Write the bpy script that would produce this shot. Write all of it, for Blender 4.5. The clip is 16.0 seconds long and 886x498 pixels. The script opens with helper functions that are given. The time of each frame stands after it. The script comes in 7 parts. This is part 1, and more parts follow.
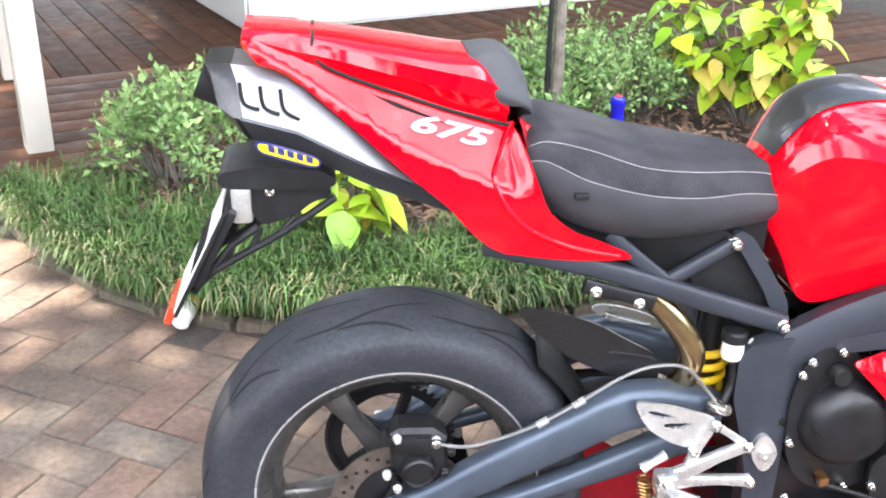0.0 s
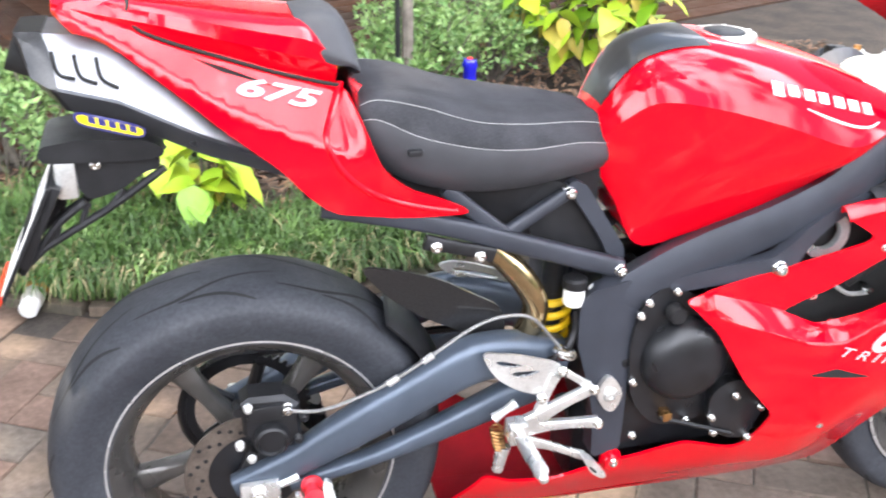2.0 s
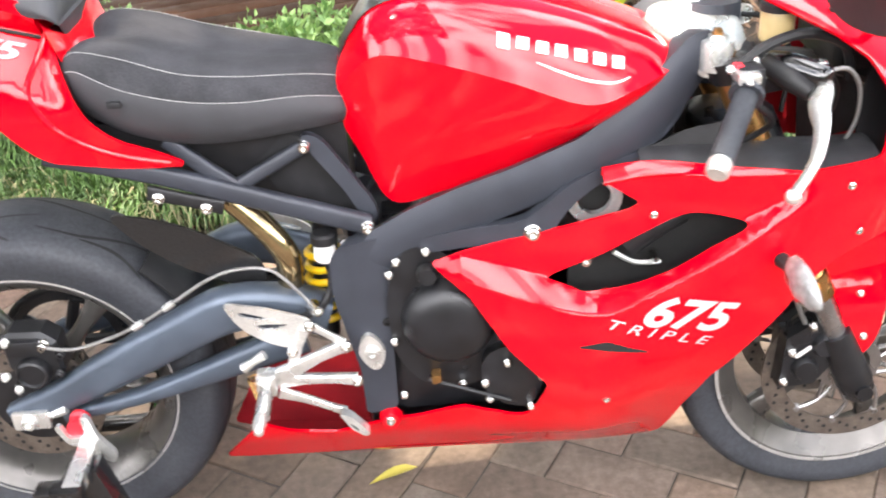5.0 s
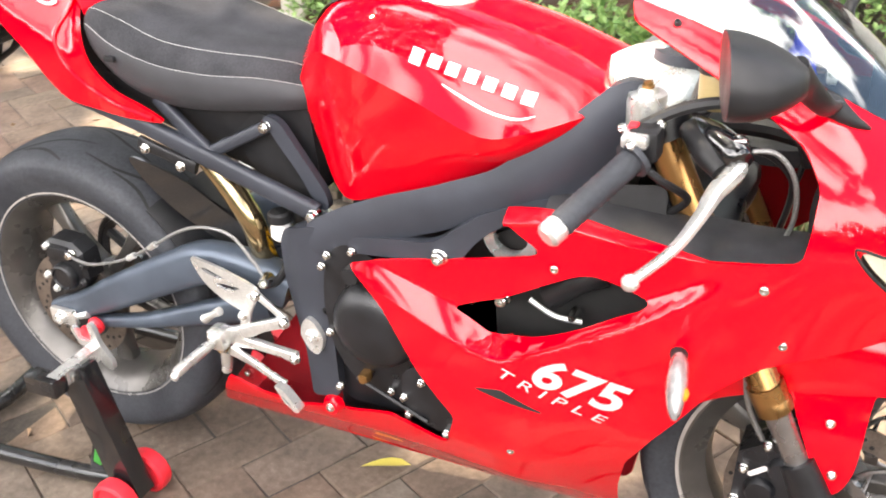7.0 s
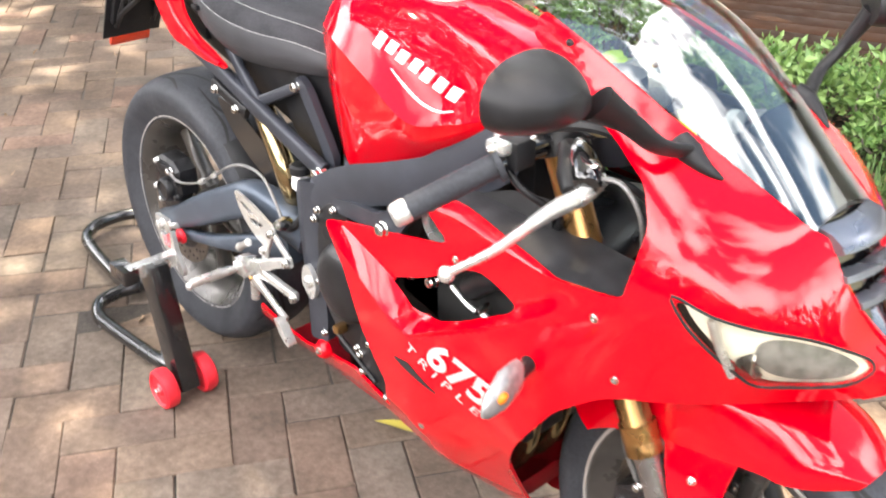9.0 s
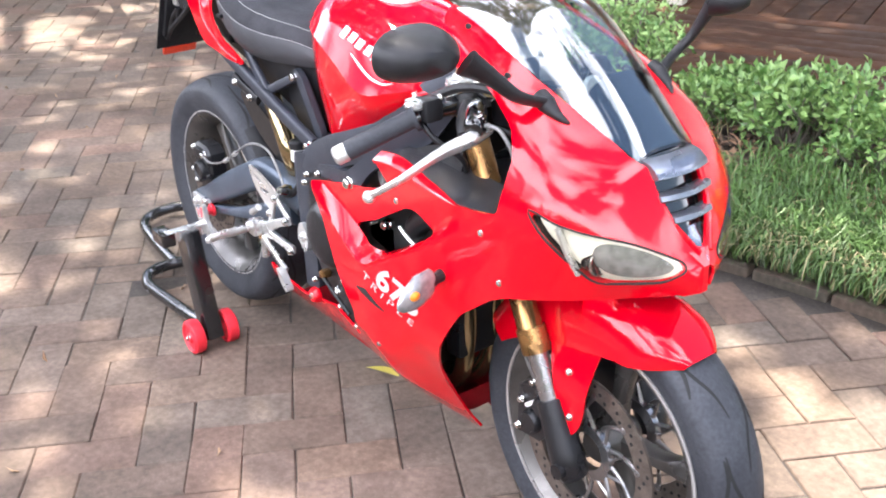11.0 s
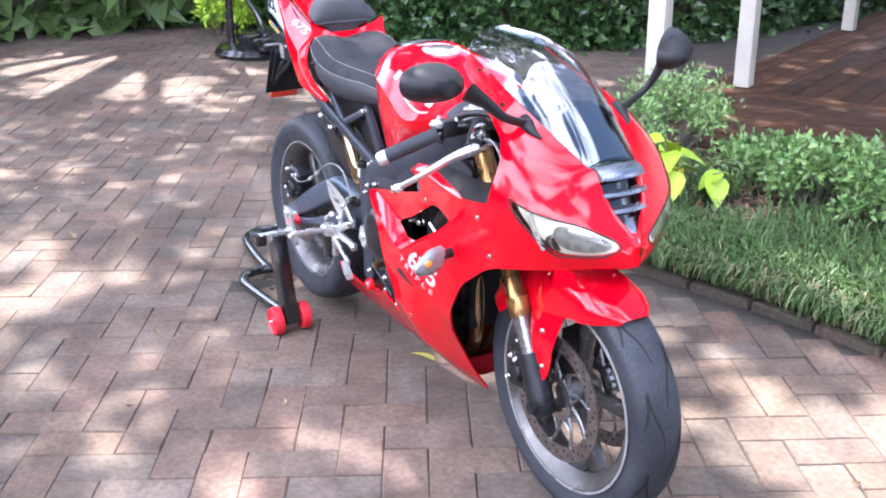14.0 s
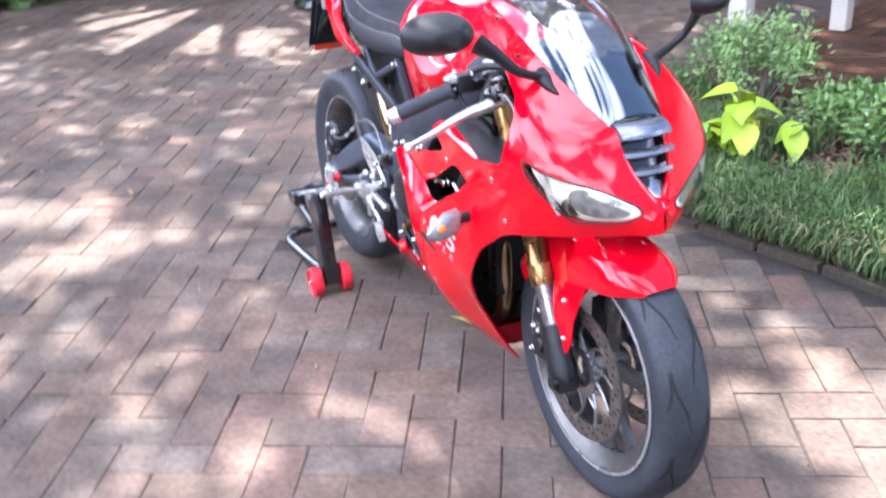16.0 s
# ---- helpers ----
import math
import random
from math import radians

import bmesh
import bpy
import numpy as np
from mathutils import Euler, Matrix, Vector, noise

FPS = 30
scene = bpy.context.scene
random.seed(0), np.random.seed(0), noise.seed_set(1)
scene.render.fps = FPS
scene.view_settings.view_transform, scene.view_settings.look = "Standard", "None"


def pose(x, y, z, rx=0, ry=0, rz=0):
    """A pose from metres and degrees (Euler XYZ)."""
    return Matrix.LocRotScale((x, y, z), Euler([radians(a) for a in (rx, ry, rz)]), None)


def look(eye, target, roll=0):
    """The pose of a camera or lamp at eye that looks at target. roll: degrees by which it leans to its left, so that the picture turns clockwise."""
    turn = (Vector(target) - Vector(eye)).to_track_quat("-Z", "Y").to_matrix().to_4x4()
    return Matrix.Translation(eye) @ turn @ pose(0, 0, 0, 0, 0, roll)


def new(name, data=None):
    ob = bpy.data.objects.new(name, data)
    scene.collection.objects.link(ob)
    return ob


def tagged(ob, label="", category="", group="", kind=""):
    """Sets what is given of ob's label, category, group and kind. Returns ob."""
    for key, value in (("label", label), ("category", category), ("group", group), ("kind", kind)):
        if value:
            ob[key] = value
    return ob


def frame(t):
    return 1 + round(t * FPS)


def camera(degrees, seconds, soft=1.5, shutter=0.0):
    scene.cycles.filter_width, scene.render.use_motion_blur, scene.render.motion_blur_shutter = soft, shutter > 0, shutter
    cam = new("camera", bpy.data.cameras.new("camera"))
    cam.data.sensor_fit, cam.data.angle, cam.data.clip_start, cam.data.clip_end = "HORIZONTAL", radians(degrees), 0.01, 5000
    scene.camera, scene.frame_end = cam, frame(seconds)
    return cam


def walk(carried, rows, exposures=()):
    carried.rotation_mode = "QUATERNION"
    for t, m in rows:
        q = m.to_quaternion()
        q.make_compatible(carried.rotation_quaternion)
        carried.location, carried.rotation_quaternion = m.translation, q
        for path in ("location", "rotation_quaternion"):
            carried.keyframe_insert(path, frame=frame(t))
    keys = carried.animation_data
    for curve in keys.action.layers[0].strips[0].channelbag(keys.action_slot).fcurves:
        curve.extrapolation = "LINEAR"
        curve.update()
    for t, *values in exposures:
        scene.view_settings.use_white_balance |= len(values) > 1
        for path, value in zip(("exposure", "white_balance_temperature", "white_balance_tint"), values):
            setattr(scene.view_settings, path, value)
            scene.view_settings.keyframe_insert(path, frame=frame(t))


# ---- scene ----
cam = camera(47.2, 16.0, soft=1.9, shutter=0.5)
# seconds, stops, kelvin, tint
EXPOSURES = [(0.0, 2.57, 6800, 11), (5.0, 2.64, 7500, 11), (7.5, 2.6, 8000, 11), (9.5, 2.56, 7600, 11), (12.0, 2.45, 6400, 17), (13.0, 2.44, 6300, 18), (13.6, 2.38, 6050, 18), (16.0, 2.37, 5900, 19)]
PATH = [
    (0.0, (-0.0993, -1.3965, 1.3906), (0.0685, -0.0430, 0.7663), 1.123),
    (0.5, (-0.0927, -1.3975, 1.3887), (0.0914, -0.0480, 0.7602), 0.976),
    (1.0, (-0.0810, -1.4030, 1.3816), (0.1354, -0.0730, 0.7227), 0.791),
    (1.5, (-0.0625, -1.4067, 1.3785), (0.2126, -0.0910, 0.7128), 0.695),
    (2.0, (-0.0487, -1.4116, 1.3768), (0.2961, -0.1094, 0.7171), 0.998),
    (2.5, (-0.0354, -1.4212, 1.3746), (0.3869, -0.1326, 0.7333), 0.623),
    (3.0, (0.0489, -1.4745, 1.3839), (0.4132, -0.1725, 0.7342), -1.421),
    (3.5, (0.1846, -1.5428, 1.3834), (0.4435, -0.2289, 0.7077), -1.664),
    (4.0, (0.3230, -1.5314, 1.3854), (0.5794, -0.2156, 0.7124), -1.746),
    (4.5, (0.4812, -1.4870, 1.3911), (0.5982, -0.1730, 0.6772), -3.923),
    (5.0, (0.6800, -1.4810, 1.3834), (0.6946, -0.1776, 0.6412), -3.394),
    (7.5, (1.5000, -1.1977, 1.3735), (0.8354, -0.0849, 0.6186), -2.961),
    (8.0, (1.5847, -1.0957, 1.3706), (0.8851, -0.0388, 0.5686), -2.190),
    (8.5, (1.7380, -1.0472, 1.3524), (0.9080, -0.0691, 0.5749), -0.635),
    (9.0, (1.9220, -1.0371, 1.3733), (0.9436, -0.1520, 0.6595), -0.243),
    (9.5, (2.0196, -1.0704, 1.3390), (1.0359, -0.2022, 0.6119), 0.249),
    (12.0, (2.7077, -1.2455, 1.4262), (1.5691, -0.4841, 0.8147), -1.601),
    (12.5, (2.8368, -1.3356, 1.4305), (1.7012, -0.5747, 0.8129), -0.356),
    (13.0, (2.9389, -1.3475, 1.4506), (1.7511, -0.6171, 0.8977), -1.271),
    (13.5, (3.0007, -1.3281, 1.4439), (1.7957, -0.6129, 0.9087), -0.462),
    (14.0, (3.0202, -1.3197, 1.4419), (1.8129, -0.6107, 0.9035), -0.506),
    (14.5, (3.0135, -1.3163, 1.4396), (1.8041, -0.6152, 0.8957), -0.234),
    (15.0, (2.9776, -1.3054, 1.4368), (1.7777, -0.6082, 0.8676), -0.799),
    (15.5, (2.9333, -1.2527, 1.4236), (1.6841, -0.6109, 0.8967), -5.083),
    (16.0, (2.9854, -1.0839, 1.4140), (1.7306, -0.5254, 0.8111), -2.766),
]
walk(cam, [(t, look(eye, target, roll)) for t, eye, target, roll in PATH], EXPOSURES)
CANOPY_GAP = -0.33

# ---- light ----
SUN_EL, SUN_AZ = 58.0, 285.0        # degrees; azimuth counted from +y towards +x
world = bpy.data.worlds.new("sky")
scene.world = world
world.use_nodes = True
wn = world.node_tree.nodes
sky = wn.new("ShaderNodeTexSky")
sky.sky_type, sky.sun_disc = 'NISHITA', False
sky.sun_elevation, sky.sun_rotation = radians(SUN_EL), radians(SUN_AZ)
sky.air_density, sky.dust_density, sky.ozone_density = 1.2, 1.0, 1.5
# broken white cloud, heavier to the south, as the paint and the screen mirror it
wl = world.node_tree.links
co, mp = wn.new("ShaderNodeTexCoord"), wn.new("ShaderNodeMapping")
mp.inputs["Scale"].default_value = (1.6, 1.6, 3.2)
cl, cr, cm = wn.new("ShaderNodeTexNoise"), wn.new("ShaderNodeMapRange"), wn.new("ShaderNodeMix")
cl.inputs["Scale"].default_value, cl.inputs["Detail"].default_value, cl.inputs["Roughness"].default_value = 1.15, 3.0, 0.5
cr.inputs[1].default_value, cr.inputs[2].default_value = 0.485, 0.605
sep, bank_mix = wn.new("ShaderNodeSeparateXYZ"), wn.new("ShaderNodeMath")
bank_mix.operation = 'MULTIPLY_ADD'
bank_mix.inputs[1].default_value = -0.07
wl.new(co.outputs["Generated"], sep.inputs[0]), wl.new(sep.outputs[1], bank_mix.inputs[0]), wl.new(cl.outputs[0], bank_mix.inputs[2])
cm.data_type = 'RGBA'
cm.inputs[7].default_value = (32.0, 34.0, 39.0, 1)
wl.new(co.outputs["Generated"], mp.inputs[0]), wl.new(mp.outputs[0], cl.inputs["Vector"]), wl.new(bank_mix.outputs[0], cr.inputs[0])
wl.new(cr.outputs[0], cm.inputs[0]), wl.new(sky.outputs[0], cm.inputs[6]), wl.new(cm.outputs[2], wn["Background"].inputs[0])
wn["Background"].inputs[1].default_value = 0.068
sun_dir = Vector((math.sin(radians(SUN_AZ)) * math.cos(radians(SUN_EL)), math.cos(radians(SUN_AZ)) * math.cos(radians(SUN_EL)), math.sin(radians(SUN_EL))))
sun = new("sun", bpy.data.lights.new("sun", 'SUN'))
sun.data.energy, sun.data.angle, sun.data.color = 5.0, radians(0.5), (1.0, 0.95, 0.86)
sun.matrix_world = look(sun_dir * 30, (0, 0, 0))

# ---- materials ----


def material(name, color, rough=0.5, metal=0.0, coat=0.0, noise_scale=0.0, vary=0.0, bump=0.0, bump_scale=200.0, vary_rough=0.0, second=None, fine=None, spec=0.5, transmission=0.0, sub=0.0, per_piece=0.0):
    """A Principled surface: two scales of colour variation, grain as bump, roughness wear."""
    m = bpy.data.materials.new(name)
    m.use_nodes = True
    nt = m.node_tree
    b = nt.nodes["Principled BSDF"]
    b.inputs["Base Color"].default_value = (*color, 1)
    b.inputs["Roughness"].default_value = rough
    b.inputs["Metallic"].default_value = metal
    b.inputs["Coat Weight"].default_value = coat
    b.inputs["Coat Roughness"].default_value = 0.03
    b.inputs["Specular IOR Level"].default_value = spec
    b.inputs["Transmission Weight"].default_value = transmission
    co = nt.nodes.new("ShaderNodeTexCoord")

    def tex(scale, detail=4.0):
        n = nt.nodes.new("ShaderNodeTexNoise")
        n.inputs["Scale"].default_value, n.inputs["Detail"].default_value = scale, detail
        nt.links.new(co.outputs["Object"], n.inputs["Vector"])
        return n
    out = None
    if vary or per_piece:
        mixer = nt.nodes.new("ShaderNodeMix")
        mixer.data_type = 'RGBA'
        dark = second or tuple(c * (1 - vary) for c in color)
        mixer.inputs[6].default_value, mixer.inputs[7].default_value = (*color, 1), (*dark, 1)
        ramp = nt.nodes.new("ShaderNodeMapRange")
        ramp.inputs[1].default_value, ramp.inputs[2].default_value = 0.35, 0.65
        if per_piece:
            info, geo = nt.nodes.new("ShaderNodeObjectInfo"), nt.nodes.new("ShaderNodeNewGeometry")
            add = nt.nodes.new("ShaderNodeMath")
            add.operation = 'ADD'
            nt.links.new(info.outputs["Random"], add.inputs[0])
            nt.links.new(geo.outputs["Random Per Island"], add.inputs[1])
            fr = nt.nodes.new("ShaderNodeMath")
            fr.operation = 'FRACT'
            nt.links.new(add.outputs[0], fr.inputs[0])
            blend = nt.nodes.new("ShaderNodeMix")
            blend.inputs[0].default_value = per_piece
            nt.links.new(tex(noise_scale or 10).outputs[0], blend.inputs[2])
            nt.links.new(fr.outputs[0], blend.inputs[3])
            nt.links.new(blend.outputs[0], ramp.inputs[0])
            ramp.inputs[1].default_value, ramp.inputs[2].default_value = 0.2, 0.8
        else:
            nt.links.new(tex(noise_scale).outputs[0], ramp.inputs[0])
        nt.links.new(ramp.outputs[0], mixer.inputs[0])
        out = mixer.outputs[2]
        if fine:
            speck = nt.nodes.new("ShaderNodeMix")
            speck.data_type, speck.blend_type = 'RGBA', 'MULTIPLY'
            speck.inputs[0].default_value = fine[1]
            nt.links.new(out, speck.inputs[6])
            nz = tex(fine[0], 6.0)
            rm = nt.nodes.new("ShaderNodeMapRange")
            rm.inputs[1].default_value, rm.inputs[2].default_value, rm.inputs[3].default_value, rm.inputs[4].default_value = 0.3, 0.7, 0.35, 1.25
            nt.links.new(nz.outputs[0], rm.inputs[0])
            nt.links.new(rm.outputs[0], speck.inputs[7])
            out = speck.outputs[2]
        nt.links.new(out, b.inputs["Base Color"])
    if bump:
        bn = nt.nodes.new("ShaderNodeBump")
        bn.inputs["Strength"].default_value, bn.inputs["Distance"].default_value = bump, 0.002
        nt.links.new(tex(bump_scale, 5.0).outputs[0], bn.inputs["Height"])
        nt.links.new(bn.outputs[0], b.inputs["Normal"])
    if vary_rough:
        r = nt.nodes.new("ShaderNodeMapRange")
        r.inputs[1].default_value, r.inputs[2].default_value = 0.3, 0.7
        r.inputs[3].default_value, r.inputs[4].default_value = max(rough - vary_rough, 0.02), min(rough + vary_rough, 1)
        nt.links.new(tex(14.0).outputs[0], r.inputs[0])
        nt.links.new(r.outputs[0], b.inputs["Roughness"])
    return m


RED = material("red_paint", (0.62, 0.001, 0.0095), 0.5, 0.0, 1.0, 3.0, 0.10, 0.0, spec=0.0)
RED.node_tree.nodes["Principled BSDF"].inputs["Coat IOR"].default_value = 1.46
# Matt, darker red for the fairing's inner faces and the belly floor.
RED_INNER = material("matt_dark_red", (0.26, 0.003, 0.008), 0.7, vary=0.3, noise_scale=12, bump=0.2, bump_scale=500, spec=0.15)
BLACK = material("black_plastic", (0.013, 0.013, 0.0145), 0.45, vary=0.4, noise_scale=30, bump=0.15, bump_scale=900, vary_rough=0.08, spec=0.28)
LEDGE = material("matt_black", (0.03, 0.03, 0.033), 0.36, vary=0.4, noise_scale=30, bump=0.3, bump_scale=900, vary_rough=0.08, spec=0.2)
GLOSS_BLACK = material("gloss_black", (0.008, 0.008, 0.009), 0.12, 0.0, 0.8, 8, 0.3, vary_rough=0.05)
ENGINE = material("engine_black", (0.013, 0.0135, 0.016), 0.36, 0.2, vary=0.5, noise_scale=20, bump=0.3, bump_scale=500, vary_rough=0.12)
SWING = material("swingarm_grey", (0.075, 0.095, 0.125), 0.4, 0.45, vary=0.25, noise_scale=12, bump=0.12, bump_scale=1200, vary_rough=0.06)
FRAME = material("frame_grey", (0.030, 0.034, 0.045), 0.5, 0.2, vary=0.25, noise_scale=12, bump=0.12, bump_scale=1200, vary_rough=0.06)
RUBBER = material("tyre_rubber", (0.024, 0.026, 0.032), 0.6, vary=0.45, noise_scale=9, fine=(160, 0.5), bump=0.35, bump_scale=600, vary_rough=0.1, spec=0.3, second=(0.038, 0.041, 0.048))
# Near-black for cut grooves, holes and gaps; their shade is in the colour.
RECESS_BLACK = material("recess_black", (0.006, 0.006, 0.006), 0.8, vary=0.4, noise_scale=60)
RIM = material("rim_bronze", (0.115, 0.108, 0.102), 0.3, 0.6, vary=0.3, noise_scale=20, bump=0.1, bump_scale=900, vary_rough=0.08)
BRIGHT = material("machined_lip", (0.50, 0.49, 0.48), 0.3, 0.6, vary=0.15, noise_scale=40, vary_rough=0.08)
ALU = material("alu_silver", (0.72, 0.72, 0.70), 0.3, 0.75, vary=0.2, noise_scale=30, fine=(300, 0.25), bump=0.15, bump_scale=700, vary_rough=0.08)
STANCHION = material("stanchion_steel", (0.33, 0.32, 0.32), 0.28, 0.9, vary=0.25, noise_scale=30, vary_rough=0.06)
CHROME = material("bolt_chrome", (0.66, 0.65, 0.63), 0.22, 1.0, vary=0.2, noise_scale=80)
DISC = material("disc_steel", (0.22, 0.185, 0.16), 0.38, 0.75, vary=0.35, noise_scale=40, fine=(400, 0.4), vary_rough=0.1)
SILENCER = material("silencer_titanium", (0.30, 0.305, 0.32), 0.36, 0.85, vary=0.15, noise_scale=15, bump=0.08, bump_scale=1500, vary_rough=0.06)
SLAT = material("slat_silver", (0.22, 0.235, 0.27), 0.28, 0.8, vary=0.15, noise_scale=30, vary_rough=0.06)
SILENCER_DARK = material("silencer_dark", (0.10, 0.105, 0.115), 0.35, 0.6, vary=0.25, noise_scale=12, vary_rough=0.08)
CARBON = material("carbon_weave", (0.012, 0.012, 0.013), 0.35, 0.1, 0.4, 300, 0.7, bump=0.2, bump_scale=500)
SEAT = material("seat_suede", (0.042, 0.042, 0.047), 0.9, vary=0.35, noise_scale=18, fine=(500, 0.5), bump=0.6, bump_scale=700, spec=0.2)
SEAT_SIDE = material("seat_vinyl", (0.032, 0.033, 0.038), 0.6, vary=0.25, noise_scale=14, bump=0.4, bump_scale=800)
STITCH = material("thread", (0.4, 0.4, 0.39), 0.7, vary=0.2, noise_scale=100)
GOLD = material("gold_fork", (0.38, 0.20, 0.075), 0.28, 0.85, vary=0.2, noise_scale=25, vary_rough=0.06)
PIPE = material("heated_pipe", (0.48, 0.36, 0.20), 0.2, 0.95, vary=0.45, noise_scale=18, vary_rough=0.06)
YELLOW = material("yellow_spring", (0.75, 0.47, 0.01), 0.4, vary=0.15, noise_scale=30)
SILVER_DECAL = material("silver_decal", (0.60, 0.585, 0.575), 0.35, 0.3, vary=0.08, noise_scale=30)
# Decal silver, greyed and pinked to include the sheen over the tail.
SILVER_SHEEN = material("sheen_toned_silver_decal", (0.36, 0.30, 0.31), 0.35, 0.4, vary=0.12, noise_scale=30)
WHITE_DECAL = material("white_decal", (0.66, 0.62, 0.60), 0.4, vary=0.06, noise_scale=30)
LABEL_YELLOW = material("label_yellow", (0.80, 0.58, 0.01), 0.35, vary=0.1, noise_scale=40)
LABEL_BLUE = material("label_blue", (0.02, 0.02, 0.12), 0.4, vary=0.1, noise_scale=40)
WHITE = material("white_plastic", (0.74, 0.73, 0.70), 0.5, vary=0.1, noise_scale=20)
STAND_BLACK = material("stand_black", (0.012, 0.012, 0.013), 0.22, 0.0, 0.5, 10, 0.4, bump=0.1, bump_scale=300, vary_rough=0.08)
STAND_RED = material("castor_red", (0.70, 0.02, 0.035), 0.42, vary=0.2, noise_scale=30, bump=0.1, bump_scale=300)
REFLECTOR = material("reflector_red", (0.62, 0.05, 0.02), 0.2, coat=0.6, vary=0.3, noise_scale=300)
GREEN_TAG = material("green_tag", (0.03, 0.25, 0.04), 0.4, vary=0.2, noise_scale=50)
BRAID = material("braided_hose", (0.28, 0.275, 0.27), 0.35, 0.7, vary=0.45, noise_scale=500, bump=0.5, bump_scale=900)
LAMP_INSIDE = material("lamp_reflector", (0.88, 0.85, 0.76), 0.35, 0.0, vary=0.2, noise_scale=14)
INDICATOR = material("indicator_lens", (0.30, 0.30, 0.30), 0.12, 0.3, 0.6, 60, 0.4, bump=0.4, bump_scale=160)
CUP = material("fluid_cup", (0.36, 0.27, 0.13), 0.3, vary=0.2, noise_scale=30)
AMBER = material("amber_bulb", (0.8, 0.22, 0.02), 0.3, vary=0.1, noise_scale=30)


def glass(name, tint, rough=0.02, mix=0.7, coat=1.0):
    """A thin pane: clear, with a gloss that grows towards grazing; mix is the gloss seen head on."""
    m = bpy.data.materials.new(name)
    m.use_nodes = True
    nt = m.node_tree
    nt.nodes.clear()
    o = nt.nodes.new("ShaderNodeOutputMaterial")
    t, g, mx, lw, pw, ad = (nt.nodes.new("ShaderNode" + k) for k in ("BsdfTransparent", "BsdfGlossy", "MixShader", "LayerWeight", "Math", "Math"))
    t.inputs[0].default_value = (*tint, 1)
    g.inputs[1].default_value = rough
    lw.inputs[0].default_value = 0.5
    pw.operation, ad.operation = 'POWER', 'MULTIPLY_ADD'
    pw.inputs[1].default_value = 4.0
    ad.inputs[1].default_value, ad.inputs[2].default_value = 1 - mix, mix
    nt.links.new(lw.outputs["Facing"], pw.inputs[0])
    nt.links.new(pw.outputs[0], ad.inputs[0])
    nt.links.new(ad.outputs[0], mx.inputs[0])
    nt.links.new(t.outputs[0], mx.inputs[1])
    nt.links.new(g.outputs[0], mx.inputs[2])
    nt.links.new(mx.outputs[0], o.inputs[0])
    return m


SCREEN = glass("tinted_screen", (0.74, 0.79, 0.79), 0.02, 0.16)
CLEAR = glass("clear_lens", (0.93, 0.92, 0.88), 0.03, 0.045)

def brick_material(name, stops):
    """Fired clay: each brick its own tone out of a row of tones, with grime in broad patches, pale lichen specks and a rough face."""
    m = material(name, stops[0], 0.88, bump=0.8, bump_scale=90, spec=0.25)
    nt = m.node_tree
    b = nt.nodes["Principled BSDF"]
    add = lambda kind: nt.nodes.new("ShaderNode" + kind)
    info, geo, total, part_of, ramp, co = add("ObjectInfo"), add("NewGeometry"), add("Math"), add("Math"), add("ValToRGB"), add("NewGeometry")
    part_of.operation = 'FRACT'
    nt.links.new(info.outputs["Random"], total.inputs[0]), nt.links.new(geo.outputs["Random Per Island"], total.inputs[1])
    nt.links.new(total.outputs[0], part_of.inputs[0]), nt.links.new(part_of.outputs[0], ramp.inputs[0])
    els = ramp.color_ramp.elements
    for k, c in enumerate(stops):
        e = els[k] if k < 2 else els.new(1.0)
        e.position, e.color = k / (len(stops) - 1), (*c, 1)
    out = ramp.outputs[0]
    for scale, detail, low, high, dark, light, weight in ((1.4, 3.0, 0.35, 0.65, 0.62, 1.12, 1.0), (9.0, 5.0, 0.35, 0.7, 0.78, 1.15, 1.0), (55.0, 6.0, 0.3, 0.72, 0.62, 1.22, 0.7), (260.0, 2.0, 0.62, 0.72, 1.0, 1.6, 0.6)):
        tex, rng_, mul = add("TexNoise"), add("MapRange"), add("Mix")
        tex.inputs["Scale"].default_value, tex.inputs["Detail"].default_value = scale, detail
        rng_.inputs[1].default_value, rng_.inputs[2].default_value, rng_.inputs[3].default_value, rng_.inputs[4].default_value = low, high, dark, light
        mul.data_type, mul.blend_type = 'RGBA', 'MULTIPLY'
        mul.inputs[0].default_value = weight
        nt.links.new(co.outputs["Position"], tex.inputs["Vector"]), nt.links.new(tex.outputs[0], rng_.inputs[0])
        nt.links.new(out, mul.inputs[6]), nt.links.new(rng_.outputs[0], mul.inputs[7])
        out = mul.outputs[2]
    nt.links.new(out, b.inputs["Base Color"])
    return m


BRICK = brick_material("clay_brick", [(0.148, 0.105, 0.080), (0.122, 0.097, 0.078), (0.166, 0.108, 0.082), (0.142, 0.116, 0.094), (0.168, 0.118, 0.086), (0.118, 0.088, 0.070)])
SAND = material("joint_sand", (0.060, 0.049, 0.040), 0.95, vary=0.5, noise_scale=8, fine=(120, 0.6), bump=0.8, bump_scale=200)
KERB = material("kerb_brick", (0.115, 0.083, 0.06), 0.9, vary=0.5, noise_scale=6, second=(0.07, 0.062, 0.045), fine=(60, 0.5), bump=0.8, bump_scale=100, per_piece=0.5)
SOIL = material("soil", (0.060, 0.042, 0.028), 0.95, vary=0.5, noise_scale=6, fine=(60, 0.6), bump=1.0, bump_scale=60)
MULCH = material("bark_chip", (0.20, 0.115, 0.07), 0.9, vary=0.6, noise_scale=20, per_piece=0.8, second=(0.07, 0.045, 0.03))
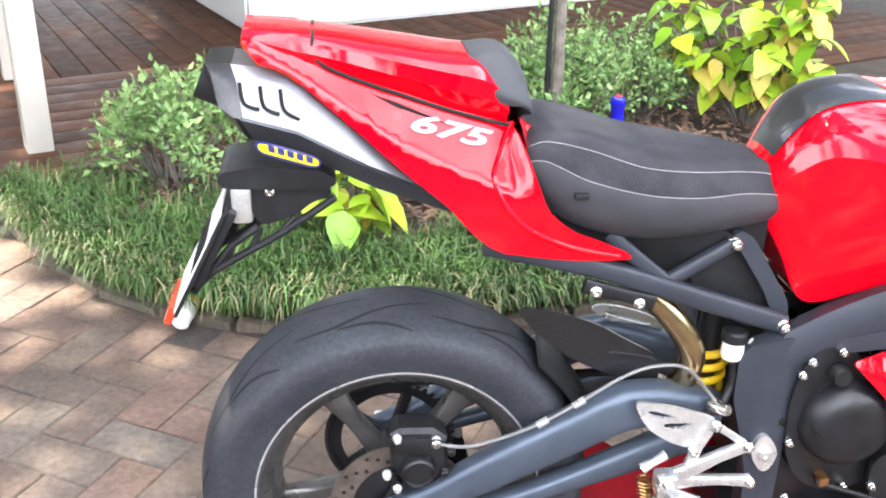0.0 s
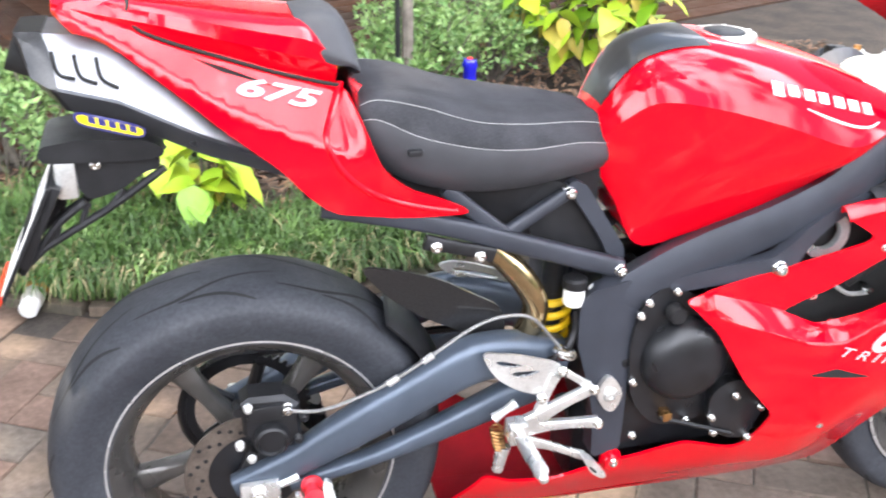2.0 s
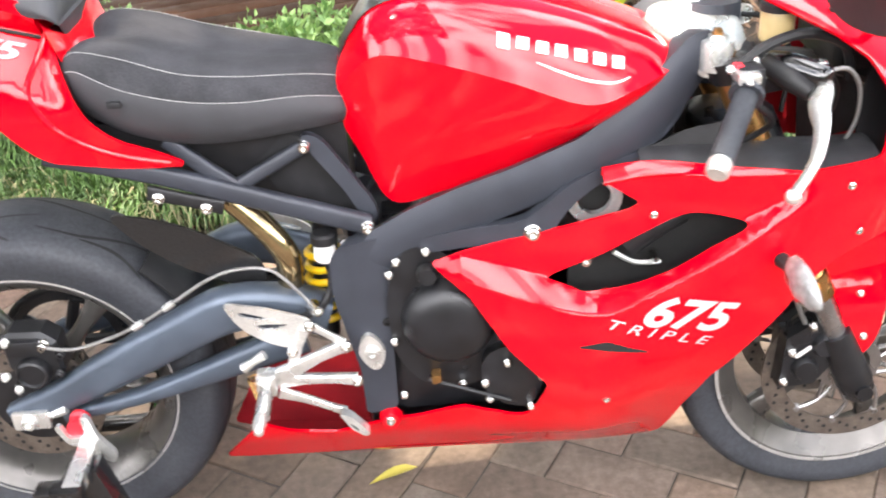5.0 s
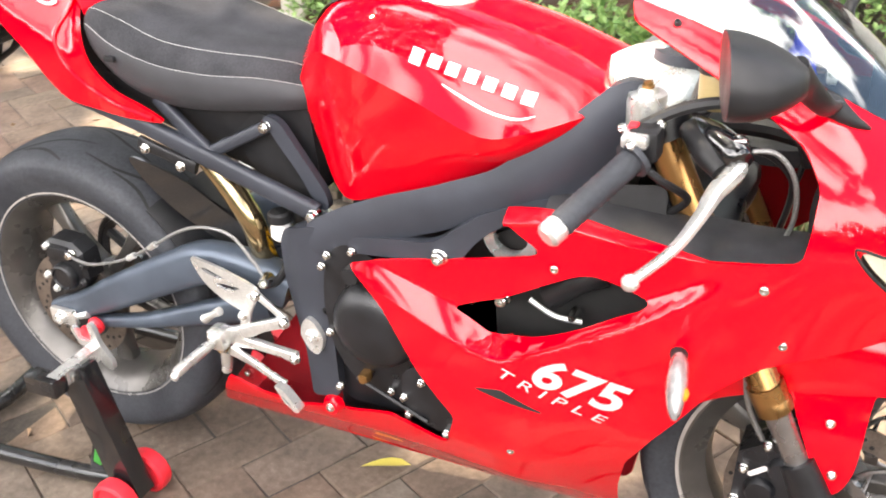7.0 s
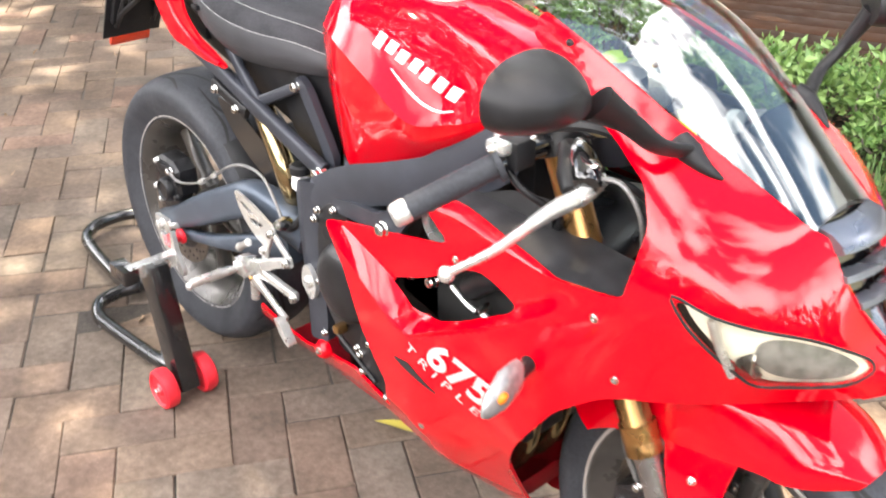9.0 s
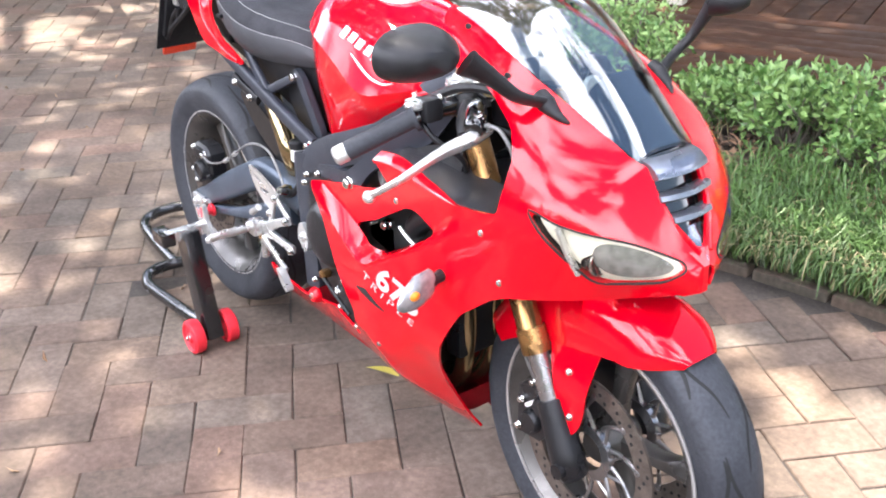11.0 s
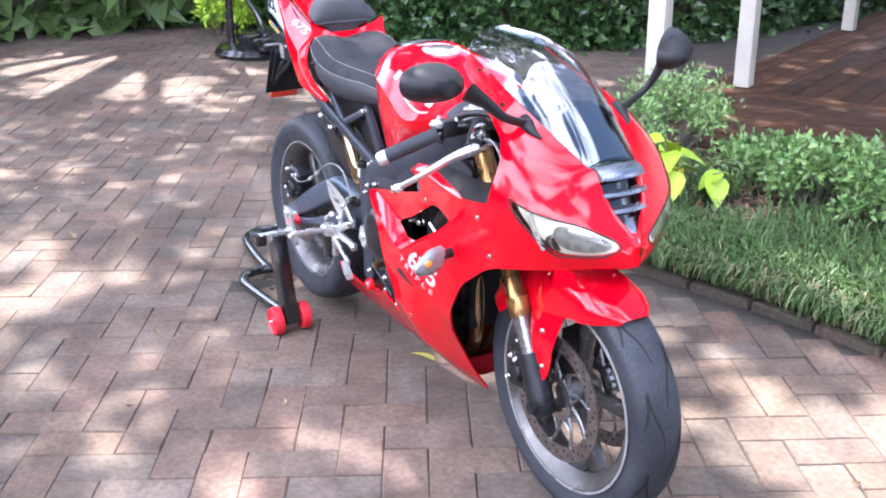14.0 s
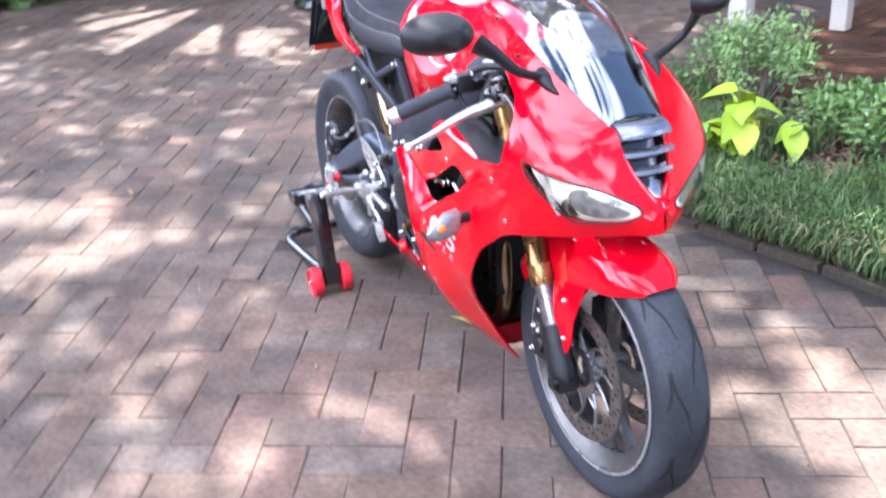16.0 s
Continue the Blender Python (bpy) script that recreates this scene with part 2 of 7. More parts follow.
GRASS = material("grass_blade", (0.060, 0.130, 0.020), 0.55, vary=0.5, noise_scale=3, per_piece=0.6, second=(0.026, 0.062, 0.010))
GRASS_DRY = material("dry_grass", (0.25, 0.22, 0.11), 0.7, vary=0.3, noise_scale=3, per_piece=0.6)
LEAF_SMALL = material("shrub_leaf", (0.19, 0.30, 0.09), 0.45, vary=0.5, noise_scale=5, per_piece=0.7, second=(0.06, 0.14, 0.03))
LEAF_PALE = material("pale_shrub_leaf", (0.24, 0.36, 0.12), 0.5, vary=0.5, noise_scale=5, per_piece=0.7, second=(0.085, 0.18, 0.045))
LEAF_BIG = material("hydrangea_leaf", (0.36, 0.47, 0.03), 0.4, vary=0.4, noise_scale=12, per_piece=0.7, second=(0.16, 0.33, 0.02), bump=0.5, bump_scale=60)
LEAF_YELLOW = material("yellowing_leaf", (0.52, 0.38, 0.07), 0.5, vary=0.4, noise_scale=14, per_piece=0.5, second=(0.38, 0.36, 0.05), bump=0.5, bump_scale=60)
IVY = material("ivy_leaf", (0.055, 0.11, 0.03), 0.3, vary=0.6, noise_scale=2, per_piece=0.7, second=(0.02, 0.05, 0.015))
DEAD_LEAF = material("dead_leaf", (0.36, 0.22, 0.12), 0.7, vary=0.4, noise_scale=14, per_piece=0.8)
BARK = material("bark", (0.20, 0.17, 0.14), 0.9, vary=0.5, noise_scale=20, fine=(80, 0.5), bump=1.0, bump_scale=60)
DECK = material("deck_board", (0.085, 0.035, 0.017), 0.62, vary=0.4, noise_scale=3, spec=0.1, second=(0.038, 0.021, 0.014), fine=(70, 0.3), bump=0.25, bump_scale=120, per_piece=0.5, vary_rough=0.1)
POST = material("post_paint", (0.46, 0.43, 0.365), 0.55, vary=0.15, noise_scale=5, bump=0.2, bump_scale=60)
WALL = material("wall_paint", (0.52, 0.52, 0.49), 0.6, vary=0.1, noise_scale=2, bump=0.15, bump_scale=40)
BLUE_GLAZE = material("cobalt_glaze", (0.012, 0.012, 0.42), 0.12, coat=0.7, vary=0.4, noise_scale=14)
CAN_WHITE = material("can_label", (0.7, 0.66, 0.6), 0.35, 0.4, vary=0.2, noise_scale=30)
TREE_LEAF = material("tree_leaf", (0.09, 0.15, 0.04), 0.5, vary=0.4, noise_scale=2, per_piece=0.6)

# ---- building tools ----
from mathutils.geometry import delaunay_2d_cdt


def finish(bm, name, mat, sharp=35.0):
    bmesh.ops.recalc_face_normals(bm, faces=bm.faces)
    for e in bm.edges:
        e.smooth = len(e.link_faces) == 2 and e.calc_face_angle(0) < radians(sharp)
    for fa in bm.faces:
        fa.smooth = True
    me = bpy.data.meshes.new(name)
    bm.to_mesh(me)
    bm.free()
    for m in (mat if isinstance(mat, (list, tuple)) else [mat]):
        me.materials.append(m)
    return me


def part(name, bm, mat, parent, label="", sharp=35.0):
    """Links a bmesh as one mesh object under a thing or a part."""
    ob = new(name, finish(bm, name, mat, sharp))
    while parent and parent.parent and parent.parent.parent:
        parent = parent.parent
    if parent:
        ob.parent = parent
        ob.matrix_parent_inverse = parent.matrix_world.inverted()
    return tagged(ob, label)


def thing(name, place, label, category, group="", kind=""):
    ob = new(name)
    ob.location = place
    ob.empty_display_size = 0.1
    ob.matrix_world = Matrix.Translation(place)
    return tagged(ob, label, category, group, kind)


def solid(name, bm, mat, label, category, group="", kind="", sharp=35.0):
    return tagged(new(name, finish(bm, name, mat, sharp)), label, category, group, kind)


def chain(points, n=8, closed=False):
    """A Catmull-Rom curve through the points."""
    p = [Vector(q) for q in points]
    out, m = [], len(p)
    for i in range(m if closed else m - 1):
        a, b, c, d = (p[(i + k) % m] if closed else p[min(max(i + k, 0), m - 1)] for k in (-1, 0, 1, 2))
        for j in range(n):
            t = j / n
            out.append(0.5 * (2 * b + (c - a) * t + (2 * a - 5 * b + 4 * c - d) * t * t + (3 * b - a - 3 * c + d) * t ** 3))
    if not closed:
        out.append(p[-1])
    return out


def rounded(poly, cut=0.02, times=2):
    """A closed outline with its corners cut round."""
    p = [Vector(q) for q in poly]
    for _ in range(times):
        q = []
        for i, v in enumerate(p):
            for w in (p[i - 1], p[(i + 1) % len(p)]):
                d = w - v
                q.append(v + d * min(0.3, cut / max(d.length, 1e-6)))
        p, cut = q, cut * 0.4
    return p


def tube(points, r, n=10, smooth=6, closed=False, bm=None, flat=1.0):
    """A round bar along a curve; r is one radius or one for each given point."""
    bm = bm or bmesh.new()
    path = chain(points, smooth, closed) if smooth else [Vector(q) for q in points]
    rs = [r] * len(path) if not isinstance(r, (list, tuple)) else [float(np.interp(i / (len(path) - 1) * (len(r) - 1), range(len(r)), r)) for i in range(len(path))]
    rings, side = [], None
    for i, v in enumerate(path):
        a, b = (path[i - 1] if i or closed else v), (path[(i + 1) % len(path)] if i < len(path) - 1 or closed else v)
        d = (b - a).normalized()
        if side is None:
            side = d.orthogonal().normalized()
        side = (side - d * side.dot(d)).normalized()
        up = d.cross(side)
        rings.append([bm.verts.new(v + (side * math.cos(k * 2 * math.pi / n) + up * flat * math.sin(k * 2 * math.pi / n)) * rs[i]) for k in range(n)])
    for i in range(len(rings) if closed else len(rings) - 1):
        a, b = rings[i], rings[(i + 1) % len(rings)]
        for k in range(n):
            bm.faces.new((a[k], a[(k + 1) % n], b[(k + 1) % n], b[k]))
    if not closed:
        bm.faces.new(rings[0][::-1]), bm.faces.new(rings[-1])
    return bm


def lathe(profile, centre, axis='y', n=48, closed=True, bm=None):
    """Turns a profile of (radius, offset along the axis) about an axis through centre."""
    bm = bm or bmesh.new()
    c, rings = Vector(centre), []
    for k in range(n):
        a = k * 2 * math.pi / n
        ring = []
        for r, o in profile:
            u, v = r * math.cos(a), r * math.sin(a)
            ring.append(bm.verts.new(c + Vector({'x': (o, u, v), 'y': (u, o, v), 'z': (u, v, o)}[axis])))
        rings.append(ring)
    m = len(profile)
    for k in range(n):
        a, b = rings[k], rings[(k + 1) % n]
        for i in range(m if closed else m - 1):
            bm.faces.new((a[i], a[(i + 1) % m], b[(i + 1) % m], b[i]))
    if not closed:
        for i in (0, m - 1):
            if profile[i][0] > 1e-6:
                bm.faces.new([r[i] for r in rings])
    bmesh.ops.remove_doubles(bm, verts=bm.verts, dist=1e-6)
    return bm


def block(a, b, bevel=0.004, turn=None, bm=None):
    bm = bm or bmesh.new()
    made = bmesh.ops.create_cube(bm, size=1)["verts"]
    for v in made:
        v.co = Vector([(a[i] + b[i]) / 2 + v.co[i] * (b[i] - a[i]) for i in range(3)])
    if bevel:
        es = list({e for v in made for e in v.link_edges})
        made = bmesh.ops.bevel(bm, geom=es, offset=bevel, segments=2, affect='EDGES', profile=0.6)["verts"]
    if turn:
        bmesh.ops.transform(bm, matrix=turn, verts=[v for v in bm.verts])
    return bm


def ball(centre, size, seg=16, bm=None):
    bm = bm or bmesh.new()
    made = bmesh.ops.create_uvsphere(bm, u_segments=seg, v_segments=seg * 2 // 3, radius=1)["verts"]
    for v in made:
        v.co = Vector((v.co.x * size[0], v.co.y * size[1], v.co.z * size[2])) + Vector(centre)
    return bm


def inside(p, poly):
    hit, j = False, len(poly) - 1
    for i in range(len(poly)):
        a, b = poly[i], poly[j]
        if (a[1] > p[1]) != (b[1] > p[1]) and p[0] < (b[0] - a[0]) * (p[1] - a[1]) / (b[1] - a[1]) + a[0]:
            hit = not hit
        j = i
    return hit


def sheet(outline, depth, holes=(), step=0.02, thick=0.004, side=-1, cut=0.02, keep=False, lines=()):
    """A shell over an outline in x and z, at y = side * depth(x, z), with round-cornered holes and a thickness inwards."""
    loops = [outline if keep else [tuple(v) for v in rounded([Vector((x, z, 0)) for x, z in outline], cut)]]
    loops += [[tuple(v) for v in rounded([Vector((x, z, 0)) for x, z in h], 0.012)] for h in holes]
    pts, edges = [], []
    for lp in loops:
        dense = []
        for i, v in enumerate(lp):
            w = lp[(i + 1) % len(lp)]
            k = max(1, int(math.hypot(w[0] - v[0], w[1] - v[1]) / step))
            dense += [(v[0] + (w[0] - v[0]) * j / k, v[1] + (w[1] - v[1]) * j / k) for j in range(k)]
        s = len(pts)
        pts += dense
        edges += [(s + i, s + (i + 1) % len(dense)) for i in range(len(dense))]
    flat = [[(v[0], v[1]) for v in lp] for lp in loops]
    for line in lines:
        row = [p for p in line if inside(p, flat[0]) and not any(inside(p, h) for h in flat[1:])]
        edges += [(len(pts) + i, len(pts) + i + 1) for i in range(len(row) - 1) if math.hypot(row[i + 1][0] - row[i][0], row[i + 1][1] - row[i][1]) < 0.03]
        pts += row
    xs, zs = [v[0] for v in flat[0]], [v[1] for v in flat[0]]
    row, z = 0, min(zs) + step / 2
    border = np.array(pts)
    while z < max(zs):
        x = min(xs) + step * (0.25 + 0.5 * (row % 2))
        while x < max(xs):
            if inside((x, z), flat[0]) and not any(inside((x, z), h) for h in flat[1:]) and np.min(np.hypot(border[:, 0] - x, border[:, 1] - z)) > step * 0.45:
                pts.append((x, z))
            x += step
        row, z = row + 1, z + step * 0.87
    vs, _, fs, *_ = delaunay_2d_cdt([Vector(p) for p in pts], edges, [], 0, 1e-5)
    bm = bmesh.new()
    front = [bm.verts.new((v.x, side * depth(v.x, v.y), v.y)) for v in vs]
    good = []
    for t in fs:
        c = (sum(vs[i].x for i in t) / len(t), sum(vs[i].y for i in t) / len(t))
        if inside(c, flat[0]) and not any(inside(c, h) for h in flat[1:]):
            good.append(bm.faces.new([front[i] for i in t]))
    loose = [v for v in bm.verts if not v.link_faces]
    for v in loose:
        bm.verts.remove(v)
    bmesh.ops.recalc_face_normals(bm, faces=bm.faces)
    bm.normal_update()
    if sum(fa.normal.y * fa.calc_area() for fa in bm.faces) * side < 0:
        bmesh.ops.reverse_faces(bm, faces=bm.faces)
    bm.normal_update()
    if thick:
        old = list(bm.verts)
        rim = [e for e in bm.edges if len(e.link_faces) == 1]
        back = {v: bm.verts.new(v.co - v.normal * thick) for v in old}
        for fa in list(bm.faces):
            bm.faces.new([back[v] for v in reversed(fa.verts)]).material_index = 1
        for e in rim:
            a, b = e.verts
            bm.faces.new((b, a, back[a], back[b]))
    return bm


def slab(poly, y0, y1, cut=0.01, bevel=0.003, holes=(), bm=None):
    """A flat plate with an outline in x and z, between two y."""
    t = abs(y1 - y0)
    out = sheet(poly, lambda x, z: -min(y0, y1), holes, 0.03, t, -1, cut)
    if bm:
        me = bpy.data.meshes.new("joined")
        out.to_mesh(me)
        out.free()
        bm.from_mesh(me)
        bpy.data.meshes.remove(me)
        return bm
    return out


def skin(rings, cap=True, closed=True, bm=None):
    """A skin over rings with the same number of points."""
    bm = bm or bmesh.new()
    vs = [[bm.verts.new(p) for p in r] for r in rings]
    n = len(rings[0])
    for a, b in zip(vs, vs[1:]):
        for k in range(n if closed else n - 1):
            bm.faces.new((a[k], a[(k + 1) % n], b[(k + 1) % n], b[k]))
    if cap and closed:
        bm.faces.new(vs[0][::-1]), bm.faces.new(vs[-1])
    return bm


def arch(stations, n=7, per=4):
    """A symmetric body: each station is x and a half section of (y, z) from the middle of the top outwards. Closed below by its last points."""
    fine = []
    tracks = [[Vector((s[0], *s[1][k])) for s in stations] for k in range(len(stations[0][1]))]
    dense = [chain(t, per) for t in tracks]
    for i in range(len(dense[0])):
        half = chain([d[i] for d in dense], n)
        half[0].y = 0
        fine.append([Vector((v.x, -v.y, v.z)) for v in half[:0:-1]] + half)
    return fine


def creased(stations, crease, n=7, per=4):
    """As arch, with sharp edges along the section's points of those numbers."""
    fine = []
    tracks = [[Vector((s[0], *s[1][k])) for s in stations] for k in range(len(stations[0][1]))]
    dense = [chain(t, per) for t in tracks]
    for i in range(len(dense[0])):
        row = [d[i] for d in dense]
        half, last = [], 0
        for c in [*crease, len(row) - 1]:
            half += chain(row[last:c + 1], n)[1 if half else 0:]
            last = c
        half[0].y = 0
        fine.append([Vector((v.x, -v.y, v.z)) for v in half[:0:-1]] + half)
    return fine


def true_normals(ob, depth, side, h=0.004):
    """Shades a shell by the slope of the form that it lies on, so that gloss runs smoothly over it."""
    me, known = ob.data, {}
    for v in me.vertices:
        x, y, z = v.co
        if abs(y - side * depth(x, z)) < 2e-4:
            known[v.index] = Vector(((depth(x - h, z) - depth(x + h, z)) / (2 * h), side, (depth(x, z - h) - depth(x, z + h)) / (2 * h))).normalized()
    for e in me.edges:
        e.use_edge_sharp = False
    out = [None] * len(me.loops)
    for p in me.polygons:
        front = all(k in known for k in p.vertices) and p.normal.y * side > 0
        for li, k in zip(p.loop_indices, p.vertices):
            out[li] = known[k] if front else p.normal.copy()
    me.normals_split_custom_set(out)
    return ob


def smoothstep(a, b, x):
    t = max(0.0, min(1.0, (x - a) / (b - a)))
    return t * t * (3 - 2 * t)


def bolt(place, r=0.007, h=0.006, axis=(0, -1, 0), bm=None):
    bm = bm or bmesh.new()
    r = r * 0.84
    d = Vector(axis).normalized()
    q = d.to_track_quat('Z', 'Y').to_matrix().to_4x4()
    base = lathe([(0, -h), (r * 1.25, -h), (r * 1.25, 0), (r, h * 0.25), (r, h * 0.9), (r * 0.75, h * 1.15), (r * 0.45, h * 1.15), (r * 0.4, h * 0.5), (0, h * 0.5)], (0, 0, 0), 'z', 12, False)
    bmesh.ops.transform(base, matrix=Matrix.Translation(place) @ q, verts=base.verts)
    me = bpy.data.meshes.new("b")
    base.to_mesh(me)
    base.free()
    bm.from_mesh(me)
    bpy.data.meshes.remove(me)
    return bm


def lettering(body, width, shear=0.25, bold=0.02):
    """A word as flat mesh in x and y, scaled to a width, lower left at the origin."""
    cu = bpy.data.curves.new("word", 'FONT')
    cu.body, cu.shear, cu.offset = body, shear, bold
    ob = bpy.data.objects.new("word", cu)
    scene.collection.objects.link(ob)
    dg = bpy.context.evaluated_depsgraph_get()
    me = bpy.data.meshes.new_from_object(ob.evaluated_get(dg))
    bpy.data.objects.remove(ob)
    bm = bmesh.new()
    bm.from_mesh(me)
    bpy.data.meshes.remove(me)
    bmesh.ops.triangulate(bm, faces=bm.faces)
    bmesh.ops.subdivide_edges(bm, edges=[e for e in bm.edges if e.calc_length() > 0.15], cuts=2)
    x0, y0 = min(v.co.x for v in bm.verts), min(v.co.y for v in bm.verts)
    k = width / (max(v.co.x for v in bm.verts) - x0)
    for v in bm.verts:
        v.co = Vector(((v.co.x - x0) * k, (v.co.y - y0) * k, 0))
    return bm


def on_sheet(bm, origin, angle, depth, proud=0.003, side=-1, tall=1.0):
    """Lays flat lettering on a shell: x and z from its own plane, y from the shell."""
    c, s = math.cos(radians(angle)), math.sin(radians(angle))
    for v in bm.verts:
        x, z = origin[0] + v.co.x * c - v.co.y * tall * s, origin[1] + v.co.x * s + v.co.y * tall * c
        v.co = Vector((x, side * (depth(x, z) + proud), z))
    return bm

# ---- the motorcycle ----
bike = thing("motorcycle", (0.7, 0, 0), "glossy red sports motorcycle with grey frame, raised on a stand", "motorcycle")
REAR, FRONT = Vector((0, 0, 0.347)), Vector((1.393, -0.003, 0.295))


def curve_over(xs, ys):
    """A smooth curve through points (a Catmull-Rom spline, tabulated)."""
    pts = chain([(a, b, 0) for a, b in zip(xs, ys)], 12)
    px, py = [p.x for p in pts], [p.y for p in pts]
    return lambda x: float(np.interp(x, px, py))


# -- wheels --
def tyre_profile(r, half, bead):
    """Half width at the widest, tread radius and bead radius, as a closed ring of (radius, offset)."""
    out = []
    for k in range(-9, 10):
        a = k / 9
        y = half * math.sin(a * 1.5)
        z = r - (r - bead) * 0.42 * (1 - math.cos(a * 1.5)) ** 1.15
        out.append((z, y))
    low = [(bead + (r - bead) * 0.35, half * 0.98), (bead + 0.008, half * 0.86), (bead - 0.01, half * 0.80)]
    return [(a, -b) for a, b in low[::-1]] + out + low


def surface_of(prof):
    ys, rs = zip(*sorted((o, r) for r, o in prof[3:-3]))
    return lambda y: float(np.interp(y, ys, rs))


def grooves(wheel, centre, prof, count, pattern, width=0.0065):
    rad = surface_of(prof)
    for k in range(count):
        for side in (-1, 1):
            bm = bmesh.new()
            base = k * 360 / count + (0 if side < 0 else 180 / count)
            for path in pattern:
                pts = chain([(a, y, 0) for a, y in path], 5)
                rows = []
                for i, q in enumerate(pts):
                    d = (pts[min(i + 1, len(pts) - 1)] - pts[max(i - 1, 0)])
                    da, dy = radians(d.x) * 0.3, d.y
                    m = math.hypot(da, dy) or 1
                    w = width * (0.25 + 0.75 * math.sin(math.pi * (i + 0.6) / (len(pts) + 0.2)))
                    pair = []
                    for s in (-0.5, 0.5):
                        y = side * (q.y + s * w * da / m)
                        a = radians(base + q.x) - s * w * dy / m / 0.3
                        r = rad(y) + 0.0006
                        pair.append(bm.verts.new(Vector(centre) + Vector((r * math.cos(a), y, r * math.sin(a)))))
                    rows.append(pair)
                for a, b in zip(rows, rows[1:]):
                    bm.faces.new((a[0], a[1], b[1], b[0]))
            part("tread_groove", bm, RECESS_BLACK, wheel)


def spoke_mesh(centre, angle, r0, r1, wide, deep, y):
    """A hollow-looking cast spoke that narrows towards its middle."""
    rings = []
    for i in range(9):
        t = i / 8
        r = r0 + (r1 - r0) * t
        w = wide * (1.25 - 0.55 * math.sin(math.pi * min(1, t * 1.1)))
        d = deep * (1.1 - 0.35 * t)
        ring = []
        for k in range(12):
            a = k * math.pi / 6
            cx, cy = abs(math.cos(a)) ** 0.6 * math.copysign(1, math.cos(a)), abs(math.sin(a)) ** 0.6 * math.copysign(1, math.sin(a))
            u = Vector((r, y + cy * d, cx * w))
            ring.append(Vector(centre) + Matrix.Rotation(-radians(angle), 3, 'Y') @ u)
        rings.append(ring)
    return skin(rings)


def brake_disc(parent, centre, y, r_in, r_out, holes, label):
    """A drilled disc with a wavy carrier; near-black plugs stand in for the holes."""
    bm = bmesh.new()
    n = holes * 6
    t = 0.0022

    def ring(r, yy, wob=0.0):
        return [Vector(centre) + Vector(((r + wob * math.sin(k * holes * 2 * math.pi / n)) * math.cos(k * 2 * math.pi / n), yy, (r + wob * math.sin(k * holes * 2 * math.pi / n)) * math.sin(k * 2 * math.pi / n))) for k in range(n)]
    skin([ring(r_in, y - t), ring(r_out, y - t), ring(r_out, y + t), ring(r_in, y + t), ring(r_in, y - t)], False, True, bm)
    disc = part("brake_disc", bm, DISC, parent, label)
    hb = bmesh.new()
    for k in range(holes * 3):
        a = k * 2 * math.pi / (holes * 3)
        r = r_in + (r_out - r_in) * (0.25, 0.5, 0.75)[k % 3]
        lathe([(0, -t - 0.0006), (0.0036, -t - 0.0006), (0.0036, t + 0.0006), (0, t + 0.0006)], Vector(centre) + Vector((r * math.cos(a), y, r * math.sin(a))), 'y', 8, False, hb)
    part("drilling", hb, RECESS_BLACK, disc, "dark drilled holes")
    return disc


def wheel(name, centre, r, half, rim_half, count, first, label, pattern):
    prof = tyre_profile(r, half, 0.232)
    lip = 0.230
    h = rim_half
    rim_prof = [(lip, -h), (lip + 0.002, -h + 0.004), (0.216, -h + 0.012), (0.205, -h * 0.55), (0.196, -h * 0.3), (0.196, h * 0.3), (0.205, h * 0.55), (0.216, h - 0.012), (lip + 0.002, h - 0.004), (lip, h), (0.222, h + 0.001), (0.208, h - 0.012), (0.190, h * 0.5), (0.186, 0), (0.190, -h * 0.5), (0.208, -h + 0.012), (0.222, -h - 0.001)]
    w = part(name, lathe(rim_prof, centre, 'y', 96), RIM, bike, label)
    part("tyre", lathe(prof, centre, 'y', 128), RUBBER, w, "black road tyre with curved grooves", 60)
    for s in (-1, 1):
        part("rim_lip", lathe([(lip - 0.004, s * (h + 0.0005)), (lip + 0.0015, s * (h + 0.0005)), (lip + 0.0015, s * (h + 0.003)), (lip - 0.004, s * (h + 0.003))], centre, 'y', 96), BRIGHT, w, "bright machined rim edge")
    part("hub", lathe([(0, -h * 0.9), (0.03, -h * 0.9), (0.034, -h * 0.8), (0.042, -h * 0.4), (0.05, 0), (0.042, h * 0.4), (0.034, h * 0.8), (0.03, h * 0.9), (0, h * 0.9)], centre, 'y', 32, False), RIM, w)
    for k in range(5):
        part("spoke", spoke_mesh(centre, first + 72 * k, 0.03, 0.196, 0.019, 0.02, 0.0), RIM, w)
    grooves(w, centre, prof, count, pattern)
    return w


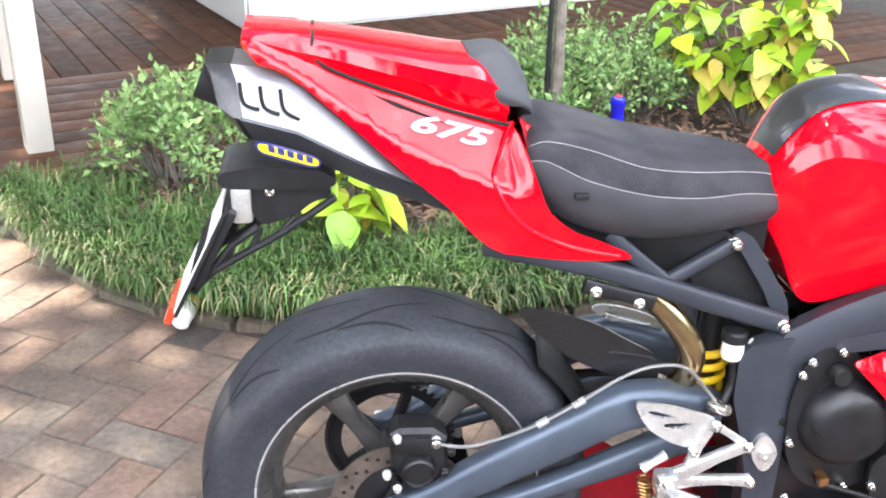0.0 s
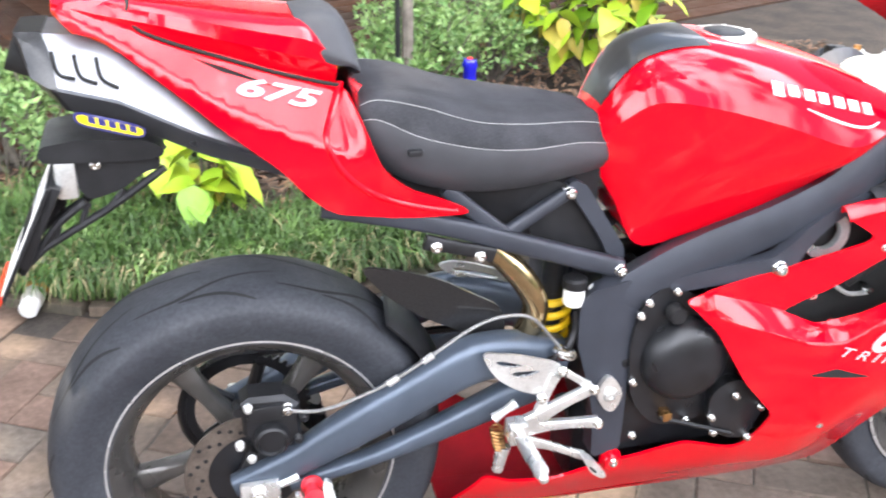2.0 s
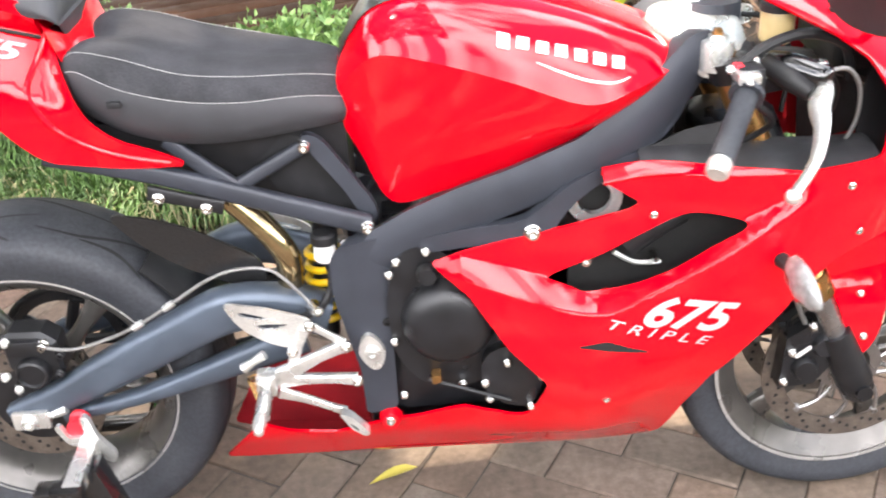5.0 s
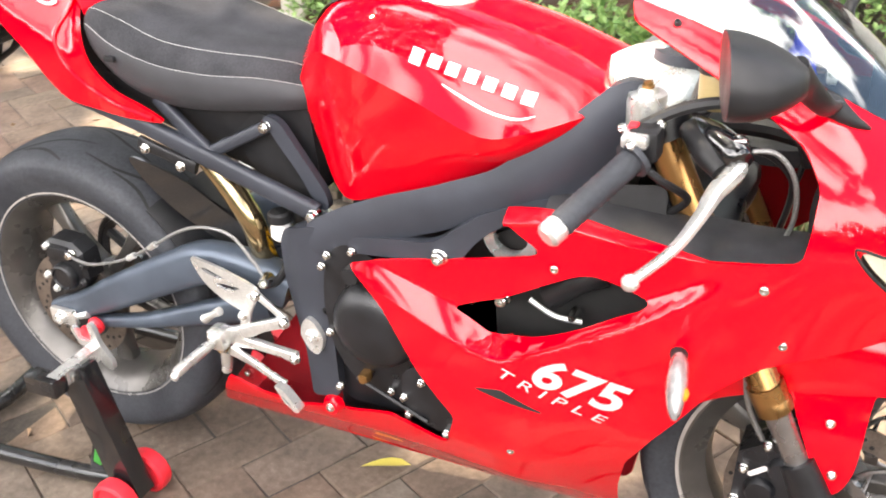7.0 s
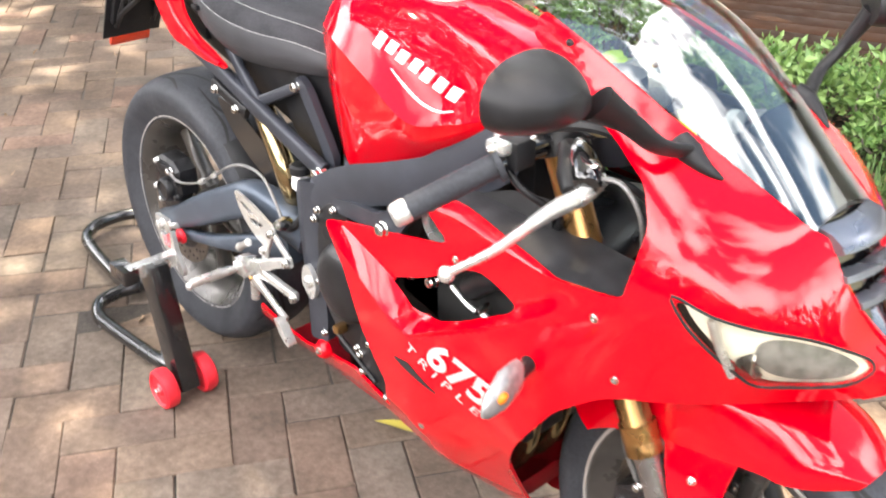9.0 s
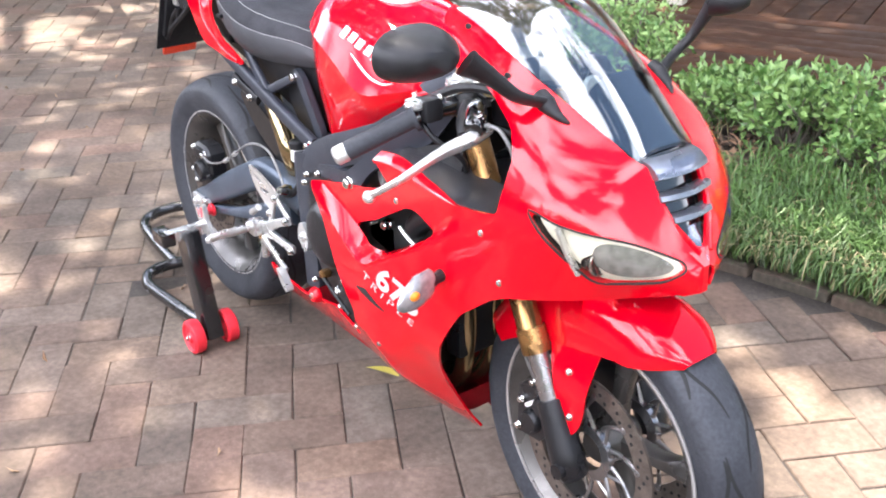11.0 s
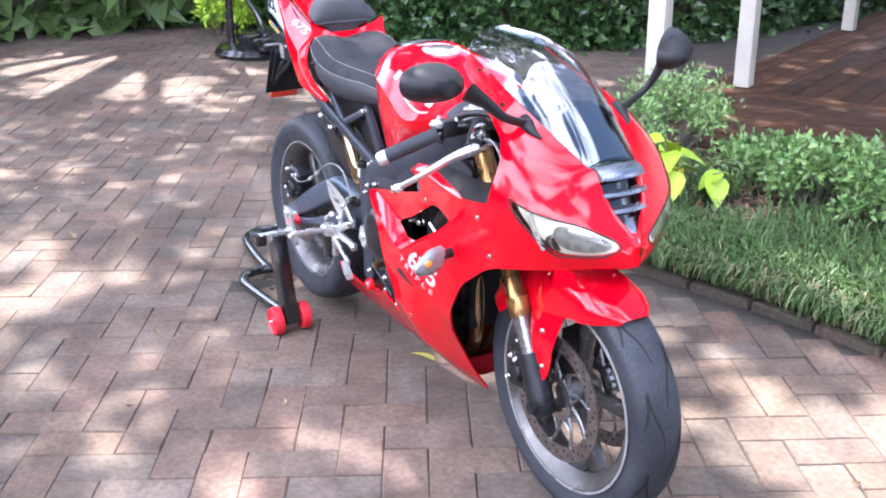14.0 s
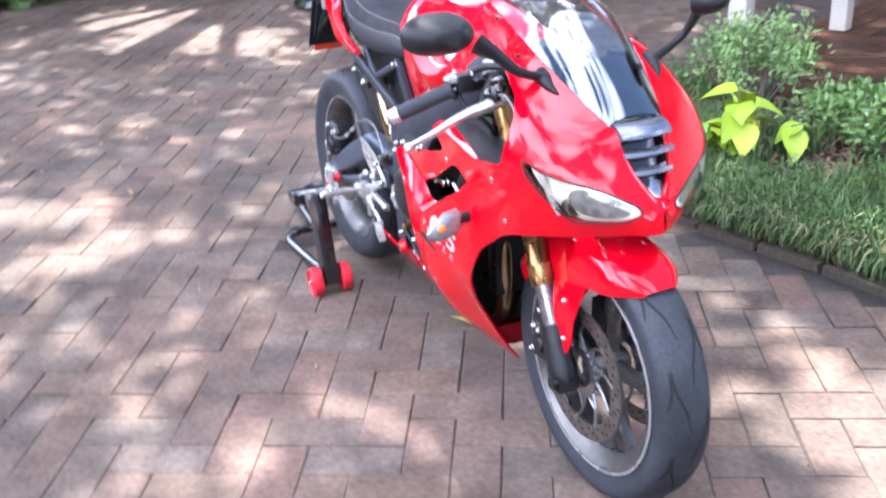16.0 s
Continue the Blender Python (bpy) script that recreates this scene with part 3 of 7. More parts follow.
rear_wheel = wheel("rear_wheel", REAR, 0.316, 0.091, 0.072, 9, 124, "bronze-grey cast rear wheel with five spokes",
                   [[(0, 0.012), (12, 0.022), (24, 0.045), (30, 0.05), (40, 0.045)], [(6, 0.076), (16, 0.058), (27, 0.056)]])
front_wheel = wheel("front_wheel", FRONT, 0.297, 0.057, 0.049, 10, 225, "bronze-grey cast front wheel with five spokes",
                    [[(0, 0.006), (8, 0.014), (17, 0.032), (26, 0.036)], [(10, 0.05), (18, 0.04), (25, 0.04)]])
brake_disc(rear_wheel, REAR, -0.094, 0.074, 0.110, 14, "brown-grey drilled rear brake disc")
for s in (-1, 1):
    d = brake_disc(front_wheel, FRONT, s * 0.066, 0.118, 0.154, 20, "drilled steel front brake disc")
    cb = bmesh.new()
    for k in range(10):
        a = k * math.pi / 5 + 0.2
        p0, pm, p1 = [Vector(FRONT) + Vector((r * math.cos(a + o), s * yy, r * math.sin(a + o))) for r, o, yy in ((0.050, 0.34, 0.058), (0.088, 0.20, 0.063), (0.122, 0.0, 0.065))]
        arm = part("carrier_arm", tube([p0, pm, p1], [0.0052, 0.0036, 0.0046], 8, 4), STANCHION, front_wheel)
        part("carrier_button", bolt(p1, 0.0075, 0.004, (0, s, 0)), STANCHION, front_wheel)
        part("carrier_brace", tube([pm, Vector(FRONT) + Vector((0.05 * math.cos(a - 0.12), s * 0.06, 0.05 * math.sin(a - 0.12)))], [0.0028, 0.0042], 6, 0), STANCHION, front_wheel)
    lathe([(0.036, s * 0.05), (0.055, s * 0.054), (0.055, s * 0.066), (0.036, s * 0.066)], FRONT, 'y', 32, True, cb)
    part("disc_carrier", cb, STANCHION, front_wheel, "bright spider carrier")
part("disc_carrier", lathe([(0.03, -0.075), (0.06, -0.09), (0.078, -0.0925), (0.078, -0.0955), (0.05, -0.098), (0.03, -0.098)], REAR, 'y', 32), ENGINE, rear_wheel)
sp = bmesh.new()
n = 45 * 4
rings = []
for rr, yy in ((0.088, 0.088), (0.0, 0.088), (0.0, 0.094), (0.088, 0.094), (0.088, 0.088)):
    rings.append([REAR + Vector(((rr or 0.108 + 0.004 * (1 if k % 4 < 2 else -1)) * math.cos(k * 2 * math.pi / n), yy, (rr or 0.108 + 0.004 * (1 if k % 4 < 2 else -1)) * math.sin(k * 2 * math.pi / n))) for k in range(n)])
skin(rings, False, True, sp)
for k in range(5):
    a = k * 2 * math.pi / 5
    tube([REAR + Vector((0.03 * math.cos(a), 0.09, 0.03 * math.sin(a))), REAR + Vector((0.092 * math.cos(a), 0.091, 0.092 * math.sin(a)))], 0.011, 8, 0, bm=sp)
part("sprocket", sp, ENGINE, rear_wheel, "dark toothed rear sprocket")

# -- chain on the far side --
cb = bmesh.new()
run = [REAR + Vector((0.11 * math.cos(a), 0.091, 0.11 * math.sin(a))) for a in np.linspace(radians(80), radians(285), 26)] + [Vector((0.55, 0.091, 0.385)), Vector((0.575, 0.091, 0.42)), Vector((0.55, 0.091, 0.455))]
tube(run, 0.008, 6, 2, True, cb, 0.9)
part("drive_chain", cb, ENGINE, bike, "dark drive chain")

# -- swingarm --
def limb(points, widths, heights, n=16, square=0.55):
    """A bar of rounded box section through points, with its widths across y and heights across its run."""
    path = chain(points, 6)
    m = len(path)
    rings = []
    for i, v in enumerate(path):
        d = (path[min(i + 1, m - 1)] - path[max(i - 1, 0)]).normalized()
        y = Vector((0, 1, 0))
        y = (y - d * y.dot(d)).normalized()
        u = d.cross(y)
        t = i / (m - 1) * (len(widths) - 1)
        w, h = (float(np.interp(t, range(len(q)), q)) for q in (widths, heights))
        rings.append([v + y * w * math.copysign(abs(math.cos(a)) ** square, math.cos(a)) + u * h * math.copysign(abs(math.sin(a)) ** square, math.sin(a)) for a in (k * 2 * math.pi / n for k in range(n))])
    return skin(rings)


for s in (-1, 1):
    arm = part("swingarm", limb([(-0.035, s * 0.118, 0.347), (0.05, s * 0.12, 0.377), (0.125, s * 0.12, 0.414), (0.20, s * 0.118, 0.452), (0.27, s * 0.115, 0.486), (0.345, s * 0.110, 0.518), (0.42, s * 0.1, 0.514), (0.50, s * 0.085, 0.485)], [0.014, 0.018, 0.02, 0.022, 0.024, 0.026, 0.028, 0.03], [0.016, 0.026, 0.032, 0.035, 0.036, 0.038, 0.036, 0.036]), SWING, bike, "blue-grey cast swingarm")
    part("lower_brace", limb([(0.05, s * 0.118, 0.335), (0.19, s * 0.12, 0.370), (0.34, s * 0.115, 0.418), (0.46, s * 0.095, 0.450)], [0.012, 0.016, 0.018, 0.02], [0.010, 0.012, 0.022, 0.03]), SWING, arm)
    part("axle_block", block((-0.028, s * 0.141 - 0.006, 0.330), (0.034, s * 0.141 + 0.006, 0.364), 0.005), ALU, arm, "bright axle adjuster block")
    part("adjuster_bolt", tube([(0.030, s * 0.138, 0.350), (0.062, s * 0.138, 0.362)], [0.006, 0.0075], 6, 0), ALU, arm)
    part("axle_nut", bolt((0.0, s * 0.148, 0.347), 0.014, 0.008, (0, s, 0)), ALU, arm)
    part("paddock_bobbin", lathe([(0, 0), (0.017, 0), (0.017, 0.006), (0.011, 0.009), (0.010, 0.022), (0.0145, 0.025), (0.0145, 0.031), (0, 0.031)], (0.082, s * 0.14, 0.345), 'y', 20, False) if s > 0 else
         lathe([(0, 0), (0.017, 0), (0.017, -0.006), (0.011, -0.009), (0.010, -0.022), (0.0145, -0.025), (0.0145, -0.031), (0, -0.031)], (0.082, s * 0.14, 0.345), 'y', 20, False), STAND_RED, arm, "red anodised bobbin")
part("rear_axle", tube([(0, -0.15, 0.347), (0, 0.15, 0.347)], 0.011, 12, 0), CHROME, bike)

# -- rear brake --
cal = part("rear_caliper", skin([[Vector((0.027 + dx * k, y, 0.462 + dz * k)) for dx, dz in ((-0.044, 0.036), (-0.03, 0.046), (0.022, 0.044), (0.044, 0.026), (0.046, -0.03), (0.03, -0.05), (-0.02, -0.046), (-0.042, -0.02))] for y, k in ((-0.080, 0.92), (-0.085, 1.0), (-0.122, 1.0), (-0.130, 0.86))]), ENGINE, bike, "black rear brake caliper", 30)
part("piston_cover", lathe([(0, -0.012), (0.020, -0.012), (0.022, -0.016), (0.025, -0.014), (0.028, -0.006), (0.028, 0.004), (0, 0.004)], (0.026, -0.130, 0.437), 'y', 28, False), ENGINE, cal)
part("pad_cover", block((-0.008, -0.136, 0.470), (0.046, -0.122, 0.496), 0.004), ENGINE, cal)
part("pad_pin", tube([(-0.020, -0.128, 0.486), (-0.020, -0.100, 0.486)], 0.008, 10, 0), ENGINE, cal)
part("slide_pin", tube([(-0.006, -0.132, 0.404), (-0.006, -0.100, 0.404)], [0.011, 0.008], 12, 0), BLACK, cal, "black rubber boot on a pin")
part("caliper_bracket", limb([(0.0, -0.105, 0.352), (0.02, -0.105, 0.40), (0.06, -0.105, 0.47)], [0.008, 0.008, 0.008], [0.03, 0.028, 0.02]), ENGINE, cal)
for p in ((-0.006, 0.495), (0.066, 0.43), (0.076, 0.468), (-0.022, 0.43), (-0.006, 0.404)):
    part("bolt", bolt((p[0], -0.133, p[1]), 0.007), ALU if p[0] < 0 else ENGINE, cal)
part("banjo_bolt", bolt((0.052, -0.132, 0.487), 0.009, 0.01), CHROME, cal)
part("brake_hose", tube([(0.052, -0.138, 0.487), (0.1, -0.142, 0.482), (0.16, -0.143, 0.498), (0.212, -0.145, 0.521), (0.266, -0.145, 0.553), (0.33, -0.142, 0.592), (0.38, -0.138, 0.606), (0.43, -0.135, 0.598), (0.468, -0.135, 0.556), (0.487, -0.138, 0.53)], 0.0029, 8), BRAID, bike, "braided steel rear brake hose")
for p in ((0.212, -0.145, 0.521), (0.266, -0.145, 0.553)):
    part("hose_clip", tube([Vector(p) + Vector((-0.008, 0, -0.005)), Vector(p) + Vector((0.008, 0, 0.005))], 0.0058, 8, 0), ALU, bike)
part("hose_union", bolt((0.49, -0.14, 0.527), 0.012, 0.016, (0.4, -1, 0.3)), CHROME, bike)
part("wheel_hugger", skin([[REAR + Vector((r * math.cos(a), y, r * math.sin(a))) for r, y in ((0.322, -0.09), (0.333, -0.07), (0.342, 0), (0.333, 0.07), (0.322, 0.09), (0.318, 0.088), (0.336, 0), (0.318, -0.088))] for a in (radians(k) for k in range(18, 49, 3))]), BLACK, bike, "black rear hugger mudguard")
part("hugger_wing", sheet([(0.172, 0.682), (0.24, 0.668), (0.30, 0.648), (0.37, 0.606), (0.408, 0.585), (0.412, 0.515), (0.335, 0.553), (0.275, 0.582), (0.215, 0.628)], lambda x, z: 0.072 + 0.02 * (0.69 - z), (), 0.03, 0.006, -1, 0.015), CARBON, bike, "black carbon hugger side")
part("chain_guard", sheet([(0.342, 0.590), (0.39, 0.586), (0.47, 0.556), (0.475, 0.522), (0.42, 0.535), (0.348, 0.572)], lambda x, z: 0.1, [[(0.362, 0.579), (0.45, 0.552), (0.452, 0.543), (0.37, 0.568)]], 0.02, 0.006, 1), ALU, bike, "silver slotted chain guard")

# -- main frame --
spar_w = curve_over([0.5, 0.62, 0.80, 0.95, 1.03, 1.10, 1.14], [0.115, 0.128, 0.145, 0.142, 0.125, 0.085, 0.06])
spar_mid = curve_over([0.56, 0.65, 0.80, 0.90, 0.97, 1.03, 1.08, 1.12], [0.60, 0.645, 0.712, 0.752, 0.795, 0.845, 0.89, 0.915])


def spar_form(x, z):
    """A beam with a rounded face that falls away above and below."""
    return spar_w(x) - 0.004 + 0.016 * math.cos(max(-1.0, min(1.0, (z - spar_mid(x)) / 0.058)) * 1.35)


SPAR = [(0.56, 0.60), (0.575, 0.645), (0.645, 0.687), (0.72, 0.722), (0.80, 0.752), (0.906, 0.795), (0.96, 0.838), (1.016, 0.886), (1.062, 0.925), (1.10, 0.925), (1.118, 0.895), (1.07, 0.83), (1.038, 0.783), (1.0, 0.762), (0.949, 0.742), (0.87, 0.708), (0.797, 0.678), (0.72, 0.647), (0.657, 0.618), (0.61, 0.575)]
PLATE = [(0.518, 0.60), (0.535, 0.63), (0.60, 0.645), (0.614, 0.57), (0.607, 0.50), (0.606, 0.32), (0.553, 0.31), (0.55, 0.40), (0.53, 0.485), (0.518, 0.53)]
LOWER = [(0.655, 0.64), (0.73, 0.66), (0.812, 0.673), (0.85, 0.70), (0.885, 0.728), (0.961, 0.758), (1.0, 0.765), (1.0, 0.742), (0.93, 0.722), (0.885, 0.69), (0.85, 0.642), (0.825, 0.632), (0.75, 0.632), (0.66, 0.616)]
for s in (-1, 1):
    spar = part("frame_spar", sheet(SPAR, spar_form, (), 0.010, 0.05, s, 0.012), FRAME, bike, "dark grey aluminium frame spar")
    true_normals(spar, spar_form, s)
    part("pivot_plate", sheet(PLATE, lambda x, z: 0.136 - 0.4 * max(0, 0.552 - x) - 0.12 * max(0, x - 0.59), (), 0.012, 0.035, s, 0.006), FRAME, spar, "grey swingarm pivot plate")
    part("engine_mount", sheet(LOWER, lambda x, z: 0.142 + 0.028 * max(0, min(1, (x - 0.65) / 0.17)) * max(0, min(1, (1.0 - x) / 0.15)), (), 0.02, 0.02, s, 0.012), FRAME, spar, "grey lower engine mount arm")
    part("mount_bolt", bolt((0.828, s * 0.172, 0.656), 0.0125, 0.010, (0, s, 0)), CHROME, spar)
    piv = part("pivot_boss", sheet([(0.572 + 0.0215 * math.cos(a) * (1 - 0.25 * abs(math.sin(a))) - 0.004 * math.sin(a), 0.441 + 0.034 * math.sin(a)) for a in (k * math.pi / 10 for k in range(20))], lambda x, z: 0.147, (), 0.012, 0.010, s, 0.002), ALU, spar, "silver pivot cover")
    part("pivot_nut", bolt((0.572, s * 0.147, 0.441), 0.013, 0.007, (0, s, 0)), ALU, piv)
    part("plate_bolt", bolt((0.60, s * 0.134, 0.491), 0.009, 0.004, (0, s, 0)), BLACK, spar)
part("headstock", lathe([(0, -0.06), (0.04, -0.06), (0.042, -0.05), (0.042, 0.05), (0.04, 0.06), (0, 0.06)], (1.12, 0, 0.88), 'z', 24, False), FRAME, bike)

# -- subframe --
for s in (-1, 1):
    rail = part("subframe_rail", limb([(0.12, s * 0.098, 0.795), (0.28, s * 0.112, 0.762), (0.42, s * 0.112, 0.713), (0.585, s * 0.105, 0.652)], [0.011] * 4, [0.013, 0.015, 0.016, 0.016]), FRAME, bike, "grey subframe tube")
    part("brace", limb([(0.39, s * 0.104, 0.728), (0.50, s * 0.085, 0.782)], [0.009, 0.009], [0.011, 0.010]), FRAME, rail)
    part("upper_rail", limb([(0.30, s * 0.1, 0.81), (0.345, s * 0.104, 0.77), (0.395, s * 0.106, 0.728)], [0.008, 0.008, 0.008], [0.011, 0.012, 0.012]), FRAME, rail)
    part("strut", sheet([(0.487, 0.80), (0.52, 0.80), (0.60, 0.675), (0.595, 0.645), (0.57, 0.665), (0.555, 0.70)], lambda x, z: 0.092, (), 0.03, 0.014, s, 0.012), FRAME, rail)
    for p in ((0.498, 0.09, 0.782), (0.583, 0.116, 0.652)):
        part("bolt", bolt((p[0], s * p[1], p[2]), 0.0105, 0.011, (0, s, 0)), CHROME, rail)
    tab = part("hanger_tab", limb([(0.265, s * 0.122, 0.738), (0.32, s * 0.122, 0.722), (0.372, s * 0.120, 0.705)], [0.006] * 3, [0.012, 0.010, 0.012]), BLACK, rail, "black footrest hanger bracket")
    for p in ((0.281, 0.73), (0.348, 0.708)):
        part("bolt", bolt((p[0], s * 0.130, p[1]), 0.0085, 0.006, (0, s, 0)), CHROME, tab)
part("seat_pan", skin([[Vector((x, y, z)) for y, z in ((-w, zt), (w, zt), (w * 0.8, zb), (-w * 0.8, zb))] for x, w, zt, zb in ((0.10, 0.085, 0.86, 0.80), (0.25, 0.095, 0.83, 0.765), (0.40, 0.09, 0.82, 0.71), (0.50, 0.075, 0.82, 0.67), (0.56, 0.06, 0.82, 0.66))]), BLACK, bike, "black under-seat tray")
part("inner_panel", sheet([(0.41, 0.79), (0.50, 0.80), (0.585, 0.67), (0.56, 0.62), (0.46, 0.68)], lambda x, z: 0.076, (), 0.04, 0.01), BLACK, bike)

# -- shock, exhaust link, reservoir --
sh = part("shock_absorber", tube([(0.492, -0.03, 0.41), (0.51, -0.03, 0.66)], 0.021, 14, 0), ENGINE, bike, "rear shock absorber")
turns = [(0.494 + 0.012 * k / 60 + 0.031 * math.cos(k * 0.628), 0.031 * math.sin(k * 0.628) - 0.03, 0.435 + 0.145 * k / 60) for k in range(61)]
part("spring", tube(turns, 0.0065, 8, 2), YELLOW, sh, "yellow coil spring")
part("exhaust_link", tube([(0.368, -0.085, 0.712), (0.416, -0.095, 0.662), (0.448, -0.098, 0.612), (0.452, -0.09, 0.57), (0.445, -0.07, 0.525), (0.44, -0.04, 0.45)], 0.021, 16), PIPE, bike, "heat-tinted gold exhaust pipe")
rv = part("brake_reservoir", lathe([(0, -0.022), (0.014, -0.022), (0.018, -0.016), (0.016, 0.016), (0, 0.016)], (0.512, -0.106, 0.617), 'z', 20, False), WHITE, bike, "white brake fluid reservoir")
part("lid", lathe([(0, 0.010), (0.020, 0.010), (0.020, 0.024), (0.016, 0.027), (0, 0.027)], (0.512, -0.106, 0.617), 'z', 20, False), BLACK, rv, "black screw lid")
part("fixing", bolt((0.545, -0.112, 0.618), 0.008, 0.01), WHITE, rv)
part("reservoir_hose", tube([(0.517, -0.106, 0.585), (0.517, -0.11, 0.55), (0.495, -0.12, 0.515), (0.46, -0.12, 0.50)], 0.007, 8), BLACK, rv)

# -- engine --
eng = part("engine", block((0.59, -0.115, 0.29), (0.92, 0.115, 0.60), 0.03), ENGINE, bike, "black engine block")
part("cylinder_block", block((0.74, -0.105, 0.52), (1.0, 0.105, 0.72), 0.025, None), ENGINE, eng)
part("sump", block((0.55, -0.055, 0.19), (0.90, 0.055, 0.32), 0.02), ENGINE, eng)
CASE = [(0.62, 0.62), (0.68, 0.632), (0.735, 0.57), (0.79, 0.475), (0.80, 0.42), (0.74, 0.36), (0.66, 0.36), (0.61, 0.42), (0.60, 0.53)]
part("crankcase_cover", sheet(CASE, lambda x, z: 0.142, (), 0.03, 0.03, -1, 0.02), ENGINE, eng)
part("clutch_cover", lathe([(0, -0.040), (0.02, -0.0395), (0.038, -0.0375), (0.052, -0.034), (0.062, -0.029), (0.070, -0.020), (0.075, -0.008), (0.076, 0.0), (0, 0.0)], (0.698, -0.142, 0.494), 'y', 48, False), ENGINE, eng, "round black clutch cover")
part("water_pump_cover", sheet([(0.745, 0.43), (0.79, 0.455), (0.855, 0.40), (0.84, 0.365), (0.825, 0.325), (0.77, 0.34), (0.745, 0.375)], lambda x, z: 0.166 + 0.008 * max(0, 1 - math.hypot(x - 0.79, z - 0.39) / 0.05), (), 0.02, 0.03, -1, 0.012), ENGINE, eng, "black pump cover")
for p in ((0.622, -0.150, 0.607), (0.668, -0.150, 0.622), (0.610, -0.150, 0.585), (0.786, -0.176, 0.425), (0.84, -0.172, 0.392), (0.823, -0.172, 0.333), (0.757, -0.170, 0.352), (0.75, -0.170, 0.383), (0.618, -0.150, 0.355), (0.61, -0.148, 0.46), (0.715, -0.15, 0.37)):
    part("bolt", bolt(p, 0.0065, 0.006), CHROME, eng)
part("filler_cap", lathe([(0, -0.02), (0.014, -0.02), (0.016, -0.014), (0.016, 0), (0, 0)], (0.668, -0.145, 0.585), 'y', 12, False), BLACK, eng)
part("sensor", block((0.664, -0.165, 0.383), (0.68, -0.142, 0.40), 0.003), GOLD, eng)
part("coolant_hose", tube([(0.66, -0.16, 0.39), (0.72, -0.165, 0.37), (0.79, -0.17, 0.345)], 0.004, 6), BLACK, eng)
part("airbox", block((0.62, -0.085, 0.70), (1.06, 0.085, 0.86), 0.03), BLACK, bike, "black airbox under the tank")
part("radiator", block((1.03, -0.10, 0.34), (1.075, 0.10, 0.62), 0.01, None), ENGINE, bike, "dark radiator")
for k in range(3):
    y = -0.07 + 0.07 * k
    part("exhaust_header", tube([(0.98, y, 0.58), (1.05, y, 0.50), (1.06, y, 0.36), (1.0, y * 0.8, 0.24), (0.85, y * 0.6, 0.19), (0.6, y * 0.3, 0.2)], 0.019, 12), PIPE, bike, "brown heat-tinted header pipe")
part("air_filter_ring", lathe([(0.026, -0.006), (0.042, -0.006), (0.042, 0.006), (0.026, 0.006)], (0.925, -0.135, 0.69), 'y', 24), ALU, eng, "silver cam cover ring")

# -- rear sets on the near side --
def flat_bar(points, widths, y, thick):
    """A machined bar of rounded rectangular section along points in x and z, with its half heights."""
    return limb([(x, y, z) for x, z in points], [thick / 2] * len(points), widths, 16, 0.4)


rs = part("rearset_bracket", flat_bar([(0.534, 0.470), (0.49, 0.452), (0.455, 0.434), (0.418, 0.416)], [0.010, 0.0095, 0.012, 0.015], -0.160, 0.014), ALU, bike, "silver machined rearset")
part("bracket_arm", flat_bar([(0.546, 0.402), (0.50, 0.407), (0.46, 0.409), (0.42, 0.408)], [0.010, 0.0075, 0.009, 0.014], -0.160, 0.014), ALU, rs)
part("bracket_strut", flat_bar([(0.480, 0.508), (0.506, 0.489), (0.531, 0.470)], [0.0065, 0.0055, 0.007], -0.156, 0.008), ALU, rs)
part("bracket_link", flat_bar([(0.470, 0.500), (0.456, 0.468), (0.446, 0.438)], [0.009, 0.0075, 0.009], -0.157, 0.008), ALU, rs)
part("pedal_arm", flat_bar([(0.420, 0.392), (0.46, 0.377), (0.50, 0.357), (0.522, 0.346)], [0.010, 0.007, 0.006, 0.008], -0.170, 0.010), ALU, rs)
part("pedal_tip", slab([(0.512, 0.358), (0.532, 0.350), (0.560, 0.314), (0.552, 0.308), (0.530, 0.325)], -0.192, -0.174, 0.004, holes=[[(0.528, 0.340), (0.546, 0.320), (0.538, 0.322), (0.526, 0.334)]]), ALU, rs, "toe piece with a slot")
for p, q in (((0.534, 0.470), -0.168), ((0.546, 0.402), -0.168), ((0.480, 0.508), -0.162), ((0.448, 0.462), -0.162)):
    part("bolt", bolt((p[0], q, p[1]), 0.0085, 0.005), CHROME, rs)
part("heel_plate", sheet([(0.348, 0.556), (0.411, 0.543), (0.469, 0.523), (0.486, 0.511), (0.474, 0.492), (0.446, 0.464), (0.409, 0.479), (0.377, 0.502), (0.359, 0.528)], lambda x, z: 0.154, [[(0.367, 0.541), (0.378, 0.526), (0.420, 0.521), (0.405, 0.529)], [(0.390, 0.514), (0.413, 0.500), (0.453, 0.510), (0.43, 0.512)]], 0.010, 0.005, -1, 0.008), ALU, rs, "silver heel guard with cut-outs")
hinge = part("peg_hinge", block((0.388, -0.192, 0.400), (0.420, -0.158, 0.436), 0.005), ALU, rs, "clevis of the footpeg")
part("hinge_pin", bolt((0.400, -0.194, 0.428), 0.006, 0.005), CHROME, hinge)
part("footpeg", tube([(0.404, -0.180, 0.420), (0.404, -0.205, 0.420), (0.404, -0.215, 0.421), (0.405, -0.290, 0.424), (0.405, -0.298, 0.424)], [0.009, 0.010, 0.0125, 0.0125, 0.009], 12, 0, flat=0.75), ALU, rs, "silver knurled folding footpeg")
part("peg_end", ball((0.405, -0.300, 0.420), (0.008, 0.006, 0.008), 10), ALU, rs)
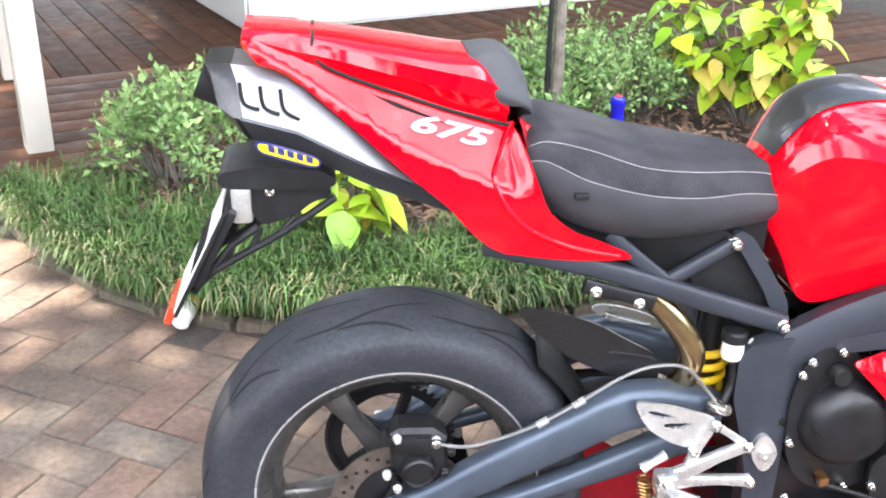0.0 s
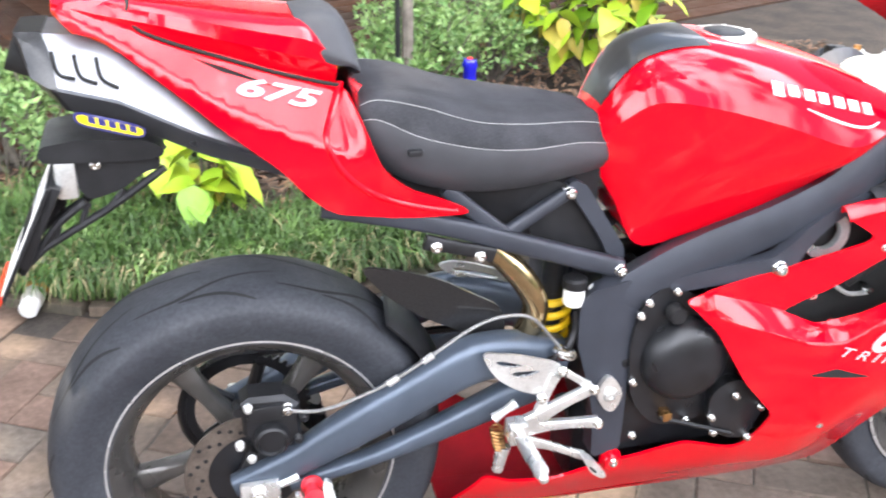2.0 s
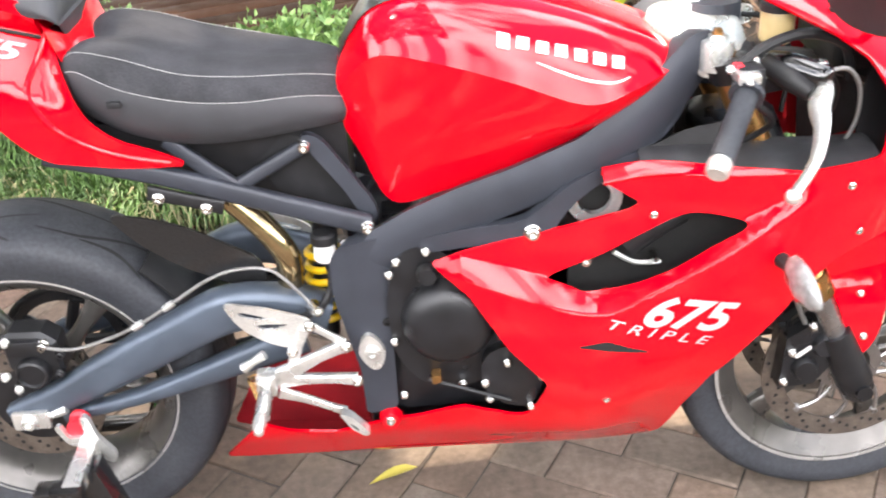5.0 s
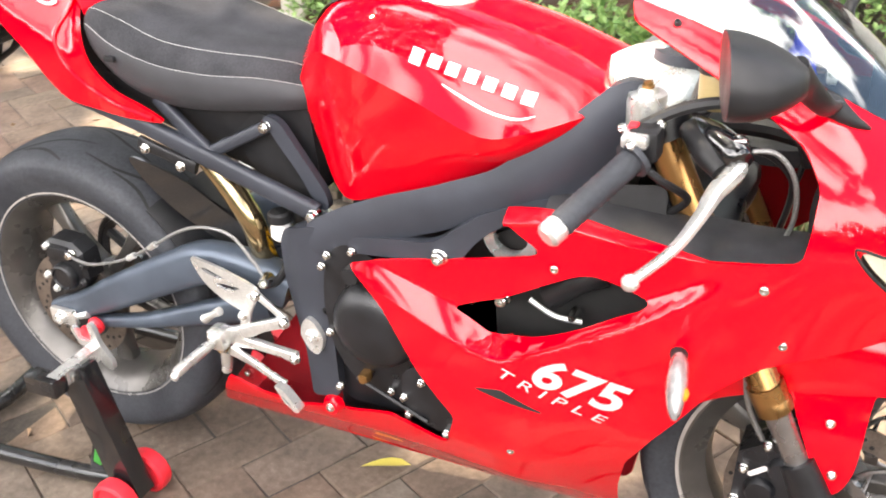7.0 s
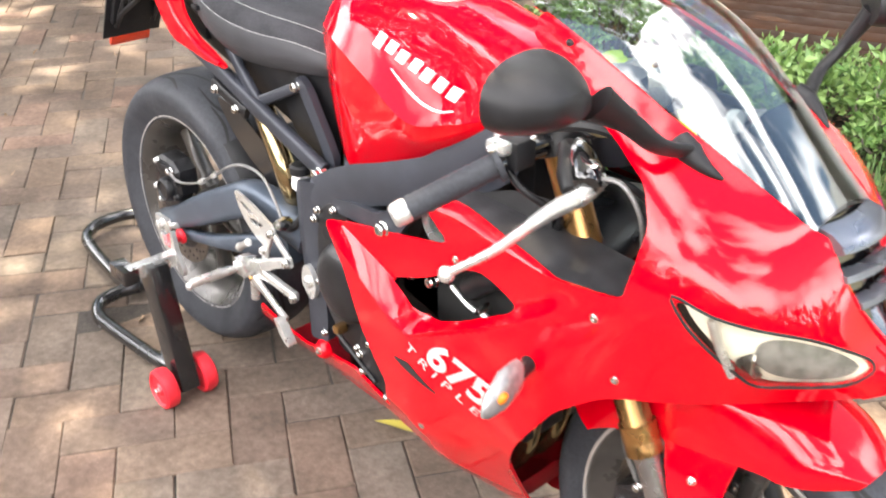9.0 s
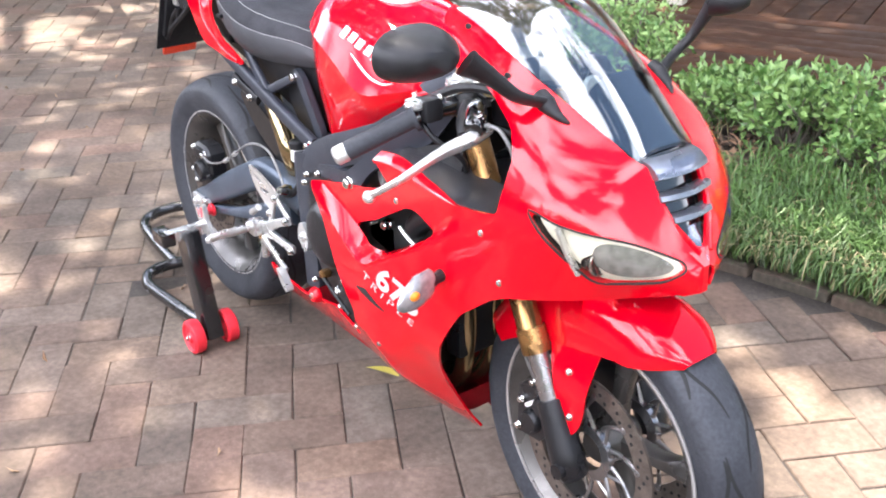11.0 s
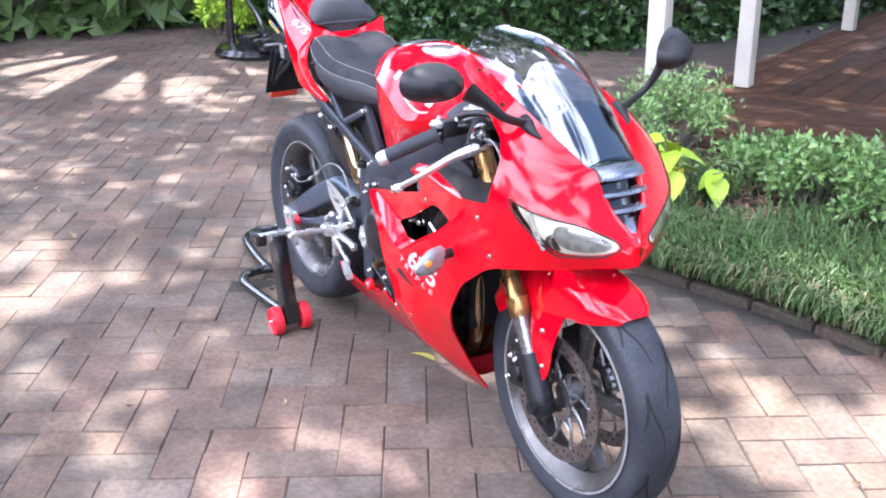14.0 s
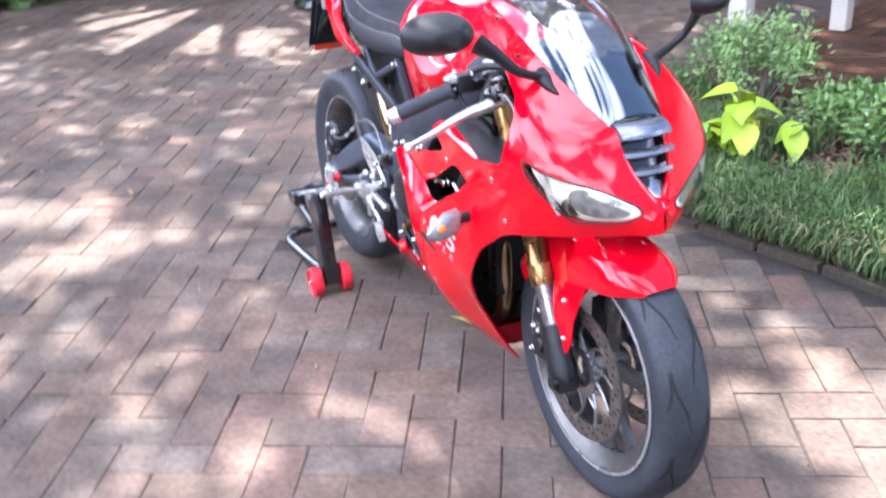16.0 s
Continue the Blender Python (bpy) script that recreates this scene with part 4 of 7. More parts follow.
part("adjuster_knob", tube([(0.368, -0.165, 0.440), (0.386, -0.165, 0.452), (0.404, -0.165, 0.464)], [0.009, 0.006, 0.008], 10, 0), ALU, rs)
coil = [(0.378 + 0.008 * k / 40 + 0.010 * math.cos(k * 0.9), -0.150 + 0.010 * math.sin(k * 0.9), 0.410 - 0.04 * k / 40) for k in range(41)]
part("return_spring", tube(coil, 0.0022, 6, 1), GOLD, rs, "brass-coloured return spring")
part("pedal_cylinder", tube([(0.392, -0.150, 0.372), (0.383, -0.150, 0.325)], [0.012, 0.009], 10, 0), ALU, rs)
part("belly_boss", lathe([(0, -0.012), (0.014, -0.012), (0.018, -0.006), (0.020, 0.004), (0, 0.004)], (0.591, -0.136, 0.300), 'y', 20, False), RED, bike)
part("belly_screw", bolt((0.591, -0.148, 0.300), 0.008, 0.004), CHROME, bike)

# -- tank --
TANK = [(0.546, [(0, 0.868), (0.03, 0.866), (0.05, 0.858), (0.058, 0.845), (0.055, 0.828), (0.05, 0.815)]),
        (0.58, [(0, 0.938), (0.04, 0.934), (0.07, 0.918), (0.086, 0.89), (0.08, 0.82), (0.068, 0.755)]),
        (0.622, [(0, 0.982), (0.05, 0.977), (0.09, 0.958), (0.115, 0.922), (0.105, 0.80), (0.082, 0.678)]),
        (0.70, [(0, 0.998), (0.06, 0.993), (0.112, 0.968), (0.151, 0.918), (0.139, 0.81), (0.100, 0.698)]),
        (0.80, [(0, 0.985), (0.07, 0.979), (0.128, 0.948), (0.173, 0.892), (0.157, 0.815), (0.118, 0.738)]),
        (0.905, [(0, 0.957), (0.08, 0.950), (0.138, 0.913), (0.186, 0.857), (0.168, 0.822), (0.126, 0.784)]),
        (0.975, [(0, 0.932), (0.075, 0.927), (0.122, 0.903), (0.167, 0.868), (0.153, 0.846), (0.122, 0.822)]),
        (1.03, [(0, 0.908), (0.06, 0.906), (0.095, 0.898), (0.130, 0.880), (0.12, 0.866), (0.10, 0.855)]),
        (1.075, [(0, 0.878), (0.03, 0.877), (0.05, 0.874), (0.066, 0.868), (0.06, 0.86), (0.05, 0.855)])]
tank_rings = creased(TANK, (3,), 5, 6)
tank = part("fuel_tank", skin(tank_rings, True, True), RED, bike, "glossy red fuel tank", 24)


def tank_depth(x, z):
    """The tank's half width at a height above its crease."""
    best = min(tank_rings, key=lambda r: abs(r[0].x - x))
    half = best[len(best) // 2:]
    for a, b in zip(half, half[1:]):
        if (a.z - z) * (b.z - z) <= 0 and a.z != b.z:
            return a.y + (b.y - a.y) * (a.z - z) / (a.z - b.z)
    return 0.15


cap = part("filler_cap", lathe([(0, 0.012), (0.030, 0.012), (0.033, 0.010), (0.036, 0.004), (0.036, -0.02), (0, -0.02)], (0.772, 0, 0.983), 'z', 32, False), BLACK, tank, "black locking filler cap")
part("cap_ring", lathe([(0.036, 0.010), (0.050, 0.008), (0.052, 0.003), (0.052, -0.02), (0.036, -0.02)], (0.772, 0, 0.983), 'z', 40), ALU, cap, "silver filler ring with bolts")
for k in range(6):
    a = k * math.pi / 3
    part("ring_bolt", bolt((0.772 + 0.044 * math.cos(a), 0.044 * math.sin(a), 0.991), 0.004, 0.003, (0, 0, 1)), CHROME, cap)
pad_rings = [[Vector((v.x, v.y * 1.0, v.z)) for v in r[len(r) // 2 - 6:len(r) // 2 + 7]] for r in tank_rings[3:20]]
pb = bmesh.new()
rows = [[pb.verts.new(v + Vector((-0.002, 0, 0.0025))) for v in r] for r in pad_rings]
for a, b in zip(rows, rows[1:]):
    for k in range(len(a) - 1):
        pb.faces.new((a[k], a[k + 1], b[k + 1], b[k]))
part("tank_pad", pb, CARBON, tank, "carbon-look tank protector")
# maker's mark as plain bars and a sweep
for s in (-1, 1):
    xs = np.linspace(0.782, 0.968, 8)
    for i, (a, b) in enumerate(zip(xs, xs[1:])):
        zt = 0.950 - (a - 0.782) * 0.27
        h = 0.017 if i == 0 else 0.013
        bar = bmesh.new()
        q = [(a + 0.005, zt), (b - 0.005, zt - 0.004), (b - 0.007, zt - 0.004 - h), (a + 0.003, zt - h)]
        top = [bar.verts.new((x, s * (tank_depth(x, z) + 0.002), z + 0.001)) for x, z in q]
        low = [bar.verts.new((x, s * (tank_depth(x, z) - 0.002), z - 0.001)) for x, z in q]
        bar.faces.new(top), bar.faces.new(low[::-1])
        for k in range(4):
            bar.faces.new((top[k], low[k], low[(k + 1) % 4], top[(k + 1) % 4]))
        part("mark_bar", bar, WHITE_DECAL, tank)
    sweep = [(0.838, 0.912), (0.87, 0.898), (0.91, 0.884), (0.945, 0.878), (0.968, 0.882)]
    part("mark_sweep", tube([(x, s * (tank_depth(x, z) + 0.0008), z) for x, z in sweep], [0.0008, 0.0022, 0.0022, 0.002, 0.0008], 6, 4), WHITE_DECAL, tank)
part("tank_grommet", block((0.845, -0.125, 0.745), (0.87, -0.105, 0.768), 0.004), BLACK, tank)

# -- seat --
SEAT_ST = [(0.168, [(0, 0.925), (0.05, 0.93), (0.082, 0.93), (0.092, 0.915), (0.09, 0.895), (0.08, 0.88)]),
           (0.20, [(0, 0.940), (0.06, 0.952), (0.098, 0.948), (0.115, 0.925), (0.112, 0.882), (0.095, 0.852)]),
           (0.26, [(0, 0.936), (0.07, 0.946), (0.108, 0.938), (0.130, 0.900), (0.125, 0.850), (0.105, 0.822)]),
           (0.34, [(0, 0.918), (0.07, 0.922), (0.112, 0.912), (0.135, 0.880), (0.132, 0.835), (0.112, 0.806)]),
           (0.42, [(0, 0.902), (0.065, 0.906), (0.098, 0.898), (0.122, 0.868), (0.120, 0.828), (0.102, 0.802)]),
           (0.50, [(0, 0.896), (0.05, 0.898), (0.074, 0.888), (0.095, 0.862), (0.098, 0.832), (0.085, 0.806)]),
           (0.555, [(0, 0.885), (0.035, 0.886), (0.052, 0.874), (0.072, 0.850), (0.078, 0.828), (0.066, 0.808)]),
           (0.575, [(0, 0.86), (0.025, 0.86), (0.04, 0.85), (0.055, 0.838), (0.06, 0.825), (0.05, 0.812)])]
def wider(rings, k):
    """The same rings, wider on the far side by a factor: the machine leans a little."""
    return [[Vector((v.x, v.y * (k if v.y > 0 else 1.0), v.z)) for v in r] for r in rings]


seat_rings = wider(arch(SEAT_ST, 5, 5), 1.1)
seat = part("rider_seat", skin(seat_rings, True, True), [SEAT, SEAT_SIDE], bike, "dark grey suede rider seat with pale stitching", 60)
for fa in seat.data.polygons:
    c = fa.center
    if c.z < np.interp(c.x, [q[0] for q in SEAT_ST], [q[1][3][1] for q in SEAT_ST]) + 0.001:
        fa.material_index = 1
for s in (-1, 1):
    for idx in (2, 3):
        line = [(q[0] + (0.0 if i else 0.004), s * (q[1][idx][0] * (1.1 if s > 0 else 1.0) + 0.0015), q[1][idx][1] + 0.001) for i, q in enumerate(SEAT_ST)]
        pts = chain(line, 14)
        sb = bmesh.new()
        for a, b in list(zip(pts, pts[1:])):
            m = (a + b) / 2
            tube([a + (m - a) * 0.15, b - (b - m) * 0.35], 0.0005, 5, 0, bm=sb)
        part("stitching", sb, STITCH, seat, "pale thread seam")
part("seat_tag", block((0.238, -0.137, 0.876), (0.258, -0.128, 0.885), 0.002), BLACK, seat, "small black fabric tag")

# -- tail --
def tail_w(x, z):
    """Half width of the tail: leaning in above the ridge along its side."""
    ridge = float(np.interp(x, [-0.19, -0.12, -0.005, 0.06, 0.125, 0.16], [1.075, 1.035, 0.955, 0.925, 0.897, 0.88]))
    d = z - ridge
    lean = 0.72 * max(0, d) - 0.10 * max(0, -d)
    return 0.098 + 0.035 * max(0, min(1, (x + 0.05) / 0.3)) - 0.25 * max(0, z - 0.99) * max(0, (0.1 - x)) - 0.03 * max(0, -x / 0.2) - 0.12 * max(0, 0.86 - z) - lean * max(0, min(1, (0.2 - x) / 0.05)) + 0.006


COWL = [(-0.203, [(0, 1.094), (0.03, 1.093), (0.045, 1.088), (0.05, 1.08)]),
        (-0.15, [(0, 1.09), (0.04, 1.089), (0.055, 1.078), (0.062, 1.06)]),
        (-0.08, [(0, 1.082), (0.045, 1.08), (0.068, 1.066), (0.081, 1.040)]),
        (0.0, [(0, 1.069), (0.05, 1.067), (0.082, 1.05), (0.101, 1.013)]),
        (0.07, [(0, 1.058), (0.05, 1.056), (0.088, 1.036), (0.109, 0.989)]),
        (0.12, [(0, 1.050), (0.05, 1.048), (0.09, 1.024), (0.115, 0.975)]),
        (0.15, [(0, 1.03), (0.048, 1.026), (0.09, 1.0), (0.118, 0.966)])]
for x, sec in COWL:
    (y0, z0), (y1, z1), (y2, z2) = sec[1], sec[2], sec[3]
    y2 = tail_w(x, z2) - 0.001
    sec[2:] = [(y1 - 0.004, z1 + 0.006), (y1 + (y2 - y1) * 0.42 + 0.006, z1 + (z2 - z1) * 0.42 + 0.003), (y1 + (y2 - y1) * 0.62 + 0.002, z1 + (z2 - z1) * 0.62), (y2, z2)]
cowl_rings = wider(creased(COWL, (2, 3), 4, 5), 1.22)
tail = part("tail_cowl", skin(cowl_rings, True, True), RED, bike, "glossy red tail cowl", 14)
part("cowl_pad", skin(wider(arch([(0.10, [(0, 1.057), (0.04, 1.054), (0.075, 1.035), (0.078, 1.02)]), (0.14, [(0, 1.060), (0.048, 1.055), (0.086, 1.02), (0.088, 1.0)]), (0.168, [(0, 1.046), (0.05, 1.04), (0.092, 1.008), (0.094, 0.996)]), (0.182, [(0, 1.01), (0.045, 1.005), (0.082, 0.992), (0.085, 0.984)]), (0.172, [(0, 0.955), (0.03, 0.952), (0.05, 0.968), (0.055, 0.975)])], 6, 5), 1.25)), SEAT_SIDE, tail, "black backrest pad", 60)
SIDE = [(-0.204, 1.088), (-0.185, 1.052), (-0.15, 1.048), (-0.08, 0.988), (-0.005, 0.922), (0.066, 0.865), (0.098, 0.826), (0.132, 0.798), (0.208, 0.783), (0.30, 0.779), (0.337, 0.781), (0.29, 0.806), (0.238, 0.826), (0.205, 0.855), (0.182, 0.91), (0.157, 0.972), (0.074, 0.988), (-0.003, 1.016), (-0.078, 1.044), (-0.112, 1.066), (-0.125, 1.088)]
for s in (-1, 1):
    side_w = (lambda x, z: tail_w(x, z) * 1.22) if s > 0 else tail_w
    side = part("tail_side", sheet(SIDE, side_w, (), 0.011, 0.006, s, 0.01, lines=[[(x, float(np.interp(x, [-0.19, -0.12, -0.005, 0.06, 0.125, 0.16], [1.075, 1.035, 0.955, 0.925, 0.897, 0.88]))) for x in np.arange(-0.185, 0.16, 0.01)]]), RED, tail, "red tail side panel with number decal")
    true_normals(side, side_w, s, 0.003)
    for line, r in (([(0.157, 0.97), (0.14, 0.935), (0.128, 0.905), (0.14, 0.872), (0.165, 0.842), (0.20, 0.818), (0.25, 0.80), (0.31, 0.786)], 0.0045),):
        part("panel_ridge", tube([(x, s * (side_w(x, z) + 0.001), z) for x, z in line], r, 8, 5), RED, side)
    word = lettering("675", 0.115, -0.3 * s, 0.03)
    if s > 0:
        for v in word.verts:
            v.co.x = 0.115 - v.co.x
    part("number_decal", on_sheet(word, (0.014, 0.968), -15, side_w, 0.003, s, 0.40), SILVER_SHEEN, side, "silver 675 lettering")
    part("panel_seam", tube([(-0.112, s * 0.02, 1.0855), (-0.112, s * 0.052, 1.0835)] + [(x, s * (side_w(x, z) + 0.0045), z) for x, z in ((-0.113, 1.066), (-0.098, 1.050), (-0.056, 1.031), (0.0, 1.0115), (0.08, 0.985), (0.155, 0.966))], 0.0026, 6, 4), RECESS_BLACK, side)
fr = bmesh.new()
grid = []
for u in np.linspace(-1, 1, 17):
    y = u * (0.095 if u < 0 else 0.148)
    zt, zb = 0.955 + 0.035 * u * u, 0.94 - 0.06 * u * u
    grid.append([fr.verts.new((0.172 - 0.012 * u * u + 0.028 * (1 - k) * (1 + 0.2 * u * u), y, zb + (zt - zb) * k)) for k in (0.0, 0.35, 0.7, 1.0)])
for a, b in zip(grid, grid[1:]):
    for k in range(3):
        fr.faces.new((a[k], b[k], b[k + 1], a[k + 1]))
part("cowl_front", fr, RED, tail, "red panel between seat and backrest pad", 60)
part("tail_floor", skin([[Vector((x, y, z)) for y, z in ((-w, zt), (w, zt), (w, zb), (-w, zb))] for x, w, zt, zb in ((-0.17, 0.05, 1.06, 1.045), (0.0, 0.08, 1.0, 0.94), (0.12, 0.085, 0.95, 0.83), (0.2, 0.09, 0.86, 0.80))]), BLACK, tail)
part("tail_lamp", skin([[Vector((x, y, z)) for y, z in ((-w, zt), (w, zt), (w, zb), (-w, zb))] for x, w, zt, zb in ((-0.207, 0.035, 1.083, 1.07), (-0.185, 0.045, 1.075, 1.045), (-0.13, 0.06, 1.06, 1.02))]), REFLECTOR, tail, "red tail lamp")

# -- silencer under the tail --
def hull(x, w, zt, zm, zb, lean=0.0):
    return [Vector((x, -w * 0.55, zt)), Vector((x, w * 0.55, zt)), Vector((x + lean * 0.25, w * 0.74, zt - (zt - zm) * 0.28)), Vector((x + lean * 0.5, w, zm)), Vector((x + lean, w * 0.6, zb)), Vector((x + lean, -w * 0.6, zb)), Vector((x + lean * 0.5, -w, zm)), Vector((x + lean * 0.25, -w * 0.74, zt - (zt - zm) * 0.28))]


sil = part("silencer", skin([hull(-0.226, 0.082, 1.048, 0.985, 0.945, 0.03), hull(-0.15, 0.088, 1.042, 0.965, 0.918, 0.03), hull(-0.05, 0.088, 1.0, 0.914, 0.872, 0.02), hull(0.08, 0.074, 0.915, 0.852, 0.824, 0.01), hull(0.16, 0.055, 0.87, 0.82, 0.80, 0.0)]), SILENCER, bike, "brushed titanium under-tail silencer", 20)
part("lower_shell", skin([[v * 1.0 for v in h[3:7]] + [h[6] + Vector((0, 0.004, 0.004)), h[3] + Vector((0, -0.004, 0.004))] for h in [[p + Vector((0, (0.003 if p.y > 0 else -0.003), -0.002)) for p in q] for q in (hull(-0.226, 0.082, 1.048, 0.985, 0.945, 0.03), hull(-0.15, 0.088, 1.042, 0.965, 0.918, 0.03), hull(-0.05, 0.088, 1.0, 0.914, 0.872, 0.02), hull(0.08, 0.074, 0.915, 0.852, 0.824, 0.01))]]), SILENCER_DARK, sil, "darker lower silencer half", 20)
part("end_cap", skin([hull(-0.256, 0.074, 1.05, 0.998, 0.962, 0.035), hull(-0.234, 0.084, 1.05, 0.986, 0.945, 0.03), hull(-0.222, 0.0855, 1.05, 0.984, 0.943, 0.03)]), CARBON, sil, "carbon fibre end cap", 20)
part("outlet", tube([(-0.268, 0, 1.02), (-0.22, 0, 1.0)], 0.03, 20, 0), RECESS_BLACK, sil)
for k in range(3):
    x = -0.208 + 0.026 * k
    for s in (-1, 1):
        part("vent_slot", tube([(x, s * 0.0865, 1.034 - 0.1 * k * 0.05), (x + 0.004, s * 0.0875, 1.006 - 0.1 * k * 0.05), (x + 0.024, s * 0.089, 0.998 - 0.15 * k * 0.05)], 0.0028, 6, 4), RECESS_BLACK, sil)
lab = part("maker_label", sheet([(-0.19, 0.957), (-0.11, 0.931), (-0.104, 0.922), (-0.112, 0.913), (-0.186, 0.936), (-0.195, 0.947)], lambda x, z: 0.0905, (), 0.03, 0.003, -1, 0.008), LABEL_BLUE, sil, "yellow badge with blue edge")
part("badge_face", sheet([(-0.188, 0.953), (-0.112, 0.929), (-0.108, 0.922), (-0.113, 0.917), (-0.184, 0.939), (-0.19, 0.946)], lambda x, z: 0.0915, (), 0.03, 0.002, -1, 0.006), LABEL_YELLOW, lab)
for k in range(5):
    x = -0.176 + 0.0125 * k
    z = 0.9435 - 0.0125 * k * 0.32
    part("badge_bar", sheet([(x, z + 0.006), (x + 0.009, z + 0.003), (x + 0.0095, z - 0.006), (x + 0.0005, z - 0.003)], lambda x, z: 0.0922, (), 0.02, 0.001, -1, 0.001), LABEL_BLUE, lab)

# -- number plate hanger --
hg = part("plate_hanger", slab([(-0.25, 0.899), (-0.194, 0.907), (-0.106, 0.90), (-0.08, 0.882), (-0.10, 0.872), (-0.20, 0.874), (-0.248, 0.876)], -0.06, 0.06, 0.008), BLACK, bike, "black number plate hanger")
part("hanger_body", slab([(-0.209, 0.876), (-0.10, 0.876), (-0.089, 0.852), (-0.117, 0.848), (-0.145, 0.825), (-0.195, 0.81), (-0.211, 0.841)], -0.04, 0.04, 0.008), BLACK, hg)
for s in (-1, 1):
    for line, r in (([(-0.088, 0.854), (-0.173, 0.797), (-0.262, 0.747), (-0.297, 0.712)], 0.006), ([(-0.198, 0.812), (-0.236, 0.785), (-0.275, 0.735)], 0.006), ([(-0.145, 0.826), (-0.172, 0.797)], 0.0045), ([(-0.195, 0.81), (-0.21, 0.776)], 0.0045), ([(-0.236, 0.785), (-0.245, 0.757)], 0.004)):
        part("hanger_rib", tube([(x, s * 0.046, z) for x, z in line], r, 8, 2), BLACK, hg)
part("hanger_bolt", bolt((-0.18, -0.041, 0.862), 0.007, 0.004), CHROME, hg)
np_m = Matrix.Translation((-0.285, 0, 0.765)) @ Matrix.Rotation(radians(27), 4, 'Y')
plate = part("number_plate", block((-0.002, -0.068, -0.085), (0.0, 0.068, 0.085), 0.0, np_m), WHITE, hg, "white number plate with its dark back to the front")
part("plate_frame", block((0.0005, -0.072, -0.09), (0.006, 0.072, 0.09), 0.0015, np_m), BLACK, hg, "black plate backing frame")
part("plate_back", block((0.006, -0.06, -0.04), (0.02, 0.06, 0.09), 0.003, np_m), BLACK, hg)
for k in range(6):
    part("plate_bar", block((-0.0032, -0.062 + 0.022 * k, -0.02), (-0.0022, -0.048 + 0.022 * k, 0.03), 0.0, np_m), BLACK, plate)
part("reflector", block((-0.008, -0.05, -0.118), (0.004, 0.05, -0.088), 0.004, np_m), REFLECTOR, hg, "red reflector bar")
part("plate_lamp", block((-0.235, -0.045, 0.815), (-0.205, 0.045, 0.872), 0.008), ALU, hg, "clear plate lamp")

# -- side fairings --
fair_w = curve_over([0.28, 0.6, 0.72, 0.85, 0.94, 1.0, 1.1, 1.18, 1.25, 1.30, 1.34], [0.165, 0.17, 0.182, 0.203, 0.219, 0.226, 0.228, 0.223, 0.215, 0.208, 0.203])
vent_w = curve_over([0.6, 0.66, 0.72, 0.85, 0.95, 1.05, 1.13, 1.2, 1.26, 1.32], [0.160, 0.163, 0.168, 0.172, 0.180, 0.187, 0.196, 0.207, 0.210, 0.210])
front_p = curve_over([0.13, 0.2, 0.27, 0.36, 0.45, 0.55], [0.10, 0.32, 0.51, 0.74, 0.92, 1.0])
fair_p = curve_over([0.14, 0.165, 0.2, 0.25, 0.3, 0.36, 0.45, 0.55, 0.62], [0.18, 0.30, 0.45, 0.66, 0.80, 0.93, 0.995, 1.0, 1.0])
crease = curve_over([0.66, 0.72, 0.80, 0.876, 0.935, 0.99, 1.047, 1.12, 1.17, 1.22, 1.29, 1.36], [0.612, 0.588, 0.560, 0.536, 0.535, 0.565, 0.598, 0.638, 0.668, 0.692, 0.703, 0.703])
ramp = curve_over([0.66, 0.72, 0.84, 0.90, 0.98, 1.08, 1.16, 1.24, 1.36], [0.022, 0.034, 0.036, 0.022, 0.014, 0.014, 0.024, 0.045, 0.06])


def fair_depth(x, z):
    """The outer skin: a step in along the crease under the vent, and a keel that narrows towards the front."""
    p = fair_p(z)
    if z < 0.55:
        p += (front_p(z) - p) * smoothstep(0.90, 1.10, x)
    k = max(0.0, min(1.0, (z - crease(x)) / ramp(x)))
    k = k if x < 1.05 else k + (smoothstep(0, 1, k) - k) * smoothstep(1.05, 1.2, x)
    return (fair_w(x) * (1 - k) + vent_w(x) * k) * p


# x, then half section from the screen's edge outwards and down
NOSE = [(1.07, [(0.098, 1.036), (0.115, 1.025), (0.135, 1.005), (0.15, 0.95), (0.16, 0.9), (0.165, 0.86)]),
        (1.16, [(0.100, 1.004), (0.122, 0.99), (0.145, 0.968), (0.168, 0.92), (0.182, 0.85), (0.188, 0.75)]),
        (1.25, [(0.102, 0.966), (0.13, 0.95), (0.158, 0.925), (0.188, 0.86), (0.209, 0.755), (0.197, 0.61)]),
        (1.32, [(0.092, 0.93), (0.13, 0.91), (0.165, 0.88), (0.193, 0.83), (0.210, 0.750), (0.190, 0.615)]),
        (1.37, [(0.080, 0.902), (0.122, 0.882), (0.158, 0.855), (0.185, 0.81), (0.196, 0.745), (0.165, 0.622)]),
        (1.42, [(0.068, 0.874), (0.108, 0.852), (0.142, 0.82), (0.166, 0.78), (0.172, 0.728), (0.13, 0.628)]),
        (1.46, [(0.056, 0.848), (0.09, 0.822), (0.118, 0.79), (0.140, 0.752), (0.142, 0.710), (0.095, 0.634)]),
        (1.50, [(0.046, 0.79), (0.066, 0.772), (0.088, 0.748), (0.103, 0.722), (0.104, 0.698), (0.06, 0.640)]),
        (1.535, [(0.022, 0.728), (0.036, 0.72), (0.050, 0.71), (0.058, 0.698), (0.056, 0.682), (0.03, 0.646)]),
        (1.556, [(0.002, 0.70), (0.010, 0.697), (0.016, 0.692), (0.018, 0.685), (0.016, 0.675), (0.008, 0.655)])]
lines = [chain([(x, *sec[k]) for x, sec in NOSE], 6) for k in range(6)]
nose_tab = []
